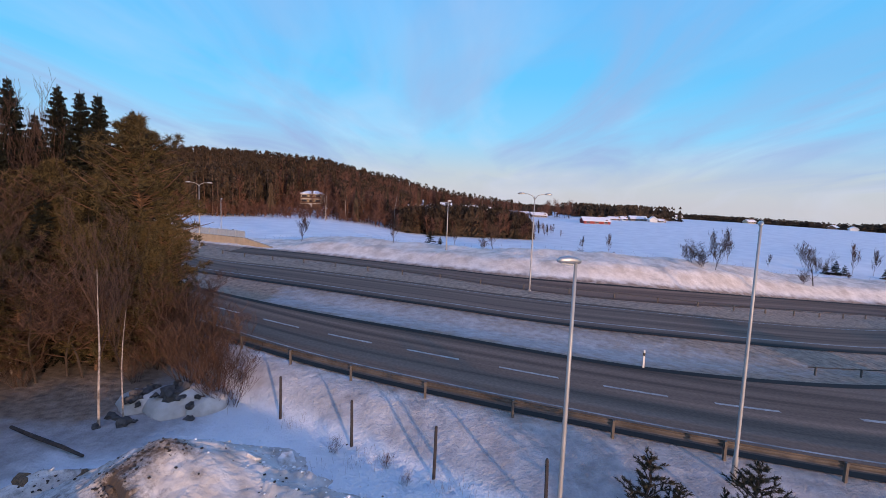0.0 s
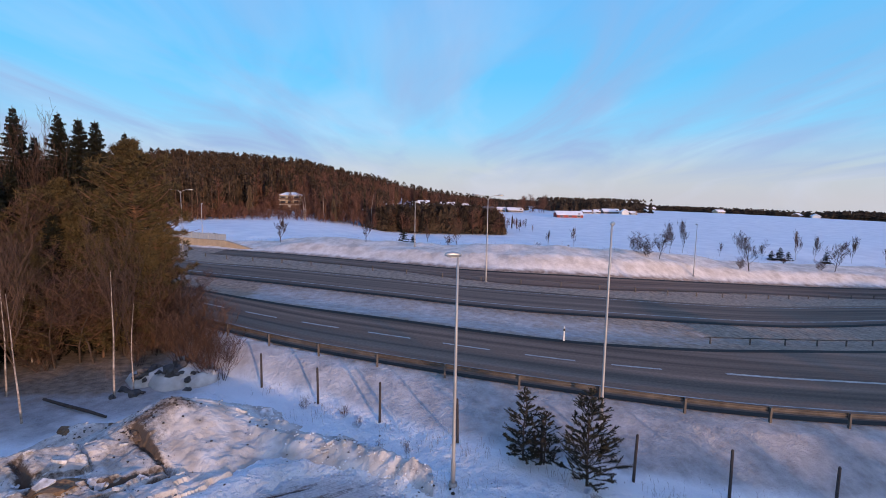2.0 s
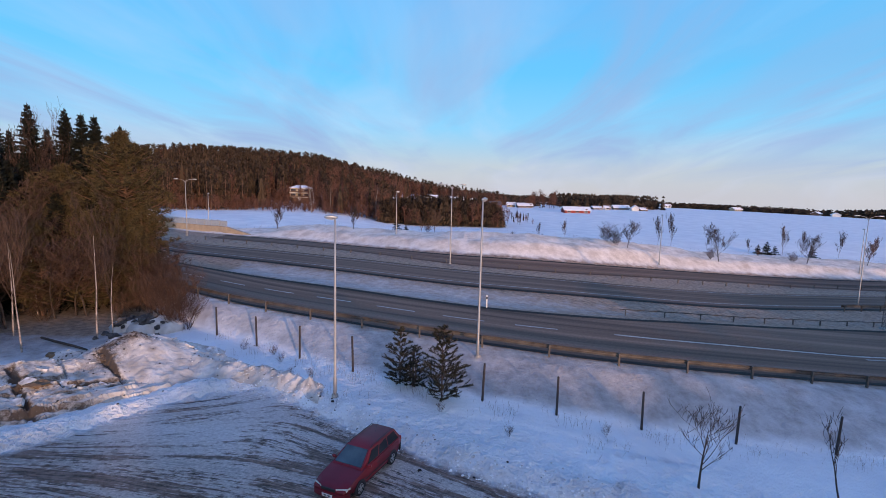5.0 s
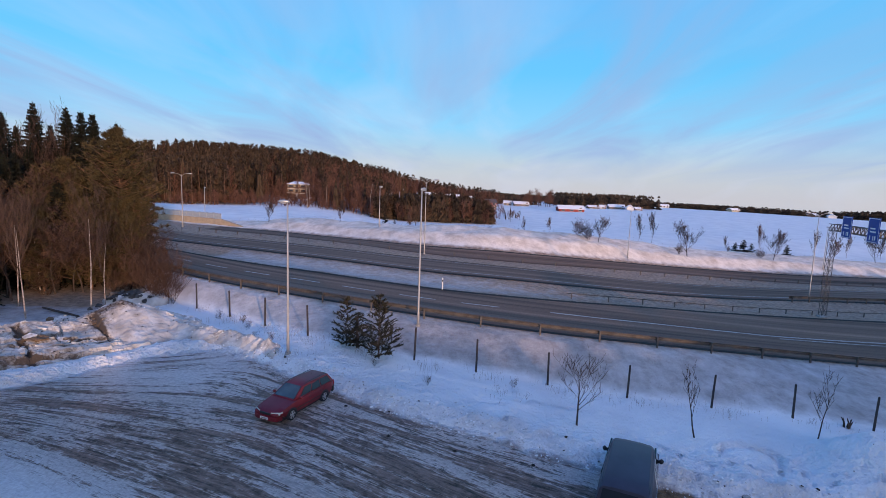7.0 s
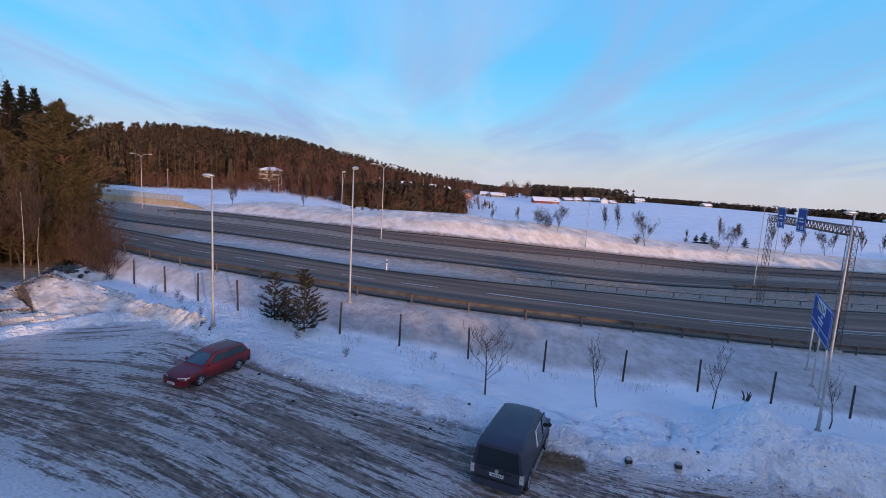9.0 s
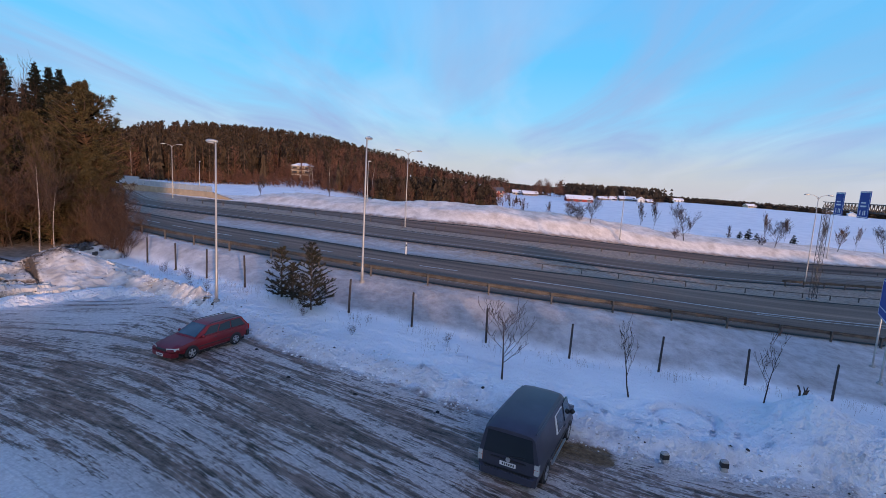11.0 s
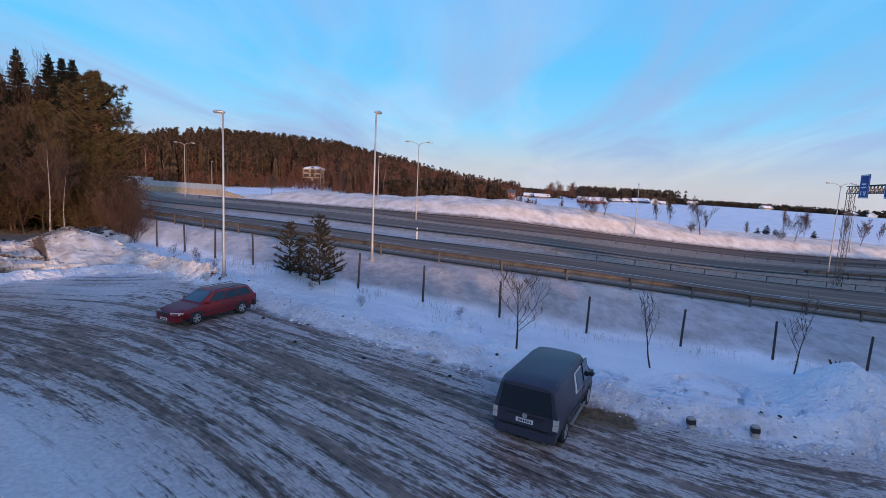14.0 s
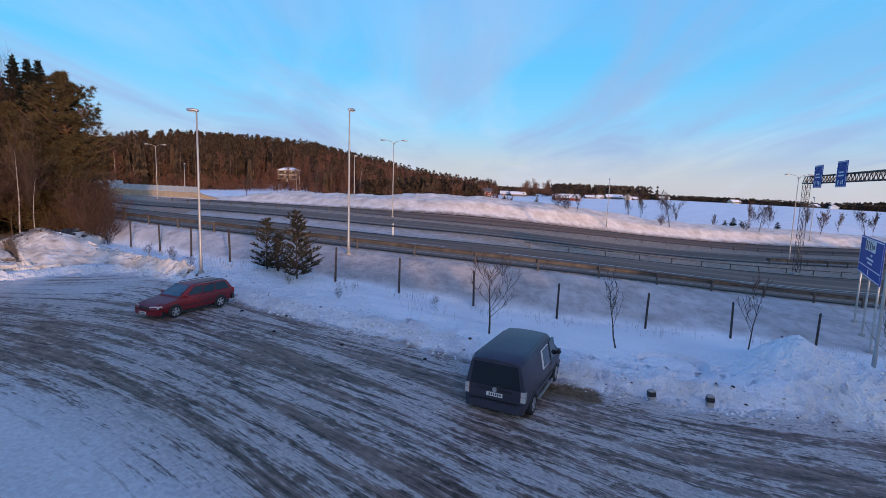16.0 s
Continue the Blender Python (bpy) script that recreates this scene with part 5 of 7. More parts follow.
for k in range(260):
    bare_rows.append((rr_.uniform(-60, -22), rr_.uniform(153, 171), rr_.uniform(1.6, 4.4), 1.6))
scatter("hill_pine_forest", [low_pine(s) for s in (21, 22, 23, 24)], pine_rows, FAR_NEEDLE, "dark pine forest covering the hill beyond the field")
scatter("hill_pine_trunks", [low_trunk(s) for s in (25, 26, 27)], pine_rows, PINE_BARK, "straight brown pine trunks on the wooded hill")
scatter("hill_forest", FAR_SPRUCE, dark_rows, FAR_NEEDLE, "dark spruces among the pines on the hill")
scatter("hill_birch_wood", FAR_BARE, bare_rows, FAR_TWIG, "reddish brown bare birch wood on the hill")
pale = Soup()
for k in range(22):
    x = rr_.uniform(-150, 30)
    y = 147 + max(0, (x + 60) * 0.12) + rr_.uniform(0, 10)
    if not clear_of_house(x, y):
        continue
    z, h = float(land(x, y)), rr_.uniform(7, 12)
    pale.sweep([(x, y, z - 0.3), (x + rr_.gauss(0, 0.2), y, z + h * 0.6), (x + rr_.gauss(0, 0.4), y, z + h)], [0.10, 0.07, 0.03], 5)
tagged(part("hill_trunks", pale, BIRCH_BARK), "pale birch trunks at the foot of the wooded hill", "tree trunks", kind="stuff")
grove = []
for k in range(620):
    x, y = rr_.uniform(-8, 31.5), rr_.uniform(148, 170)
    grove.append((x, y, rr_.uniform(6.6, 9.6) * (0.80 + 0.20 * float(step(abs(x - 12), 21, 6))), rr_.uniform(1.1, 1.7)))
scatter("grove", FAR_SPRUCE + [low_pine(s) for s in (51, 52, 53, 54)], grove, FAR_NEEDLE, "dense dark spruce grove standing in the field")
grove_b = [(rr_.uniform(-9, 31), rr_.uniform(147, 168), rr_.uniform(4, 8.8), 1.5) for k in range(150)]
scatter("grove_birches", FAR_BARE, grove_b, FAR_TWIG, "brown bare trees along the front of the grove")
far_rows, far_bare = [], []
for k in range(420):                      # behind the barns
    far_rows.append((rr_.uniform(88, 150), rr_.uniform(310, 380), rr_.uniform(8, 11.5), rr_.uniform(1.2, 1.7)))
for k in range(260):                      # between the hill and the barns
    far_rows.append((rr_.uniform(30, 75), rr_.uniform(305, 420), rr_.uniform(4, 8), rr_.uniform(1.0, 1.5)))
for k in range(40):
    far_bare.append((rr_.uniform(40, 100), rr_.uniform(298, 345), rr_.uniform(4, 7), 1.3))
for x in (63, 65, 67.5, 70, 74, 76):
    for k in range(3):
        far_bare.append((x + rr_.gauss(0, 0.8), rr_.uniform(286, 292), rr_.uniform(8, 12), 1.2))
for k in range(6500):                     # the long low forest that closes the fields
    a = rr_.uniform(0.06, 1.25)
    d = 470 + 130 * rr_.random() ** 1.6
    far_rows.append((20 + d * math.sin(a), d * math.cos(a), rr_.uniform(5.5, 7.6) * (0.80 + 0.6 * float(value_noise(a * 14, d * 0.01, 8))), rr_.uniform(2.2, 3.4)))
scatter("far_forest", VERY_FAR, far_rows, FAR_NEEDLE, "distant low dark forest closing the snowy fields")
scatter("far_birches", FAR_BARE, far_bare, FAR_TWIG, "brown bare trees by the distant farm")

# ---- buildings ----
PALE_WALL = material("pale_render", (0.50, 0.40, 0.24), 0.85, vary=0.25, scale=1.2, bump=0.2)
WHITE_WALL = material("white_boards", (0.70, 0.69, 0.66), 0.7, vary=0.2, scale=1.5)
RED_WALL = material("red_boards", (0.30, 0.045, 0.03), 0.8, vary=0.35, scale=1.0)
BROWN_WALL = material("brown_boards", (0.16, 0.095, 0.06), 0.8, vary=0.3, scale=1.0)
TRIM = material("white_trim", (0.74, 0.74, 0.72), 0.6, vary=0.1, scale=3)
PANE = material("dark_pane", (0.03, 0.035, 0.045), 0.08, spec=0.8)
TIN = material("roof_felt", (0.10, 0.09, 0.09), 0.6, vary=0.3, scale=2)


def house(name, x, y, yaw, w, d, h, roof, wall, label, windows=(3, 1), snow=True, category="house", doors=1):
    """A gabled house: walls, eaved roof with its snow, framed windows and a door."""
    root = empty(name, pose(x, y, float(land(x, y)) - 0.3, 0, 0, yaw), label, category)
    s = Soup()
    s.box(-w / 2, -d / 2, 0, w / 2, d / 2, h)
    s.add([(-w / 2, -d / 2, h), (-w / 2, d / 2, h), (-w / 2, 0, h + roof), (w / 2, -d / 2, h), (w / 2, d / 2, h), (w / 2, 0, h + roof)], [(0, 2, 1), (3, 4, 5), (0, 3, 5, 2), (1, 2, 5, 4)])
    part("wall", s, wall, root)
    o, t = 0.5, 0.22
    s = Soup()
    k = roof / (d / 2)
    e = d / 2 + o
    for sg in (-1, 1):
        s.add([(-w / 2 - o, sg * e, h - o * k + 0.03), (w / 2 + o, sg * e, h - o * k + 0.03), (w / 2 + o, 0, h + roof + 0.03), (-w / 2 - o, 0, h + roof + 0.03),
               (-w / 2 - o, sg * e, h - o * k + t), (w / 2 + o, sg * e, h - o * k + t), (w / 2 + o, 0, h + roof + t), (-w / 2 - o, 0, h + roof + t)],
              [(0, 1, 2, 3), (4, 7, 6, 5), (0, 4, 5, 1), (1, 5, 6, 2), (3, 2, 6, 7), (0, 3, 7, 4)])
    part("roof", s, SNOW if snow else TIN, root, "snow-covered roof" if snow else "")
    part("chimney", boxes((w * 0.12, -0.35, h + roof * 0.5, w * 0.12 + 0.7, 0.35, h + roof + 1.0)), BROWN_WALL, root)
    nx, nz = windows
    for iz in range(nz):
        for ix in range(nx):
            cx = -w / 2 + w * (ix + 0.5) / nx
            cz = h * (iz + 0.58) / nz
            ww, wh = min(1.5, w / nx * 0.5), min(1.3, h / nz * 0.5)
            f = part("window", boxes((cx - ww / 2 - 0.1, -d / 2 - 0.06, cz - wh / 2 - 0.1, cx + ww / 2 + 0.1, -d / 2 - 0.004, cz + wh / 2 + 0.1)), TRIM, root)
            part("pane", boxes((cx - ww / 2, -d / 2 - 0.075, cz - wh / 2, cx + ww / 2, -d / 2 - 0.064, cz + wh / 2)), PANE, f)
    for k in range(doors):
        part("door", boxes((w * 0.31, -d / 2 - 0.05, 0.3, w * 0.31 + 1.0, -d / 2 - 0.004, 2.4)), BROWN_WALL, root)
    return root


def villa(x, y):
    """The house on the hill: a low snowy hipped roof, two storeys of dark openings and balconies over a cellar."""
    root = empty("hill_house", pose(x, y, float(land(x, y)) - 0.3, 0, 0, 6) @ Matrix.Scale(0.86, 4), "pale yellow house with dark balconies under a snowy roof", "house")
    w, d, h = 3.9, 3.4, 6.1
    part("wall", boxes((-w, -d, 2.2, w, d, h)), PALE_WALL, root)
    part("cellar", boxes((-w + 0.1, -d + 0.1, 0, w - 0.1, d - 0.1, 2.196)), BROWN_WALL, root)
    r = Soup()
    e, t = 0.35, 0.2
    r.add([(-w - e, -d - e, h), (w + e, -d - e, h), (w + e, d + e, h), (-w - e, d + e, h), (-w - e, -d - e, h + t), (w + e, -d - e, h + t), (w + e, d + e, h + t), (-w - e, d + e, h + t), (-1.9, 0, h + 1.25), (1.9, 0, h + 1.25)],
          [(3, 2, 1, 0), (0, 1, 5, 4), (1, 2, 6, 5), (2, 3, 7, 6), (3, 0, 4, 7), (4, 5, 9, 8), (5, 6, 9), (6, 7, 8, 9), (7, 4, 8)])
    part("roof", r, SNOW, root, "snow-covered hipped roof")
    part("chimney", boxes((0.8, 0.2, h + 0.7, 1.5, 0.9, h + 1.9)), BROWN_WALL, root)
    for zf in (2.3, 4.2):
        b = part("balcony", boxes((-w - 0.2, -d - 1.1, zf, w + 0.2, -d - 0.004, zf + 0.14)), TRIM, root)
        part("railing", boxes((-w - 0.2, -d - 1.12, zf + 0.144, w + 0.2, -d - 1.06, zf + 0.72)), BROWN_WALL, b)
        for cx in (-w - 0.1, -1.35, 1.35, w + 0.1):
            part("post", boxes((cx - 0.09, -d - 1.05, zf + 0.144, cx + 0.09, -d - 0.9, zf + 1.7)), BROWN_WALL, root)
        for cx, ww in ((-2.65, 0.95), (0.0, 0.6), (2.65, 0.95)):
            f = part("window", boxes((cx - ww - 0.1, -d - 0.07, zf + 0.3, cx + ww + 0.1, -d - 0.004, zf + 1.62)), TRIM, root)
            part("pane", boxes((cx - ww, -d - 0.09, zf + 0.4, cx + ww, -d - 0.074, zf + 1.55)), PANE, f)
    part("door", boxes((-0.5, -d + 0.04, 0.2, 0.5, -d + 0.096, 2.1)), WHITE_WALL, root)
    return root


villa(-41.0, 175.0)
house("barn", 78.2, 246, 2, 13.0, 7.0, 1.7, 1.6, RED_WALL, "long red barn with snow-covered roof at the field", (3, 1), category="barn")
house("farm_shed", 101.5, 289, 2, 6.0, 5.0, 1.3, 0.9, BROWN_WALL, "low brown shed under a snowy roof", (2, 1), category="shed")
house("farm_shed", 107.8, 291, 0, 3.0, 4.0, 1.5, 1.0, WHITE_WALL, "low white shed under a snowy roof", (1, 1), category="shed")
house("farmhouse", 117.0, 294, -5, 9.0, 6.0, 1.7, 1.3, BROWN_WALL, "long brown farmhouse with snowy roof at the field's edge", (4, 1))
house("farmhouse", 122.0, 284, 80, 4.5, 4.0, 1.9, 1.4, WHITE_WALL, "white farmhouse with snowy roof at the field's edge", (2, 1))
house("farm_shed", 127.5, 286, 0, 3.4, 4.0, 1.2, 0.9, BROWN_WALL, "low brown shed under a snowy roof", (1, 1), category="shed")
house("red_house", 36.0, 236, 14, 5.0, 5.0, 3.4, 1.4, RED_WALL, "red wooden house beside the grove", (2, 2), snow=False)
house("farmhouse", 58.0, 288, 4, 8.5, 6.0, 1.6, 1.3, BROWN_WALL, "brown farmhouse with snowy roof behind the field", (4, 1))
house("farm_shed", 50.5, 292, -6, 4.5, 5.0, 1.8, 1.2, PALE_WALL, "low pale shed under a snowy roof", (2, 1), category="shed")
house("hillside_house", 17.0, 246, 6, 6.5, 6.0, 3.6, 1.3, BROWN_WALL, "brown house with snowy roof above the grove", (3, 2))
house("hillside_house", 5.0, 250, -4, 5.0, 5.0, 3.2, 1.2, PALE_WALL, "pale house with snowy roof above the grove", (3, 2))
house("hillside_house", 26.0, 248, 62, 4.5, 4.5, 3.4, 1.4, WHITE_WALL, "white house with snowy roof above the grove", (2, 2))
house("hillside_house", -32.0, 236, 20, 5.0, 5.0, 3.6, 1.4, RED_WALL, "reddish house among the bare trees of the hillside", (2, 2), snow=False)
for k in range(9):
    a = 0.40 + 0.085 * k + 0.03 * (k % 3)
    d = 462 - 3 * (k % 4)
    house("distant_house", 20 + d * math.sin(a), d * math.cos(a), 20 * (k % 5), 8, 5, 1.8, 1.3, (WHITE_WALL, PALE_WALL, BROWN_WALL)[k % 3], "small distant house with snowy roof before the far forest", (3, 1), category="house")


# an unseen wood added behind the lot to keep the low sun off it
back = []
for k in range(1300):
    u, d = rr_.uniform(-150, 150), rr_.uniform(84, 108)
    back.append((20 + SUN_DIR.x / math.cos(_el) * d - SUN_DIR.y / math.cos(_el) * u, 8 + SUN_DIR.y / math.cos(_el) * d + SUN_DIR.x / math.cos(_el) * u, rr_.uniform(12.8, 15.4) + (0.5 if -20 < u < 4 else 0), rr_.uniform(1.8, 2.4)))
scatter("unseen_shade_forest", [low_conifer(s, 5, 6) for s in (46, 47, 48)], back, NEEDLE_DARK, "unseen tall spruce wood added behind the lot to shade it")


# ---- noise barrier on the far side ----
def noise_barrier():
    CLEAR = material("barrier_glass", (0.40, 0.43, 0.46), 0.25, vary=0.15, scale=2)
    TAN = material("tan_concrete", (0.46, 0.35, 0.23), 0.85, vary=0.25, scale=1.2)
    ax, ay, bx, by = -47.0, 90.5, -25.0, 79.6
    L, yaw = math.hypot(bx - ax, by - ay), math.degrees(math.atan2(by - ay, bx - ax))
    z = 2.9
    root = empty("noise_barrier", pose(ax, ay, z, 0, 0, yaw), "noise barrier of pale panels on a tan concrete plinth", "noise barrier")
    s = Soup()
    s.add([(-6, -0.4, -0.8), (L + 6, -0.4, -0.8), (L + 6, 0.4, -0.8), (-6, 0.4, -0.8), (-6, -0.25, 1.2), (L, -0.25, 1.2), (L, 0.25, 1.2), (-6, 0.25, 1.2), (L + 6, -0.25, 0.2), (L + 6, 0.25, 0.2)],
          [(0, 1, 8, 5, 4), (3, 7, 6, 9, 2), (4, 5, 6, 7), (5, 8, 9, 6), (1, 2, 9, 8), (0, 4, 7, 3)])
    part("plinth", s, TAN, root)
    n = 12
    pan = boxes((0.06, -0.04, 1.25, L / n - 0.06, 0.04, 2.25)).mesh("panel", CLEAR)
    pos = boxes((-0.06, -0.08, 1.2, 0.06, 0.08, 2.35)).mesh("post", GALV)
    for k in range(n):
        part("panel", pan, CLEAR, root, at=pose(k * L / n, 0, 0))
        part("post", pos, GALV, root, at=pose(k * L / n, 0, 0))
    part("far_panel", boxes((-14, 0.5, 0.2, -1, 0.8, 2.9)), CLEAR, root)


noise_barrier()


# ---- vehicles ----
def paint(name, c, rough=0.32):
    m = material(name, c, rough, 0.0, vary=0.25, scale=1.4, spec=0.3)
    m.node_tree.nodes["Principled BSDF"].inputs["Coat Weight"].default_value = 0.04
    m.node_tree.nodes["Principled BSDF"].inputs["Coat Roughness"].default_value = 0.2
    return m


RED_PAINT = paint("dark_red_paint", (0.165, 0.015, 0.023), 0.38)
GREY_PAINT = paint("dark_grey_paint", (0.056, 0.058, 0.082), 0.40)
GREY_PAINT.node_tree.nodes["Principled BSDF"].inputs["Specular IOR Level"].default_value = 0.22
RUBBER = material("tyre_rubber", (0.022, 0.022, 0.024), 0.85, vary=0.3, scale=12, bump=0.3)
ALLOY = material("alloy_rim", (0.60, 0.61, 0.63), 0.35, 0.8, vary=0.15, scale=10)
TINTED = material("car_glass", (0.018, 0.026, 0.034), 0.05, spec=0.5)
TINTED.node_tree.nodes["Principled BSDF"].inputs["IOR"].default_value = 1.45
SCREEN = material("windscreen_glass", (0.06, 0.10, 0.11), 0.06, second=(0.02, 0.035, 0.04), scale=0.9, spec=0.5)
SCREEN.node_tree.nodes["Principled BSDF"].inputs["IOR"].default_value = 1.7
PLASTIC = material("black_plastic", (0.022, 0.022, 0.024), 0.55, vary=0.2, scale=10)
LAMP_WHITE = material("headlamp_glass", (0.52, 0.52, 0.50), 0.12, vary=0.1, scale=12, spec=0.8)
LAMP_RED = material("tail_lamp_glass", (0.34, 0.02, 0.02), 0.15, vary=0.2, scale=12)
PLATE = material("number_plate", (0.72, 0.73, 0.72), 0.5, vary=0.08, scale=20)


def loft(rings, close=True):
    s = Soup()
    n = len(rings[0])
    s.v = [tuple(p) for r in rings for p in r]
    for i in range(len(rings) - 1):
        for k in range(n):
            s.f.append((i * n + k, (i + 1) * n + k, (i + 1) * n + (k + 1) % n, i * n + (k + 1) % n))
    if close:
        s.f += [tuple(range(n)), tuple(range(len(s.v) - 1, len(s.v) - n - 1, -1))]
    return s


def ring(x, pts):
    """A cross-section at x: half outline (y, z) from the sill up to the middle, mirrored."""
    return [(x, y, z) for y, z in pts] + [(x, -y, z) for y, z in reversed(pts)]


def shell(name, s, mat, parent, angle=32, label=""):
    ob = part(name, s, mat, parent, label, smooth=True)
    ob.data.set_sharp_from_angle(angle=radians(angle))
    return ob


def patch(a, b, c, d, lift, u0=0.06, u1=0.94, v0=0.1, v1=0.9, n=4):
    """A thin pane that lies proud of the face a-b-c-d (a, b along the foot, d, c along the top)."""
    a, b, c, d = map(Vector, (a, b, c, d))
    nrm = (b - a).cross(d - a).normalized() * lift
    s = Soup()
    top, bot = [], []
    uv = [(u0, v0), (u1, v0), (u1, v1), (u0, v1)]
    for u, v in uv:
        p = a.lerp(b, u).lerp(d.lerp(c, u), v)
        top.append(p + nrm)
        bot.append(p - nrm * 2)
    s.add(top + bot, [(0, 1, 2, 3), (0, 4, 5, 1), (1, 5, 6, 2), (2, 6, 7, 3), (3, 7, 4, 0)])
    return s


def wheel(parent, x, y, r, w, out, spokes=5):
    """Tyre with rounded shoulders; rim with spokes and hub."""
    root = new("wheel")
    root.parent = parent
    root.matrix_basis = pose(x, y, r)
    prof = [(-w / 2, r * 0.64), (-w / 2, r * 0.90), (-w * 0.38, r * 0.985), (0, r), (w * 0.38, r * 0.985), (w / 2, r * 0.90), (w / 2, r * 0.64)]
    s, n = Soup(), 28
    for k in range(n):
        a = 2 * math.pi * k / n
        s.v += [(q * math.cos(a), p, q * math.sin(a)) for p, q in prof]
    m = len(prof)
    for k in range(n):
        for j in range(m - 1):
            s.f.append((k * m + j, k * m + j + 1, ((k + 1) % n) * m + j + 1, ((k + 1) % n) * m + j))
    part("tyre", s, RUBBER, root, smooth=True)
    s = Soup()
    y0, y1 = out * w * 0.30, out * w * 0.50
    s.tube((0, out * w * 0.1, 0), (0, out * w * 0.32, 0), r * 0.63, r * 0.63, 24)
    part("dish", s, PLASTIC, root)
    s = Soup()
    s.tube((0, y0, 0), (0, y1 * 1.02, 0), r * 0.16, r * 0.13, 12)
    for k in range(spokes):
        a = 2 * math.pi * k / spokes + 0.3
        c, d = Vector((math.cos(a), 0, math.sin(a))), Vector((-math.sin(a), 0, math.cos(a)))
        for q0, q1, t0, t1 in ((0.1, 0.66, 0.11, 0.13),):
            o = len(s.v)
            for yy in (y0, y1):
                s.v += [tuple(c * r * q0 - d * r * t0 + Vector((0, yy, 0))), tuple(c * r * q1 - d * r * t1 + Vector((0, yy, 0))), tuple(c * r * q1 + d * r * t1 + Vector((0, yy, 0))), tuple(c * r * q0 + d * r * t0 + Vector((0, yy, 0)))]
            s.f += [tuple(o + i for i in q) for q in ((0, 1, 2, 3), (4, 7, 6, 5), (0, 4, 5, 1), (1, 5, 6, 2), (2, 6, 7, 3), (3, 7, 4, 0))]
    for k in range(24):
        a, b = 2 * math.pi * k / 24, 2 * math.pi * (k + 1) / 24
        o = len(s.v)
        for aa in (a, b):
            s.v += [(r * 0.60 * math.cos(aa), y1, r * 0.60 * math.sin(aa)), (r * 0.68 * math.cos(aa), y1, r * 0.68 * math.sin(aa)), (r * 0.68 * math.cos(aa), y0, r * 0.68 * math.sin(aa))]
        s.f += [(o, o + 1, o + 4, o + 3), (o + 1, o + 2, o + 5, o + 4)]
    part("rim", s, ALLOY, root)
    return root


def arch(x, y, r, out, zc):
    """The dark wheel housing seen round a wheel."""
    s = Soup()
    pts = [(x + r * math.cos(a), zc + r * math.sin(a)) for a in np.linspace(-0.25, math.pi + 0.25, 16)]
    a, b = [(px, y + out * 0.008, pz) for px, pz in pts], [(px, y - out * 0.3, pz) for px, pz in pts]
    n = len(pts)
    s.add(a + b, [tuple(range(n)), tuple(range(2 * n - 1, n - 1, -1))] + [(k, (k + 1) % n, n + (k + 1) % n, n + k) for k in range(n)])
    return s


def plate(parent, x, w, z, facing):
    p = part("number_plate", boxes((x - 0.008, -w / 2, z - 0.06, x + 0.008, w / 2, z + 0.06)), PLATE, parent)
    f = x + facing * 0.011
    part("plate_bars", boxes(*[(f - 0.002, -w / 2 + 0.05 + 0.067 * k, z - 0.035, f + 0.002, -w / 2 + 0.09 + 0.067 * k, z + 0.035) for k in range(int((w - 0.06) / 0.067))]), PLASTIC, p)


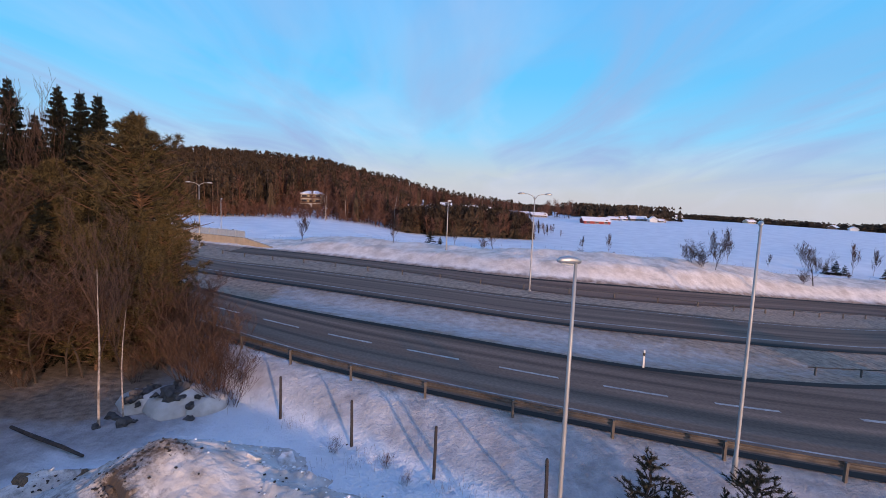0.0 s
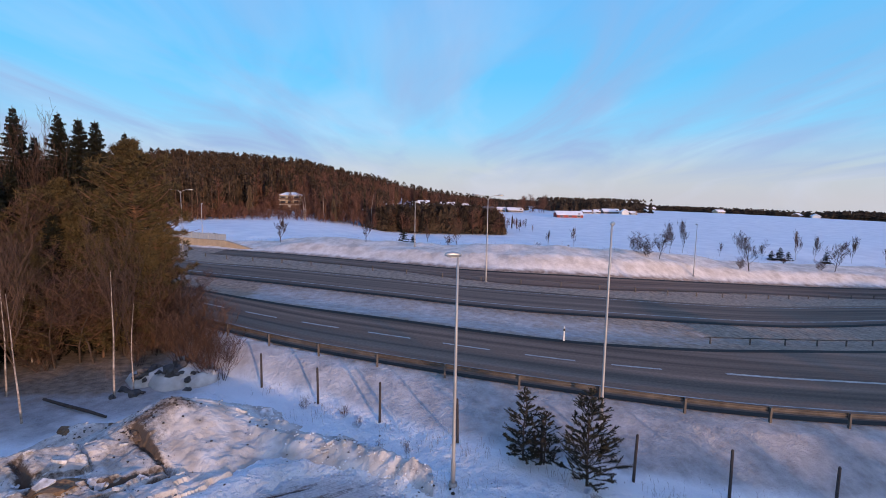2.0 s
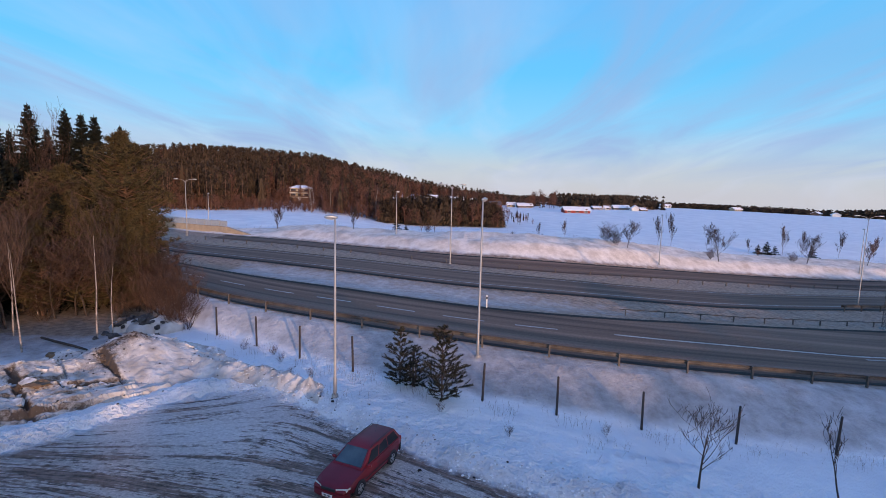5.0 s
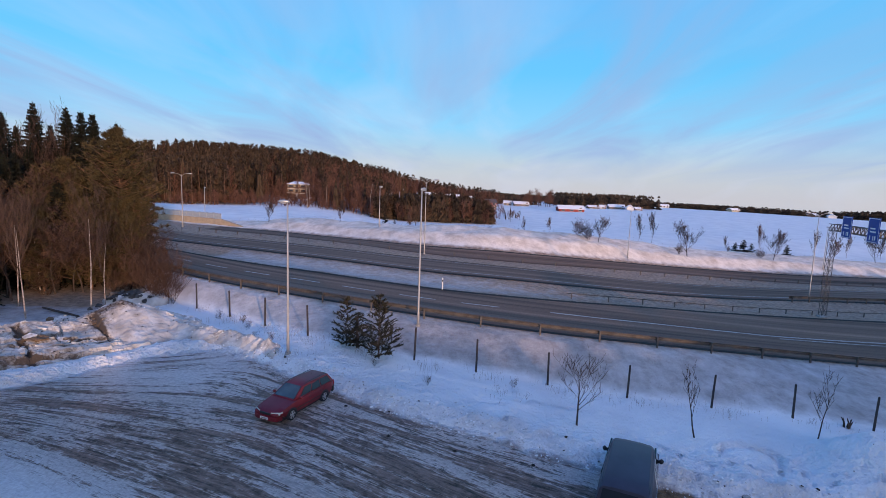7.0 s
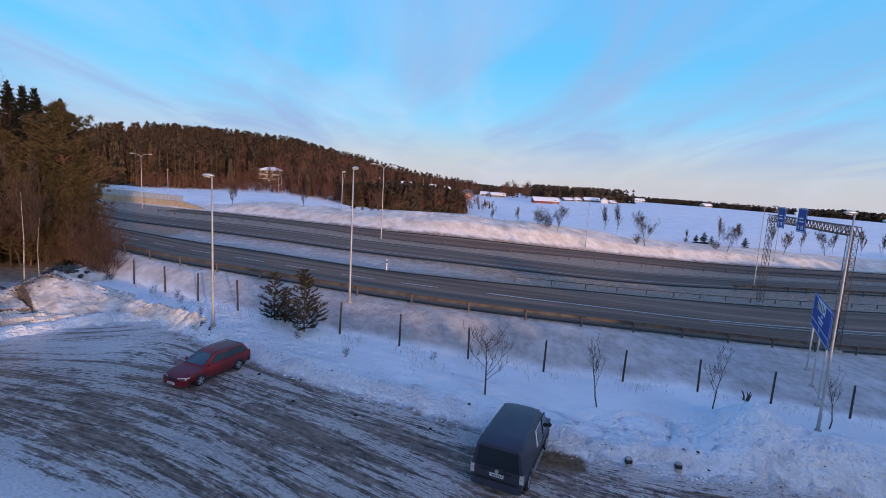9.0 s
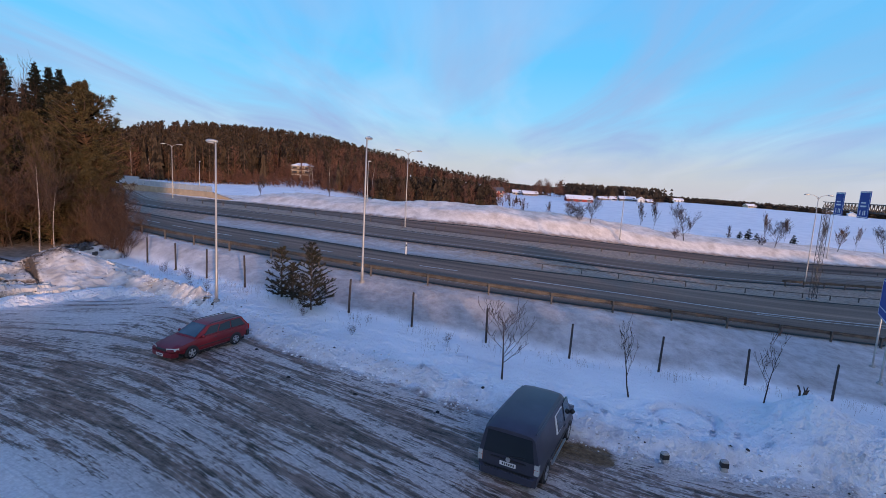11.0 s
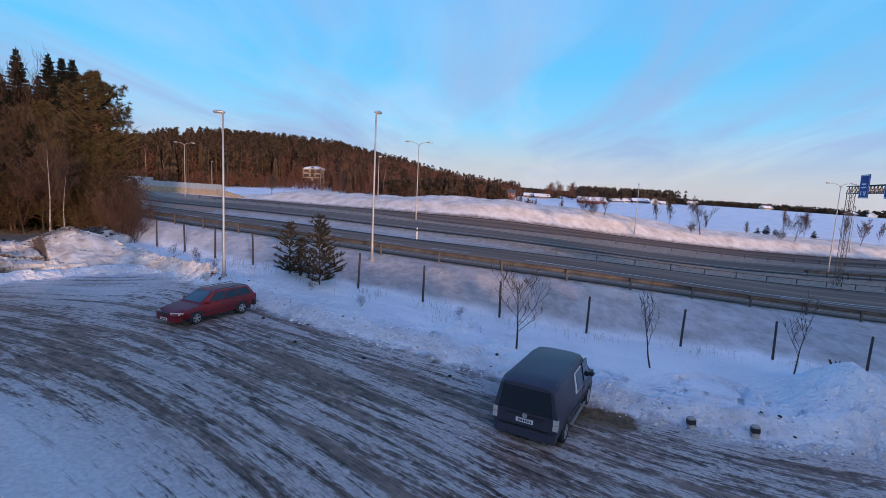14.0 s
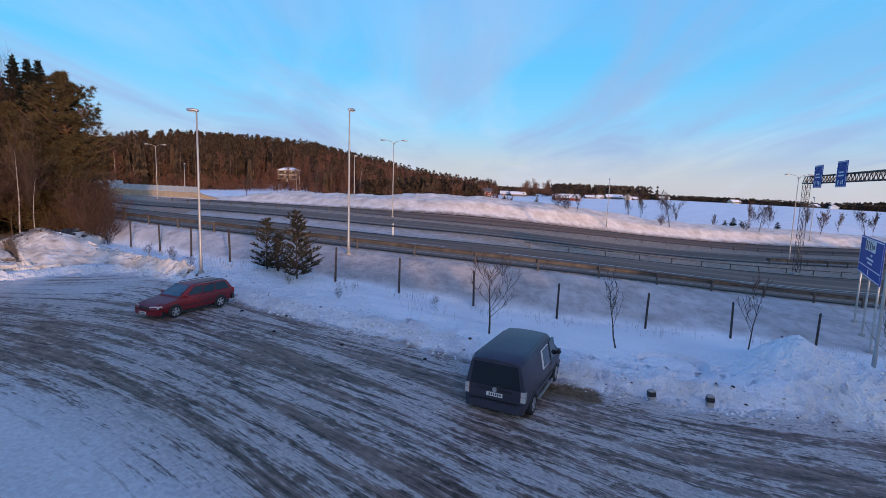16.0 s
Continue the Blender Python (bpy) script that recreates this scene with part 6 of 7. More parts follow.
def estate_car(x, y, yaw):
    root = empty("estate_car", pose(x, y, float(lot_level(x, y)), 0, 0, yaw) @ Matrix.Scale(0.85, 4), "dark red estate car parked on the icy lot", "car")
    low = [(2.34, .30, .66, .52, .60), (2.30, .62, .76, .50, .64), (2.10, .78, .84, .46, .72), (1.75, .82, .865, .30, .79), (1.25, .85, .88, .28, .87), (0.95, .86, .885, .28, .92), (0.0, .865, .89, .28, .93), (-1.2, .865, .89, .28, .945), (-1.9, .84, .87, .30, .95), (-2.25, .76, .80, .42, .95), (-2.36, .60, .68, .48, .80)]
    rings = []
    for X, ws, wm, zs, zt in low:
        zm = zs + (zt - zs) * 0.55
        rings.append(ring(X, [(ws * 0.9, zs), (ws, zs + 0.05), (wm, zm), (wm * 0.985, zm + (zt - zm) * 0.55), (wm * 0.93, zt), (wm * 0.5, zt + 0.018)]))
    shell("body", loft(rings), RED_PAINT, root, 40)
    part("underbody", boxes((-2.0, -0.75, 0.17, 2.0, 0.75, 0.42)), PLASTIC, root)
    # cabin
    foot = {"f": (1.02, .80), "r": (-2.24, .79)}
    zf, zr_ = 0.925, 1.40
    fl, fr = (1.04, 0.76, zf), (1.04, -0.76, zf)
    rl, rr = (-2.27, 0.76, zf), (-2.27, -0.76, zf)
    tl, tr = (0.18, 0.58, zr_), (0.18, -0.58, zr_)
    ql, qr = (-1.98, 0.57, zr_ - 0.01), (-1.98, -0.57, zr_ - 0.01)
    cab = [ring(1.06, [(0.74, zf - 0.03), (0.72, zf), (0.3, zf + 0.01)]), ring(0.62, [(0.785, zf - 0.03), (0.70, 1.16), (0.3, 1.18)]), ring(0.18, [(0.795, zf - 0.03), (0.59, zr_), (0.3, zr_ + 0.025)]),
           ring(-0.6, [(0.80, zf - 0.03), (0.60, zr_ + 0.02), (0.3, zr_ + 0.05)]), ring(-1.4, [(0.80, zf - 0.03), (0.595, zr_ + 0.01), (0.3, zr_ + 0.04)]), ring(-1.98, [(0.78, zf - 0.03), (0.575, zr_ - 0.02), (0.3, zr_ + 0.005)]), ring(-2.28, [(0.74, zf - 0.03), (0.72, zf + 0.02), (0.3, zf + 0.03)])]
    shell("cabin", loft(cab), RED_PAINT, root, 30)
    part("windscreen", patch(fr, fl, tl, tr, 0.034, 0.05, 0.95, 0.08, 0.95), SCREEN, root)
    part("rear_window", patch(rl, rr, qr, ql, 0.03, 0.07, 0.93, 0.16, 0.86), TINTED, root)
    for sg, nm in ((1, "l"), (-1, "r")):
        a, b = (0.98, sg * 0.795, zf), (-2.22, sg * 0.785, zf)
        c, d = (-1.92, sg * 0.58, zr_), (0.20, sg * 0.592, zr_)
        for u0, u1 in ((0.10, 0.36), (0.385, 0.64), (0.665, 0.95)):
            q = patch(a, b, c, d, 0.014 if sg > 0 else -0.014, u0, u1, 0.10, 0.86)
            part("side_window", q, TINTED, root)
        part("side_trim", boxes((-0.95, sg * 0.888 - 0.008, 0.50, 0.92, sg * 0.888 + 0.008, 0.545)), PLASTIC, root)
        for hx in (-0.05, -1.05):
            part("door_handle", boxes((hx - 0.09, sg * 0.872 - 0.02, 0.775, hx + 0.09, sg * 0.872 + 0.02, 0.805)), PLASTIC, root)
        m = Soup()
        m.sweep([(0.72, sg * 0.80, 0.98), (0.70, sg * 0.90, 1.0), (0.68, sg * 1.0, 1.01)], [0.05, 0.085, 0.06], 8)
        part("wing_mirror", m, RED_PAINT, root, smooth=True)
        rl_ = Soup()
        rl_.sweep([(0.05, sg * 0.55, 1.42), (-0.1, sg * 0.55, 1.475), (-1.75, sg * 0.54, 1.475), (-1.9, sg * 0.54, 1.41)], [0.018] * 4, 6)
        part("roof_rail", rl_, PLASTIC, root)
        h = Soup()
        h.add([(2.325, sg * 0.36, 0.58), (2.325, sg * 0.36, 0.70), (2.20, sg * 0.76, 0.60), (2.16, sg * 0.76, 0.735), (2.34, sg * 0.36, 0.585), (2.32, sg * 0.36, 0.71), (2.225, sg * 0.80, 0.60), (2.175, sg * 0.80, 0.735), (2.0, sg * 0.845, 0.64), (2.0, sg * 0.845, 0.73)],
              [(4, 6, 7, 5), (6, 8, 9, 7), (5, 7, 3, 1), (0, 1, 5, 4), (0, 4, 6, 2)])
        part("headlamp", h, LAMP_WHITE, root)
        part("tail_lamp", boxes((-2.345, min(sg * 0.66, sg * 0.78), 0.64, -2.22, max(sg * 0.66, sg * 0.78), 0.93)), LAMP_RED, root)
        for wx in (1.33, -1.33):
            part("wheel_arch", arch(wx, sg * 0.885, 0.385, sg, 0.31), PLASTIC, root)
            wheel(root, wx, sg * 0.80, 0.315, 0.20, sg)
    part("grille", boxes((2.33, -0.34, 0.56, 2.365, 0.34, 0.68)), PLASTIC, root)
    b = loft([ring(2.05, [(0.86, 0.30), (0.87, 0.52), (0.4, 0.53)]), ring(2.32, [(0.72, 0.28), (0.73, 0.53), (0.4, 0.54)]), ring(2.42, [(0.45, 0.30), (0.46, 0.51), (0.2, 0.52)])])
    shell("front_bumper", b, RED_PAINT, root, 40)
    b = loft([ring(-2.10, [(0.86, 0.32), (0.87, 0.60), (0.4, 0.61)]), ring(-2.36, [(0.76, 0.30), (0.77, 0.61), (0.4, 0.62)]), ring(-2.44, [(0.55, 0.32), (0.56, 0.58), (0.2, 0.59)])])
    shell("rear_bumper", b, PLASTIC, root, 40)
    plate(root, 2.43, 0.50, 0.40, 1)
    a = Soup()
    a.tube((-1.2, 0, 1.42), (-1.45, 0, 1.85), 0.006, 0.004, 5)
    part("aerial", a, PLASTIC, root)
    return root


def van(x, y, yaw):
    root = empty("van", pose(x, y, float(lot_level(x, y)) + 0.02, 0, 0, yaw), "dark grey van parked at the edge of the icy lot", "van")
    root.matrix_basis = root.matrix_basis @ Matrix.Scale(1.06, 4)
    st = [(2.42, .62, .74, .40, .86, .80), (2.36, .78, .86, .34, 1.0, .84), (2.10, .86, .93, .28, 1.10, .90), (1.72, .88, .945, .28, 1.22, .84), (1.05, .89, .95, .28, 1.88, .70), (0.75, .89, .95, .28, 1.945, .715), (-0.5, .89, .95, .28, 1.965, .735), (-1.8, .89, .95, .28, 1.95, .74), (-2.30, .88, .94, .30, 1.90, .735), (-2.42, .86, .925, .34, 1.84, .71)]
    rings = []
    for X, ws, wm, zs, zt, wt in st:
        zm = min(1.02, zs + (zt - zs) * 0.6)
        rings.append(ring(X, [(ws * 0.92, zs), (ws, zs + 0.06), (wm, zm * 0.62), (wm, zm), (wt + 0.06, zt - 0.13 if zt > 1.3 else zt - 0.03), (wt * 0.93, zt - 0.03), (wt * 0.45, zt + 0.005)]))
    shell("body", loft(rings), GREY_PAINT, root, 34)
    part("underbody", boxes((-2.1, -0.8, 0.18, 2.1, 0.8, 0.42)), PLASTIC, root)
    # tail
    tl, tr = (-2.425, 0.86, 1.02), (-2.425, -0.86, 1.02)
    ul, ur = (-2.425, 0.735, 1.78), (-2.425, -0.735, 1.78)
    part("rear_window", patch(tl, tr, ur, ul, 0.012, 0.045, 0.955, 0.02, 0.93), TINTED, root)
    part("tailgate_seam", boxes((-2.432, -0.80, 0.62, -2.424, 0.80, 0.635)), PLASTIC, root)
    part("tailgate_grip", boxes((-2.445, -0.55, 0.905, -2.424, 0.55, 0.945)), PLASTIC, root)
    e = Soup()
    e.tube((-2.424, 0, 0.94), (-2.45, 0, 0.94), 0.075, 0.07, 16)
    part("emblem", e, ALLOY, root, "plain round chrome emblem")
    for sg in (-1, 1):
        lamp = part("tail_lamp", boxes((-2.44, min(sg * 0.80, sg * 0.935), 0.72, -2.28, max(sg * 0.80, sg * 0.935), 1.01)), LAMP_RED, root)
        part("lens", boxes((-2.447, min(sg * 0.805, sg * 0.942), 0.71, -2.30, max(sg * 0.805, sg * 0.942), 0.87)), LAMP_WHITE, lamp, "clear lens")
        part("lens", boxes((-2.447, min(sg * 0.805, sg * 0.942), 0.885, -2.30, max(sg * 0.805, sg * 0.942), 1.02)), LAMP_WHITE, lamp, "clear lens")
    b = loft([ring(-2.20, [(0.90, 0.34), (0.945, 0.60), (0.4, 0.61)]), ring(-2.44, [(0.88, 0.32), (0.91, 0.60), (0.4, 0.61)]), ring(-2.53, [(0.78, 0.36), (0.80, 0.57), (0.4, 0.58)])])
    shell("rear_bumper", b, GREY_PAINT, root, 40)
    plate(root, -2.434, 0.50, 0.79, -1)
    part("bumper_step", boxes((-2.50, -0.72, 0.585, -2.36, 0.72, 0.615)), PLASTIC, root)
    wp = Soup()
    wp.sweep([(-2.445, 0.0, 1.04), (-2.45, -0.25, 1.10), (-2.45, -0.52, 1.13)], [0.018, 0.012, 0.010], 6)
    part("rear_wiper", wp, PLASTIC, root)
    for sg in (-1, 1):
        part("roof_gutter", boxes((-2.25, sg * 0.745 - 0.012, 1.85, 0.55, sg * 0.745 + 0.012, 1.875)), GREY_PAINT, root)
        part("side_moulding", boxes((-1.05, sg * 0.952 - 0.01, 0.60, 1.05, sg * 0.952 + 0.01, 0.66)), PLASTIC, root)
    # front
    wl, wr, vl, vr = (1.70, 0.80, 1.20), (1.70, -0.80, 1.20), (1.07, 0.66, 1.86), (1.07, -0.66, 1.86)
    part("windscreen", patch(wr, wl, vl, vr, 0.012, 0.04, 0.96, 0.06, 0.94), TINTED, root)
    part("grille", boxes((2.41, -0.45, 0.66, 2.44, 0.45, 0.80)), PLASTIC, root)
    for sg in (-1, 1):
        part("headlamp", boxes((2.18, min(sg * 0.56, sg * 0.86), 0.70, 2.41, max(sg * 0.56, sg * 0.86), 0.90)), LAMP_WHITE, root)
        a, b_ = (1.52, sg * 0.95, 1.05), (-2.2, sg * 0.95, 1.05)
        c, d = (-2.2, sg * 0.80, 1.82), (1.52, sg * 0.78, 1.82)
        lift = 0.02 if sg > 0 else -0.02
        part("door_window", patch(a, b_, c, d, lift, 0.06, 0.235, 0.05, 0.84), TINTED, root)
        f = part("side_window", patch(a, b_, c, d, lift, 0.292, 0.528, 0.04, 0.82), TRIM if sg < 0 else TINTED, root, "side window in a pale frame")
        if sg < 0:
            part("pane", patch(a, b_, c, d, lift * 1.6, 0.302, 0.492, 0.08, 0.78), TINTED, f)
        part("door_seam", boxes((0.48, sg * 0.953 - 0.004, 0.42, 0.50, sg * 0.953 + 0.004, 1.05)), PLASTIC, root)
        part("sill_bar", boxes((-0.85, sg * 0.96 - 0.03, 0.26, 0.95, sg * 0.96 + 0.03, 0.33)), ALLOY, root)
        part("door_handle", boxes((0.56, sg * 0.955 - 0.02, 0.93, 0.74, sg * 0.955 + 0.02, 0.965)), PLASTIC, root)
        m = Soup()
        m.sweep([(1.42, sg * 0.90, 1.10), (1.40, sg * 0.98, 1.13), (1.38, sg * 1.06, 1.17), (1.37, sg * 1.12, 1.16)], [0.03, 0.07, 0.10, 0.04], 8)
        part("wing_mirror", m, PLASTIC, root, smooth=True)
        for wx in (1.50, -1.50):
            part("wheel_arch", arch(wx, sg * 0.948, 0.41, sg, 0.33), PLASTIC, root)
            wheel(root, wx, sg * 0.86, 0.335, 0.215, sg, 5)
    b = loft([ring(2.15, [(0.92, 0.30), (0.95, 0.60), (0.4, 0.61)]), ring(2.42, [(0.80, 0.28), (0.82, 0.62), (0.4, 0.63)]), ring(2.52, [(0.55, 0.30), (0.56, 0.60), (0.3, 0.61)])])
    shell("front_bumper", b, GREY_PAINT, root, 40)
    return root


estate_car(11.97, 9.90, math.degrees(math.atan2(-0.92, -0.39)))
van(26.29, 6.02, math.degrees(math.atan2(0.917, 0.40)))


# ---- signs ----
BLUE = material("sign_blue", (0.005, 0.05, 0.30), 0.65, vary=0.12, scale=2)
WHITE_SIGN = material("sign_white", (0.78, 0.78, 0.78), 0.5, vary=0.05, scale=5)


def sign_board(parent, name, w, h, m, bars, back=True):
    """A blue board in local x (width) and z (height), facing -y, with its lettering as plain bars."""
    b = part(name, boxes((-w / 2, -0.03, 0, w / 2, 0.03, h)), BLUE, parent, "blue sign board", at=m, bevel=0.02)
    part("sign_border", boxes((-w / 2 + 0.05, -0.036, 0.05, w / 2 - 0.05, -0.034, 0.11), (-w / 2 + 0.05, -0.036, h - 0.11, w / 2 - 0.05, -0.034, h - 0.05), (-w / 2 + 0.05, -0.036, 0.11, -w / 2 + 0.11, -0.034, h - 0.11), (w / 2 - 0.11, -0.036, 0.11, w / 2 - 0.05, -0.034, h - 0.11)), WHITE_SIGN, b)
    part("lettering", boxes(*[(x0, -0.042, z0, x1, -0.038, z1) for x0, z0, x1, z1 in bars]), WHITE_SIGN, b)
    return b


def lot_sign():
    """The big blue sign on three posts behind the fence."""
    ax, ay, bx, by = 49.0, 20.2, 45.4, 14.2
    L, yaw = math.hypot(bx - ax, by - ay), math.degrees(math.atan2(by - ay, bx - ax))
    z = 1.25
    root = empty("road_sign", pose((ax + bx) / 2, (ay + by) / 2, z, 0, 0, yaw), "large blue road sign with white panel on three steel posts", "road sign")
    bars = [(-0.5, 0.80, 0.9, 0.90), (-0.9, 1.0, 1.2, 1.12), (0.2, 1.25, 0.75, 1.36)]
    sign_board(root, "board", L, 2.25, pose(0, 0, 1.05), bars + [(-L / 2 + 0.1, 0.55, L / 2 - 0.1, 0.60), (-0.1, 0.18, 0.15, 0.46)])
    p = part("white_panel", boxes((-1.6, -0.05, 2.55, 1.5, -0.044, 3.18)), WHITE_SIGN, root)
    for x0, x1, z0, z1 in ((-1.35, -1.05, 2.62, 3.1), (-0.75, -0.5, 2.62, 3.1), (-0.2, 0.1, 2.62, 3.1), (0.4, 0.62, 2.62, 3.1), (0.8, 1.2, 2.75, 2.95)):
        part("panel_bar", boxes((x0, -0.057, z0, x1, -0.054, z1)), PLASTIC, p)
    for u in (-0.42, 0.0, 0.40):
        wx = (ax + bx) / 2 + u * (bx - ax)
        wy = (ay + by) / 2 + u * (by - ay)
        g = float(ground_height(wx, wy))
        s = Soup()
        s.tube((u * L, 0.09, g - 0.4 - z), (u * L, 0.09, 3.2), 0.055, 0.055, 8)
        post = part("post", s, GALV, root)
        c = Soup()
        c.tube((u * L, 0.09, g - 0.2 - z), (u * L, 0.09, g + 0.12 - z), 0.16, 0.14, 10)
        part("footing", c, CONCRETE, post)


def lattice(s, a, b, w, n, r=0.03):
    """A square lattice mast or girder from a to b, w wide, with n bays."""
    a, b = Vector(a), Vector(b)
    d = (b - a).normalized()
    u = Vector((0, 0, 1)) if abs(d.z) < 0.5 else Vector((1, 0, 0))
    v = d.cross(u).normalized()
    u = v.cross(d).normalized()
    cs = [(u + v) * w / 2, (u - v) * w / 2, (-u - v) * w / 2, (-u + v) * w / 2]
    for c in cs:
        s.tube(a + c, b + c, r * 1.5, r * 1.5, 5)
    for k in range(n):
        p, q = a.lerp(b, k / n), a.lerp(b, (k + 1) / n)
        for i in range(4):
            c, e = cs[i], cs[(i + 1) % 4]
            s.tube(p + c, q + e, r, r, 4, False)
            s.tube(q + c, q + e, r, r, 4, False)


def gantry():
    """The steel lattice gantry across the near carriageway with two blue signs."""
    fx, fy, nx, ny = 61.0, 43.5, 55.0, 25.0
    zf, zn = float(land(fx, fy)), float(land(nx, ny))
    top = 8.6
    root = empty("sign_gantry", pose(fx, fy, 0), "steel lattice sign gantry spanning the near carriageway", "gantry")
    for nm, x, y, z in (("far_mast", 0, 0, zf), ("near_mast", nx - fx, ny - fy, zn)):
        s = Soup()
        lattice(s, (x, y, z - 0.2), (x, y, top), 0.5, 14, 0.018)
        part("mast", s, GANTRY_STEEL, root)
        part("mast_footing", boxes((x - 0.4, y - 0.4, z - 0.5, x + 0.4, y + 0.4, z + 0.2)), CONCRETE, root)
    s = Soup()
    lattice(s, (0.05, 0.2, top), (nx - fx - 0.05, ny - fy - 0.2, top), 0.7, 26, 0.03)
    part("girder", s, GANTRY_STEEL, root)
    yaw = math.degrees(math.atan2(ny - fy, nx - fx))
    for t, w, h, z in ((0.23, 2.2, 2.2, 7.75), (0.52, 2.2, 2.3, 7.75)):
        sign_board(root, "board", w, h, pose((nx - fx) * t - 0.50, (ny - fy) * t, z, 0, 0, yaw), [(-0.6, 0.25, -0.4, 0.65), (0.05, 0.25, 0.2, 0.65), (0.35, 0.25, 0.6, 0.65), (-0.6, 0.95, 0.6, 1.08), (-0.6, 1.25, 0.4, 1.38)])


lot_sign()
gantry()


# ---- the ploughed snow heap and other things on the lot's edge ----
def crest(x, y, pts, left, right):
    """A roof-like ridge along points (x, y, height), falling with one slope to each side."""
    out = np.full(np.shape(x), -9.0)
    for (ax, ay, ah), (bx, by, bh) in zip(pts, pts[1:]):
        dx, dy = bx - ax, by - ay
        L2 = dx * dx + dy * dy
        t = np.clip(((x - ax) * dx + (y - ay) * dy) / L2, 0, 1)
        px, py = x - ax - t * dx, y - ay - t * dy
        side = dx * py - dy * px
        out = np.maximum(out, ah + (bh - ah) * t - np.hypot(px, py) * np.where(side > 0, left, right))
    return out


# the great slab with its sharp crest, the long ridge behind, the broken slab before it and the cut face
CREST_A = [(1.6, 20.0, 0.6), (-0.8, 19.5, 1.1), (-2.7, 19.1, 2.2), (-3.8, 18.0, 1.45), (-2.4, 17.0, 0.95), (-1.0, 16.1, 0.35)]
CREST_B = [(-0.7, 20.0, 0.95), (0.7, 18.9, 0.75), (4.7, 18.1, 0.55), (7.9, 16.6, 0.4), (9.5, 15.0, 0.2)]
CREST_C = [(-3.4, 17.4, 1.15), (-4.7, 16.9, 1.3), (-5.9, 15.7, 1.35), (-7.1, 15.2, 1.4), (-10.0, 14.6, 1.4), (-15.0, 13.5, 1.4)]
CREST_D = [(-7.9, 18.0, 0.5), (-6.6, 18.8, 1.05), (-5.4, 19.6, 0.6)]
SLAB = [(-1.5, 16.2, 0.6), (-3.0, 15.0, 0.95), (-4.4, 13.9, 1.15), (-7.0, 12.6, 1.3)]
CUT = [(-0.9, 14.5, 0.45), (-2.0, 13.6, 0.70), (-2.9, 12.5, 0.72), (-4.0, 11.4, 0.85), (-6.0, 9.6, 0.8)]
CRACKS = [[(-3.5, 17.7), (-2.5, 16.8), (-1.1, 15.9), (-1.6, 15.3)], [(-4.9, 13.8), (-3.6, 12.9), (-2.6, 12.1)], [(-1.7, 15.9), (-3.0, 14.5), (-3.7, 14.6)], [(-6.4, 15.2), (-5.2, 14.3), (-4.4, 14.2)]]


def chunks(x, y, size, seed):
    """Broken pieces: each cell of an uneven mosaic has its own level and tilt, with a gap along its rim."""
    gx, gy = np.floor(x / size), np.floor(y / size)
    best, second, level = np.full(np.shape(x), 9.0), np.full(np.shape(x), 9.0), np.zeros(np.shape(x))

    def rnd(a, b, k):
        v = np.sin(a * 127.1 + b * 311.7 + (seed + k) * 74.7) * 43758.5453
        return v - np.floor(v)
    for i in (-1, 0, 1):
        for j in (-1, 0, 1):
            cx, cy = gx + i, gy + j
            dx, dy = x / size - cx - rnd(cx, cy, 0), y / size - cy - rnd(cx, cy, 1)
            d = np.hypot(dx, dy)
            lv = rnd(cx, cy, 2) - 0.5 + (rnd(cx, cy, 3) - 0.5) * dx * 1.2 + (rnd(cx, cy, 4) - 0.5) * dy * 1.2
            near = d < best
            second = np.where(near, best, np.minimum(second, d))
            level = np.where(near, lv, level)
            best = np.where(near, d, best)
    return level - 0.35 * np.clip(1 - (second - best) / 0.16, 0, 1)


def near_lines(x, y, lines, width):
    """One along the lines, falling off with distance from them."""
    return np.maximum.reduce([np.exp(-(np.minimum(0, crest(x, y, [(a, b_, 0.0) for a, b_ in ln], 1, 1)) / width) ** 2) for ln in lines])


def heap(x, y):
    """Height of the ploughed heap of dirty snow above the lot."""
    x, y = np.asarray(x, float), np.asarray(y, float)
    wx, wy = x + 0.45 * fbm(x * 0.8, y * 0.8, 3, 51), y + 0.45 * fbm(x * 0.8, y * 0.8, 3, 53)
    big = np.maximum.reduce([crest(wx, wy, CREST_A, 0.46, 1.1), crest(wx, wy, CREST_C, 0.40, 0.9), crest(wx, wy, CREST_D, 0.75, 0.75)])
    cut = np.maximum(crest(wx, wy, CUT, 2.4, 0.12), crest(wx, wy, SLAB, 0.40, 0.55))
    layered = 0.35 * cut + 0.65 * np.round(cut * 4.0 + 0.5 * fbm(x * 0.6, y * 0.6, 2, 57)) / 4.0
    h = np.maximum.reduce([big, crest(wx, wy, CREST_B, 0.5, 0.55), np.where(cut > 0.05, layered, cut)])
    body = np.clip(h * 1.6 + 0.35, 0, 1)
    px, py = 0.82 * x + 0.57 * y + 0.6 * fbm(x, y, 2, 71), 0.82 * y - 0.57 * x + 0.6 * fbm(x, y, 2, 73)
    left = step(x, -1.5, -3.5) * (1 - 0.75 * step(y, 16.8, 18.2))
    crumb = 0.30 * fbm(x * 0.9, y * 0.9, 4, 21) + 0.26 * np.abs(fbm(px * 1.6, py * 1.6, 3, 23)) + 0.55 * np.abs(fbm(px * 2.3, py * 2.3, 2, 25)) * step(x, -0.5, 2.0)
    crumb = crumb + left * (0.20 * chunks(px, py, 1.9, 81) + 0.09 * chunks(px + 5, py, 0.7, 83))
    return h * 0.92 - 0.10 + crumb * body - 0.30 * near_lines(wx, wy, CRACKS, 0.13) * body


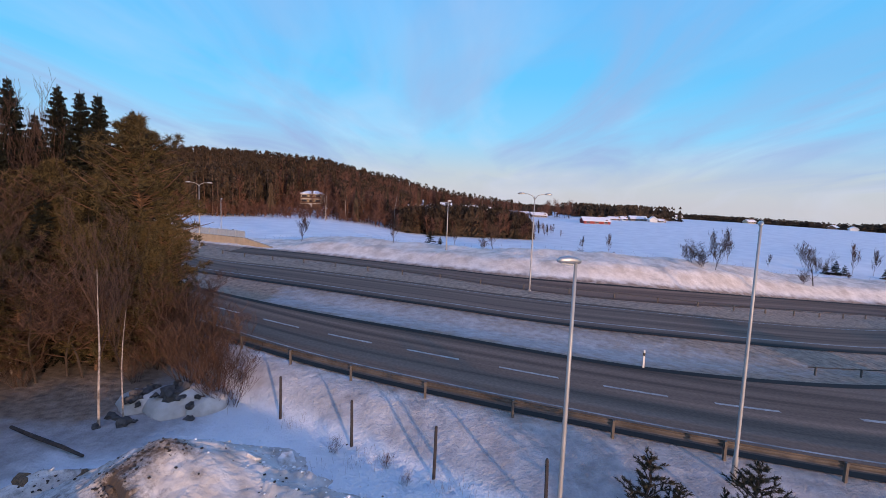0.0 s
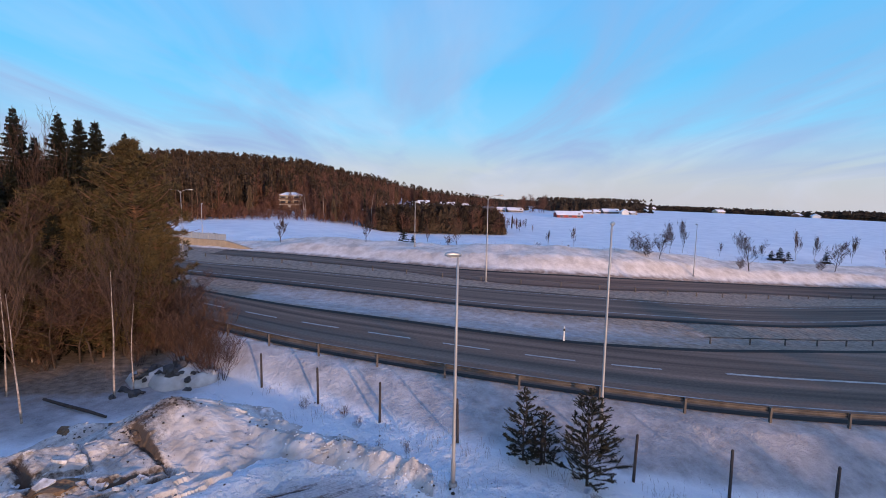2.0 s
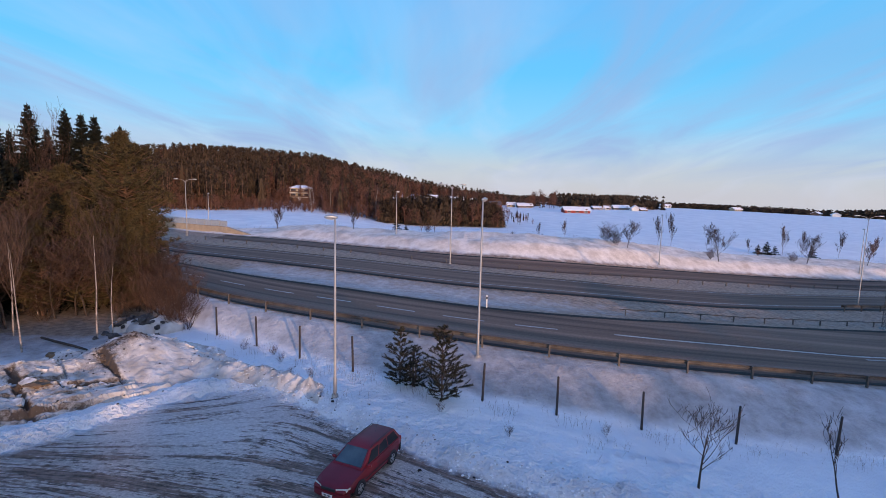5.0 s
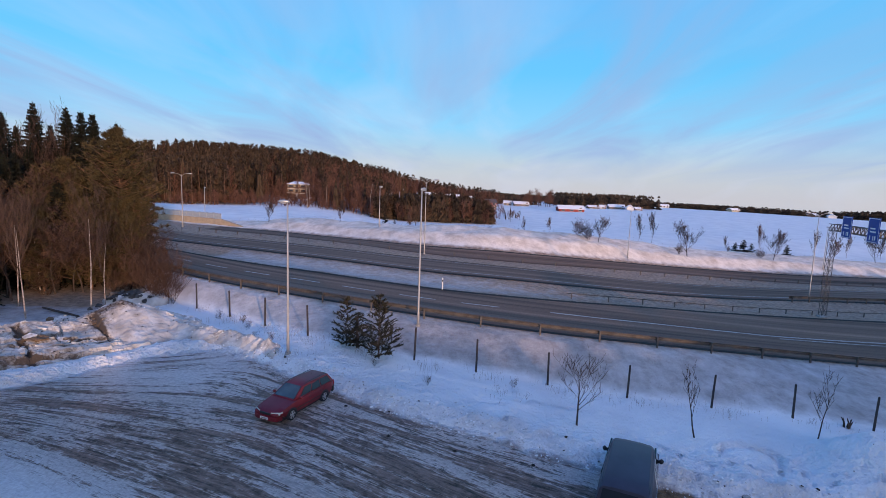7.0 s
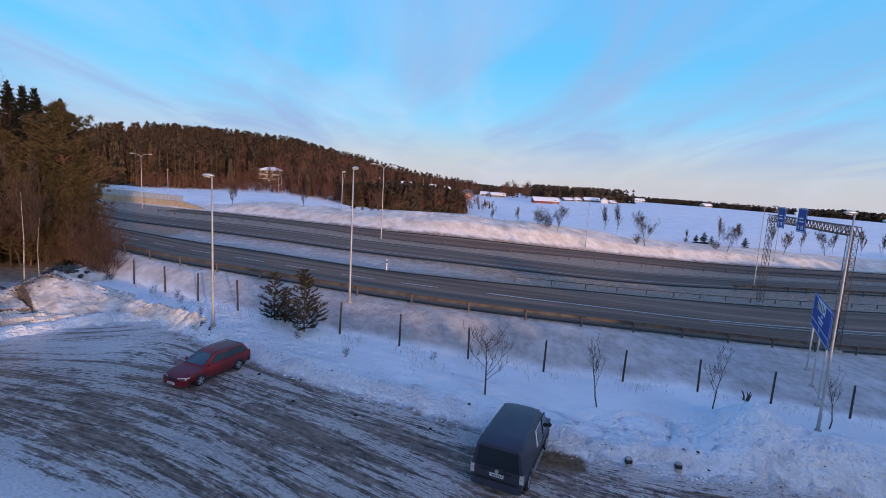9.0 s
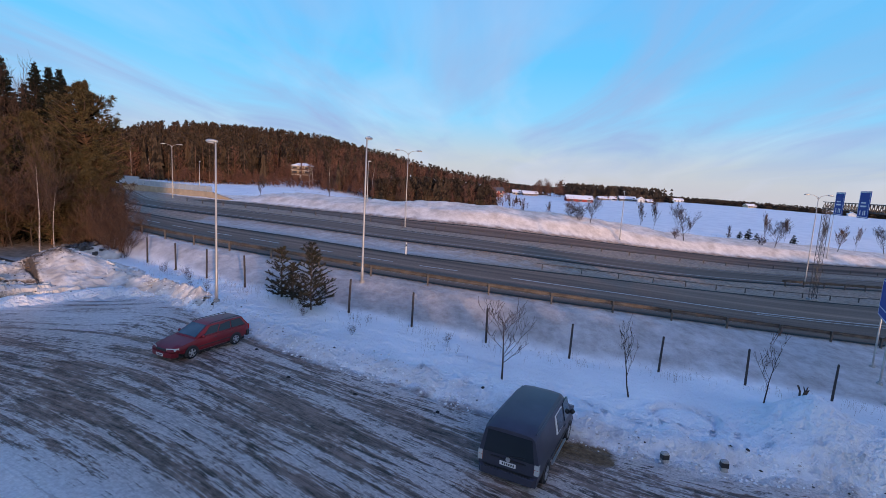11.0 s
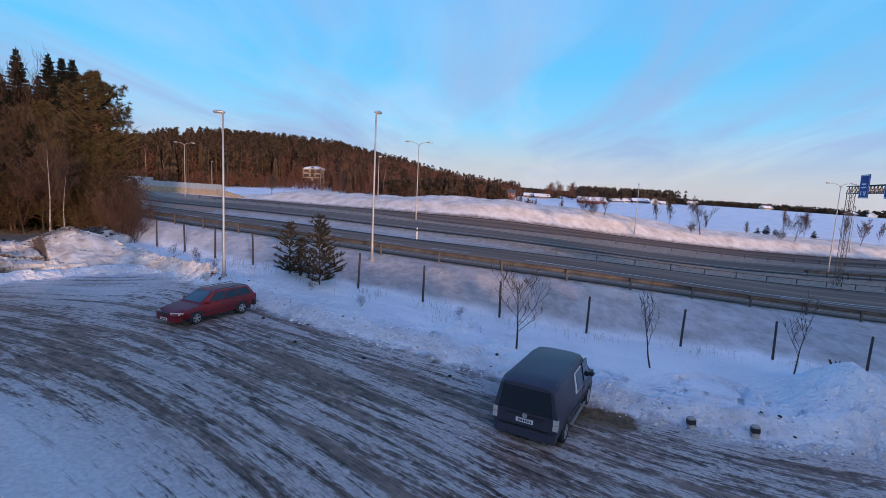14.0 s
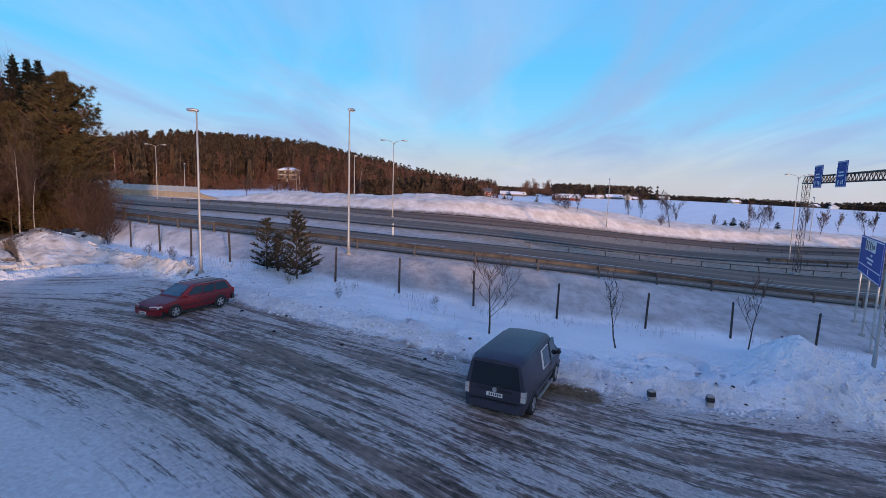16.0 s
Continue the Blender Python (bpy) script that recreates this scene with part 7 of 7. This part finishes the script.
def heap_material():
    """Dirty ploughed snow with soil along its crests and in its layers, and shade painted into its cracks."""
    m = material("dirty_snow_heap", (0.66, 0.635, 0.61), 0.8, second=(0.38, 0.345, 0.31), scale=1.3, bump=1.0, bump_scale=5, spec=0.2)
    nt = m.node_tree
    b = nt.nodes["Principled BSDF"]
    at = nt.nodes.new("ShaderNodeAttribute")
    at.attribute_name = "soil"
    tc = nt.nodes.new("ShaderNodeTexCoord")
    no = nt.nodes.new("ShaderNodeTexNoise")
    no.inputs["Scale"].default_value, no.inputs["Detail"].default_value, no.inputs["Roughness"].default_value = 3.2, 9, 0.80
    nt.links.new(tc.outputs["Object"], no.inputs["Vector"])
    ad = nt.nodes.new("ShaderNodeMath")
    ad.operation = "ADD"
    nt.links.new(at.outputs["Fac"], ad.inputs[0])
    nt.links.new(no.outputs["Fac"], ad.inputs[1])
    r = nt.nodes.new("ShaderNodeValToRGB")
    r.color_ramp.elements[0].position, r.color_ramp.elements[1].position = 0.66, 0.95
    nt.links.new(ad.outputs[0], r.inputs[0])
    mx = nt.nodes.new("ShaderNodeMix")
    mx.data_type = "RGBA"
    old = b.inputs["Base Color"].links[0].from_socket
    nt.links.new(r.outputs[0], mx.inputs["Factor"])
    nt.links.new(old, mx.inputs["A"])
    mx.inputs["B"].default_value = (0.085, 0.064, 0.050, 1)
    nt.links.new(mx.outputs["Result"], b.inputs["Base Color"])
    return m


def snow_heap():
    n = 0.09
    gx, gy = np.arange(-16, 9, n), np.arange(8.5, 25, n)
    X, Y = np.meshgrid(gx, gy)
    H = heap(X, Y)
    Z = ground_height(X, Y) + H
    keep = H > -0.10
    idx = np.arange(X.size).reshape(X.shape)
    q = np.stack([idx[:-1, :-1].ravel(), idx[:-1, 1:].ravel(), idx[1:, 1:].ravel(), idx[1:, :-1].ravel()], 1)
    q = q[keep.ravel()[q].any(1)]
    me = mesh_of("snow_heap", np.stack([X.ravel(), Y.ravel(), Z.ravel()], 1).tolist(), q.tolist(), heap_material())
    gyH, gxH = np.gradient(H, n)
    steep = np.clip(np.hypot(gxH, gyH) - 0.8, 0, 1.0) * step(X, -0.6, -1.6) * (1 - step(Y, 16.5, 18.0))
    brow = near_lines(X, Y, [[(-1.9, 19.2), (-2.6, 18.9), (-3.6, 17.8)], [(-3.4, 17.6), (-2.6, 16.9)]], 0.42)
    # soil on brow and steep faces; the CRACKS term paints shade into the gaps
    soil = 0.11 + 0.20 * brow + 0.22 * near_lines(X, Y, CRACKS, 0.16) + 0.21 * steep + 0.09 * step(X, -1.0, -3.0) + 0.22 * fbm(X * 0.7, Y * 0.7, 3, 91)
    at = me.attributes.new("soil", "FLOAT", "POINT")
    at.data.foreach_set("value", soil.ravel().astype(np.float32))
    tagged(new("snow_heap", me), "ploughed heap of dirty cracked snow beside the lot", "snow heap", kind="stuff")


def lump_geo(seed, r, flat=0.7, rough_=0.3):
    rr = rng_of(seed)
    bm = bmesh.new()
    bmesh.ops.create_icosphere(bm, subdivisions=2, radius=r)
    o = Vector((rr.uniform(0, 50), rr.uniform(0, 50), rr.uniform(0, 50)))
    for v in bm.verts:
        k = 1 + rough_ * 2 * noise.noise(v.co / r * 0.9 + o) + rough_ * noise.noise(v.co / r * 2.6 + o)
        v.co = v.co * k
        v.co.z *= flat
    me = bpy.data.meshes.new("lump")
    bm.to_mesh(me)
    bm.free()
    return me


snow_heap()
rk = rng_of(5)
DRIFTS = ((-5.9, 25.6, 0.95), (-7.5, 25.6, 0.7), (-4.6, 25.6, 0.65))
for k in range(3):
    me = lump_geo(100 + k, 0.42, 0.7, 0.6)
    me.materials.append(ROCK)
    for j in range(7):
        x, y = -6.8 + rk.gauss(0, 1.0), 24.9 + rk.gauss(0, 0.5)
        dome = max((0.1 + 0.85 * k_ * math.sqrt(max(0, 1 - ((x - a) ** 2 + (y - b_) ** 2) / (2.6 * k_ * k_))) if math.hypot(x - a, y - b_) < 1.6 * k_ else 0) for a, b_, k_ in DRIFTS)
        o = new("boulder", me)
        s = rk.uniform(0.3, 0.85)
        o.matrix_basis = pose(x, y, float(ground_height(x, y)) + dome + 0.08 * s, rk.uniform(-20, 20), rk.uniform(-20, 20), rk.uniform(0, 360)) @ Matrix.Scale(s, 4)
        tagged(o, "grey boulder in a snowy rock pile by the wood", "boulder", "boulders of the rock pile")
rock_snow = lump_geo(140, 1.6, 0.55, 0.2)
rock_snow.materials.append(GREY_SNOW)
rock_snow.polygons.foreach_set("use_smooth", [True] * len(rock_snow.polygons))
for x, y, s in DRIFTS:
    o = new("snow_drift", rock_snow)
    o.matrix_basis = pose(x, y, float(ground_height(x, y)) + 0.1, 0, 0, 40 * s) @ Matrix.Scale(s, 4)
    tagged(o, "rounded snow drift over the rock pile", "snow drift")
ICE_BLOCK = material("ice_slab", (0.72, 0.72, 0.73), 0.7, second=(0.30, 0.27, 0.235), scale=1.6, bump=0.5, bump_scale=9)


def slab_geo(seed):
    """A broken slab of ploughed snow: angular, with a flat top and ragged sides."""
    r = rng_of(seed)
    s = Soup()
    n = r.randint(5, 7)
    lo, hi = [], []
    for k in range(n):
        a = 2 * math.pi * k / n + r.uniform(-0.3, 0.3)
        q = r.uniform(0.7, 1.2)
        lo.append((q * math.cos(a) * 0.92, q * 0.7 * math.sin(a) * 0.92, -0.25))
        hi.append((q * math.cos(a), q * 0.7 * math.sin(a), 0.22 + r.uniform(-0.06, 0.06)))
    s.add(lo + hi, [tuple(range(n - 1, -1, -1)), tuple(range(n, 2 * n))] + [(k, (k + 1) % n, n + (k + 1) % n, n + k) for k in range(n)])
    return s.mesh("ice_slab", ICE_BLOCK)


SLABS = [slab_geo(s) for s in range(300, 306)]
for k in range(110):
    if k < 60:
        x, y = rk.gauss(-5.2, 2.0), rk.gauss(15.0, 1.8)
    else:
        x, y = rk.uniform(-2, 6), 0
        y = 21.3 - 0.55 * max(0, x) + rk.gauss(0, 0.7)
    h = float(heap(np.array(x), np.array(y)))
    if h < 0.12:
        continue
    o = new("ice_slab", SLABS[k % 6])
    s = rk.uniform(0.10, 0.30) * (1.6 if k % 13 == 0 else 1)
    o.matrix_basis = pose(x, y, float(ground_height(x, y)) + h - 0.02, rk.gauss(0, 18), rk.gauss(0, 18), rk.uniform(0, 360)) @ Matrix.Scale(s, 4)
    tagged(o, "broken slab of dirty frozen snow on the heap", "snow slab", "slabs of the snow heap")
SOIL = material("frozen_soil", (0.24, 0.15, 0.08), 0.9, second=(0.09, 0.06, 0.04), scale=5, bump=1.0, bump_scale=9)
for k, (x, y, s) in enumerate([(-4.1, 14.1, 0.5), (-7.0, 18.7, 0.24), (-3.4, 17.6, 0.30), (-5.6, 19.3, 0.2)]):
    me = lump_geo(160 + k, 1.0, 0.5, 0.5)
    me.materials.append(SOIL)
    o = new("frozen_clod", me)
    o.matrix_basis = pose(x, y, float(ground_height(x, y) + heap(np.array(x), np.array(y))) - 0.05, 0, 0, 50 * k) @ Matrix.Diagonal((s * 1.4, s, s, 1))
    tagged(o, "brown frozen clod of soil in the snow heap", "clod")
# chunks of snow along the ploughed edge
CH = [lump_geo(180 + k, 0.045, 0.6, 0.35) for k in range(4)]
for me in CH:
    me.materials.append(SNOW)
DK = [lump_geo(190 + k, 0.05, 0.6, 0.3) for k in range(3)]
DARK_SOIL = material("dark_soil", (0.055, 0.042, 0.035), 0.9, second=(0.03, 0.025, 0.022), scale=6, bump=0.6)
for me in DK:
    me.materials.append(DARK_SOIL)
for k in range(90):
    x = rk.uniform(1, 44)
    y = float(lot_far(x)) + abs(rk.gauss(0, 1.1)) + (0.2 if x > 0 else 1.0)
    if y > fence_line(x) - 0.5 and x > 2:
        continue
    z = float(ground_height(x, y) + (np.maximum(heap(np.array(x), np.array(y)), 0) if x < 5 else 0))
    dark = rk.random() < 0.14
    o = new("soil_lump" if dark else "snow_lump", rk.choice(DK if dark else CH))
    o.matrix_basis = pose(x, y, z + 0.03, rk.uniform(-30, 30), 0, rk.uniform(0, 360)) @ Matrix.Scale(rk.uniform(0.5, 1.5), 4)
    tagged(o, "dark lump of frozen soil on the ploughed edge" if dark else "lump of snow on the ploughed edge", "lump", "lumps along the ploughed edge")
for x, y in ((16.6, 8.0), (19.5, 7.5), (22.8, 7.4), (14.2, 10.4), (24.6, 9.4)):
    o = new("soil_lump", DK[1])
    o.matrix_basis = pose(x, y, float(ground_height(x, y)) + 0.02, 0, 0, x * 40) @ Matrix.Scale(1.5, 4)
    tagged(o, "dark lump of frozen dirt lying on the ice", "lump", "lumps along the ploughed edge")


def crumbs(name, count, place, size, mat, label, category, seed):
    """Countless small broken bits lying on the snow."""
    r = rng_of(seed)
    ico = bmesh.new()
    bmesh.ops.create_icosphere(ico, subdivisions=1, radius=1.0)
    base = np.array([v.co[:] for v in ico.verts])
    fac = np.array([[v.index for v in f.verts] for f in ico.faces])
    ico.free()
    vs, fs, o = [], [], 0
    for k in range(count):
        x, y = place(r, k)
        h = max(0.0, float(heap(np.array(x), np.array(y)))) if x < 9 else 0.0
        s = size[0] + size[1] * r.random() ** 3
        p = base * (1 + 0.35 * np.sin(base * (3.1 + k % 5) + k).sum(1, keepdims=True) / 3)
        a = r.uniform(0, 6.28)
        p = np.stack([p[:, 0] * math.cos(a) * 1.25 - p[:, 1] * math.sin(a), p[:, 0] * math.sin(a) * 1.25 + p[:, 1] * math.cos(a), p[:, 2] * 0.75], 1) * s
        vs.append(p + (x, y, float(ground_height(x, y)) + h + 0.3 * s))
        fs.append(fac + o)
        o += len(base)
    tagged(new(name, mesh_of(name, np.concatenate(vs).tolist(), np.concatenate(fs).tolist(), mat)), label, category, kind="stuff")


def ploughed(r, k):
    if k % 10 < 9:
        x = r.uniform(4, 47)
        return x, float(lot_far(x)) + abs(r.gauss(0.0, 0.9)) - 0.15
    x = r.uniform(-3, 6)
    return x, 20.9 - 0.5 * max(0, x) + r.gauss(0, 0.9)


def soiled(r, k):
    if k % 10 < 3:
        t = r.random()
        return -2.2 - 1.6 * t + r.gauss(0, 0.35), 19.3 - 1.7 * t + r.gauss(0, 0.35)
    if k % 10 < 6:
        return r.gauss(-3.6, 1.8), r.gauss(14.6, 1.5)
    if k % 10 < 7:
        return r.gauss(-6.6, 0.9), r.gauss(18.7, 0.4)
    if k % 10 < 8:
        return r.gauss(5.2, 0.9), r.gauss(18.2, 0.5)
    if k % 10 < 9:
        return r.uniform(-2.5, 3), r.gauss(19.6, 1.2)
    x = r.uniform(6, 44)
    return x, float(lot_far(x)) + abs(r.gauss(0.2, 1.0))


crumbs("snow_crumbs", 3100, ploughed, (0.014, 0.05), island_material("snow_crumb", (0.50, 0.48, 0.46), (0.88, 0.88, 0.885), 0.8), "crumbs of broken snow along the ploughed edge", "snow crumbs", 909)
crumbs("soil_crumbs", 760, soiled, (0.010, 0.042), DARK_SOIL, "dark crumbs of frozen soil scattered over the snow heap", "soil crumbs", 911)


def bollard(x, y, yaw):
    root = empty("bollard", pose(x, y, float(ground_height(x, y)), 0, 0, yaw), "short grey concrete bollard at the lot's edge", "bollard", "bollards of the lot")
    part("column", boxes((-0.13, -0.11, -0.3, 0.13, 0.11, 0.40)), CONCRETE, root, bevel=0.05)
    part("dark_band", boxes((-0.137, -0.117, 0.12, 0.137, 0.117, 0.33)), PLASTIC, root, bevel=0.03)


bollard(31.5, 7.0, 8)
bollard(33.68, 6.95, -5)

lg = Soup()
lg.sweep([(-2.3, 0.15, 0.20), (-0.8, 0.05, 0.17), (1.0, 0, 0.13), (2.3, -0.1, 0.10)], [0.07, 0.085, 0.08, 0.06], 8)
part("fallen_log", lg, BARK, at=pose(-9.0, 21.8, float(ground_height(-9.0, 21.8)), 0, 0, -19))
tagged(bpy.data.objects["fallen_log"], "dark fallen log lying in the snow by the wood", "log")
st = Soup()
for k in range(6):
    a = k * 2.3
    st.sweep([(0.10 * math.cos(a), 0.10 * math.sin(a), -0.1), (0.16 * math.cos(a) + 0.05, 0.16 * math.sin(a), 0.25), (0.22 * math.cos(a + 0.5), 0.22 * math.sin(a), 0.45 + 0.2 * ((k * 7) % 5) / 5)], [0.06, 0.045, 0.018], 6)
part("stump", st, BARK, at=pose(41.4, 14.6, float(ground_height(41.4, 14.6))))
tagged(bpy.data.objects["stump"], "ragged dark stump beside the fence", "stump")

# delineator posts
dm = Soup()
dm.box(-0.05, -0.03, -0.2, 0.05, 0.03, 1.05)
for x, y in ((18.2, 31.4),):
    root = empty("delineator", pose(x, y, float(land(x, y))), "white plastic road marker post with dark band", "marker post")
    part("post", dm.mesh("post", TRIM), TRIM, root)
    part("band", boxes((-0.054, -0.034, 0.72, 0.054, 0.034, 0.90)), PLASTIC, root)


# ---- dry stalks ----
def stalks(name, count, place, hmin, hmax, label, seed):
    r = rng_of(seed)
    s = Soup()
    for k in range(count):
        x, y = place(r)
        z = float(ground_height(x, y))
        h = r.uniform(hmin, hmax)
        dx, dy = r.gauss(0, 0.22) * h, r.gauss(0, 0.22) * h
        w = 0.0045
        s.add([(x - w, y, z - 0.05), (x + w, y, z - 0.05), (x + dx + w * 0.4, y + dy, z + h), (x + dx - w * 0.4, y + dy, z + h)], [(0, 1, 2, 3)])
        for j in range(2):
            t = r.uniform(0.5, 0.95)
            px, py, pz = x + dx * t, y + dy * t, z + h * t
            s.add([(px, py, pz), (px + 0.008, py, pz), (px + r.gauss(0, 0.10), py + r.gauss(0, 0.10), pz + r.uniform(0.03, 0.16))], [(0, 1, 2)])
    tagged(part(name, s, DRY_GRASS), label, "dry stalks", kind="stuff")


CLUMPS = [(x + 0.6, float(fence_line(x)) - 0.8, 0.5) for x in FENCE_X[:13]] + [(9.6, 15.2, 0.7), (10.4, 17.4, 0.9), (8.6, 18.0, 0.7), (3.0, 21.0, 0.8), (13.2, 17.2, 1.1), (17.8, 14.8, 0.7), (22.3, 13.2, 0.8), (7.0, 16.9, 0.4), (27.5, 14.8, 1.1), (34.5, 14.8, 1.0), (41, 13.6, 1.2), (46, 13.4, 1.2), (-7.5, 26.5, 1.6), (-4.5, 26.4, 1.1), (-10.5, 26.5, 1.8)]


def in_clump(r):
    x, y, s = r.choice(CLUMPS)
    return x + r.gauss(0, s), y + r.gauss(0, s * 0.6)


stalks("dry_stalks", 640, in_clump, 0.12, 0.5, "dry brown stalks sticking out of the snow", 61)
stalks("fence_grass", 170, lambda r: (lambda x: (x, float(fence_line(x)) + r.gauss(-0.1, 0.3)))(r.uniform(-1, 56)), 0.06, 0.35, "thin dry grass along the fence line", 62)
stalks("bank_stalks", 700, lambda r: (lambda x: (x, float(bank_foot(x)) + 12 + r.gauss(0, 3)))(r.uniform(-25, 120)), 0.2, 0.8, "dry stalks along the crest of the far snowbank", 63)
for k, (x, y, s) in enumerate([(5.4, 20.0, 0.16), (6.6, 18.0, 0.15), (7.8, 17.8, 0.17), (14.9, 14.6, 0.14), (18.0, 13.0, 0.17), (4.6, 21.0, 0.2), (22.8, 14.6, 0.15), (2.4, 22.0, 0.2)]):
    replant(sh1, x, y, 57 * k, s)
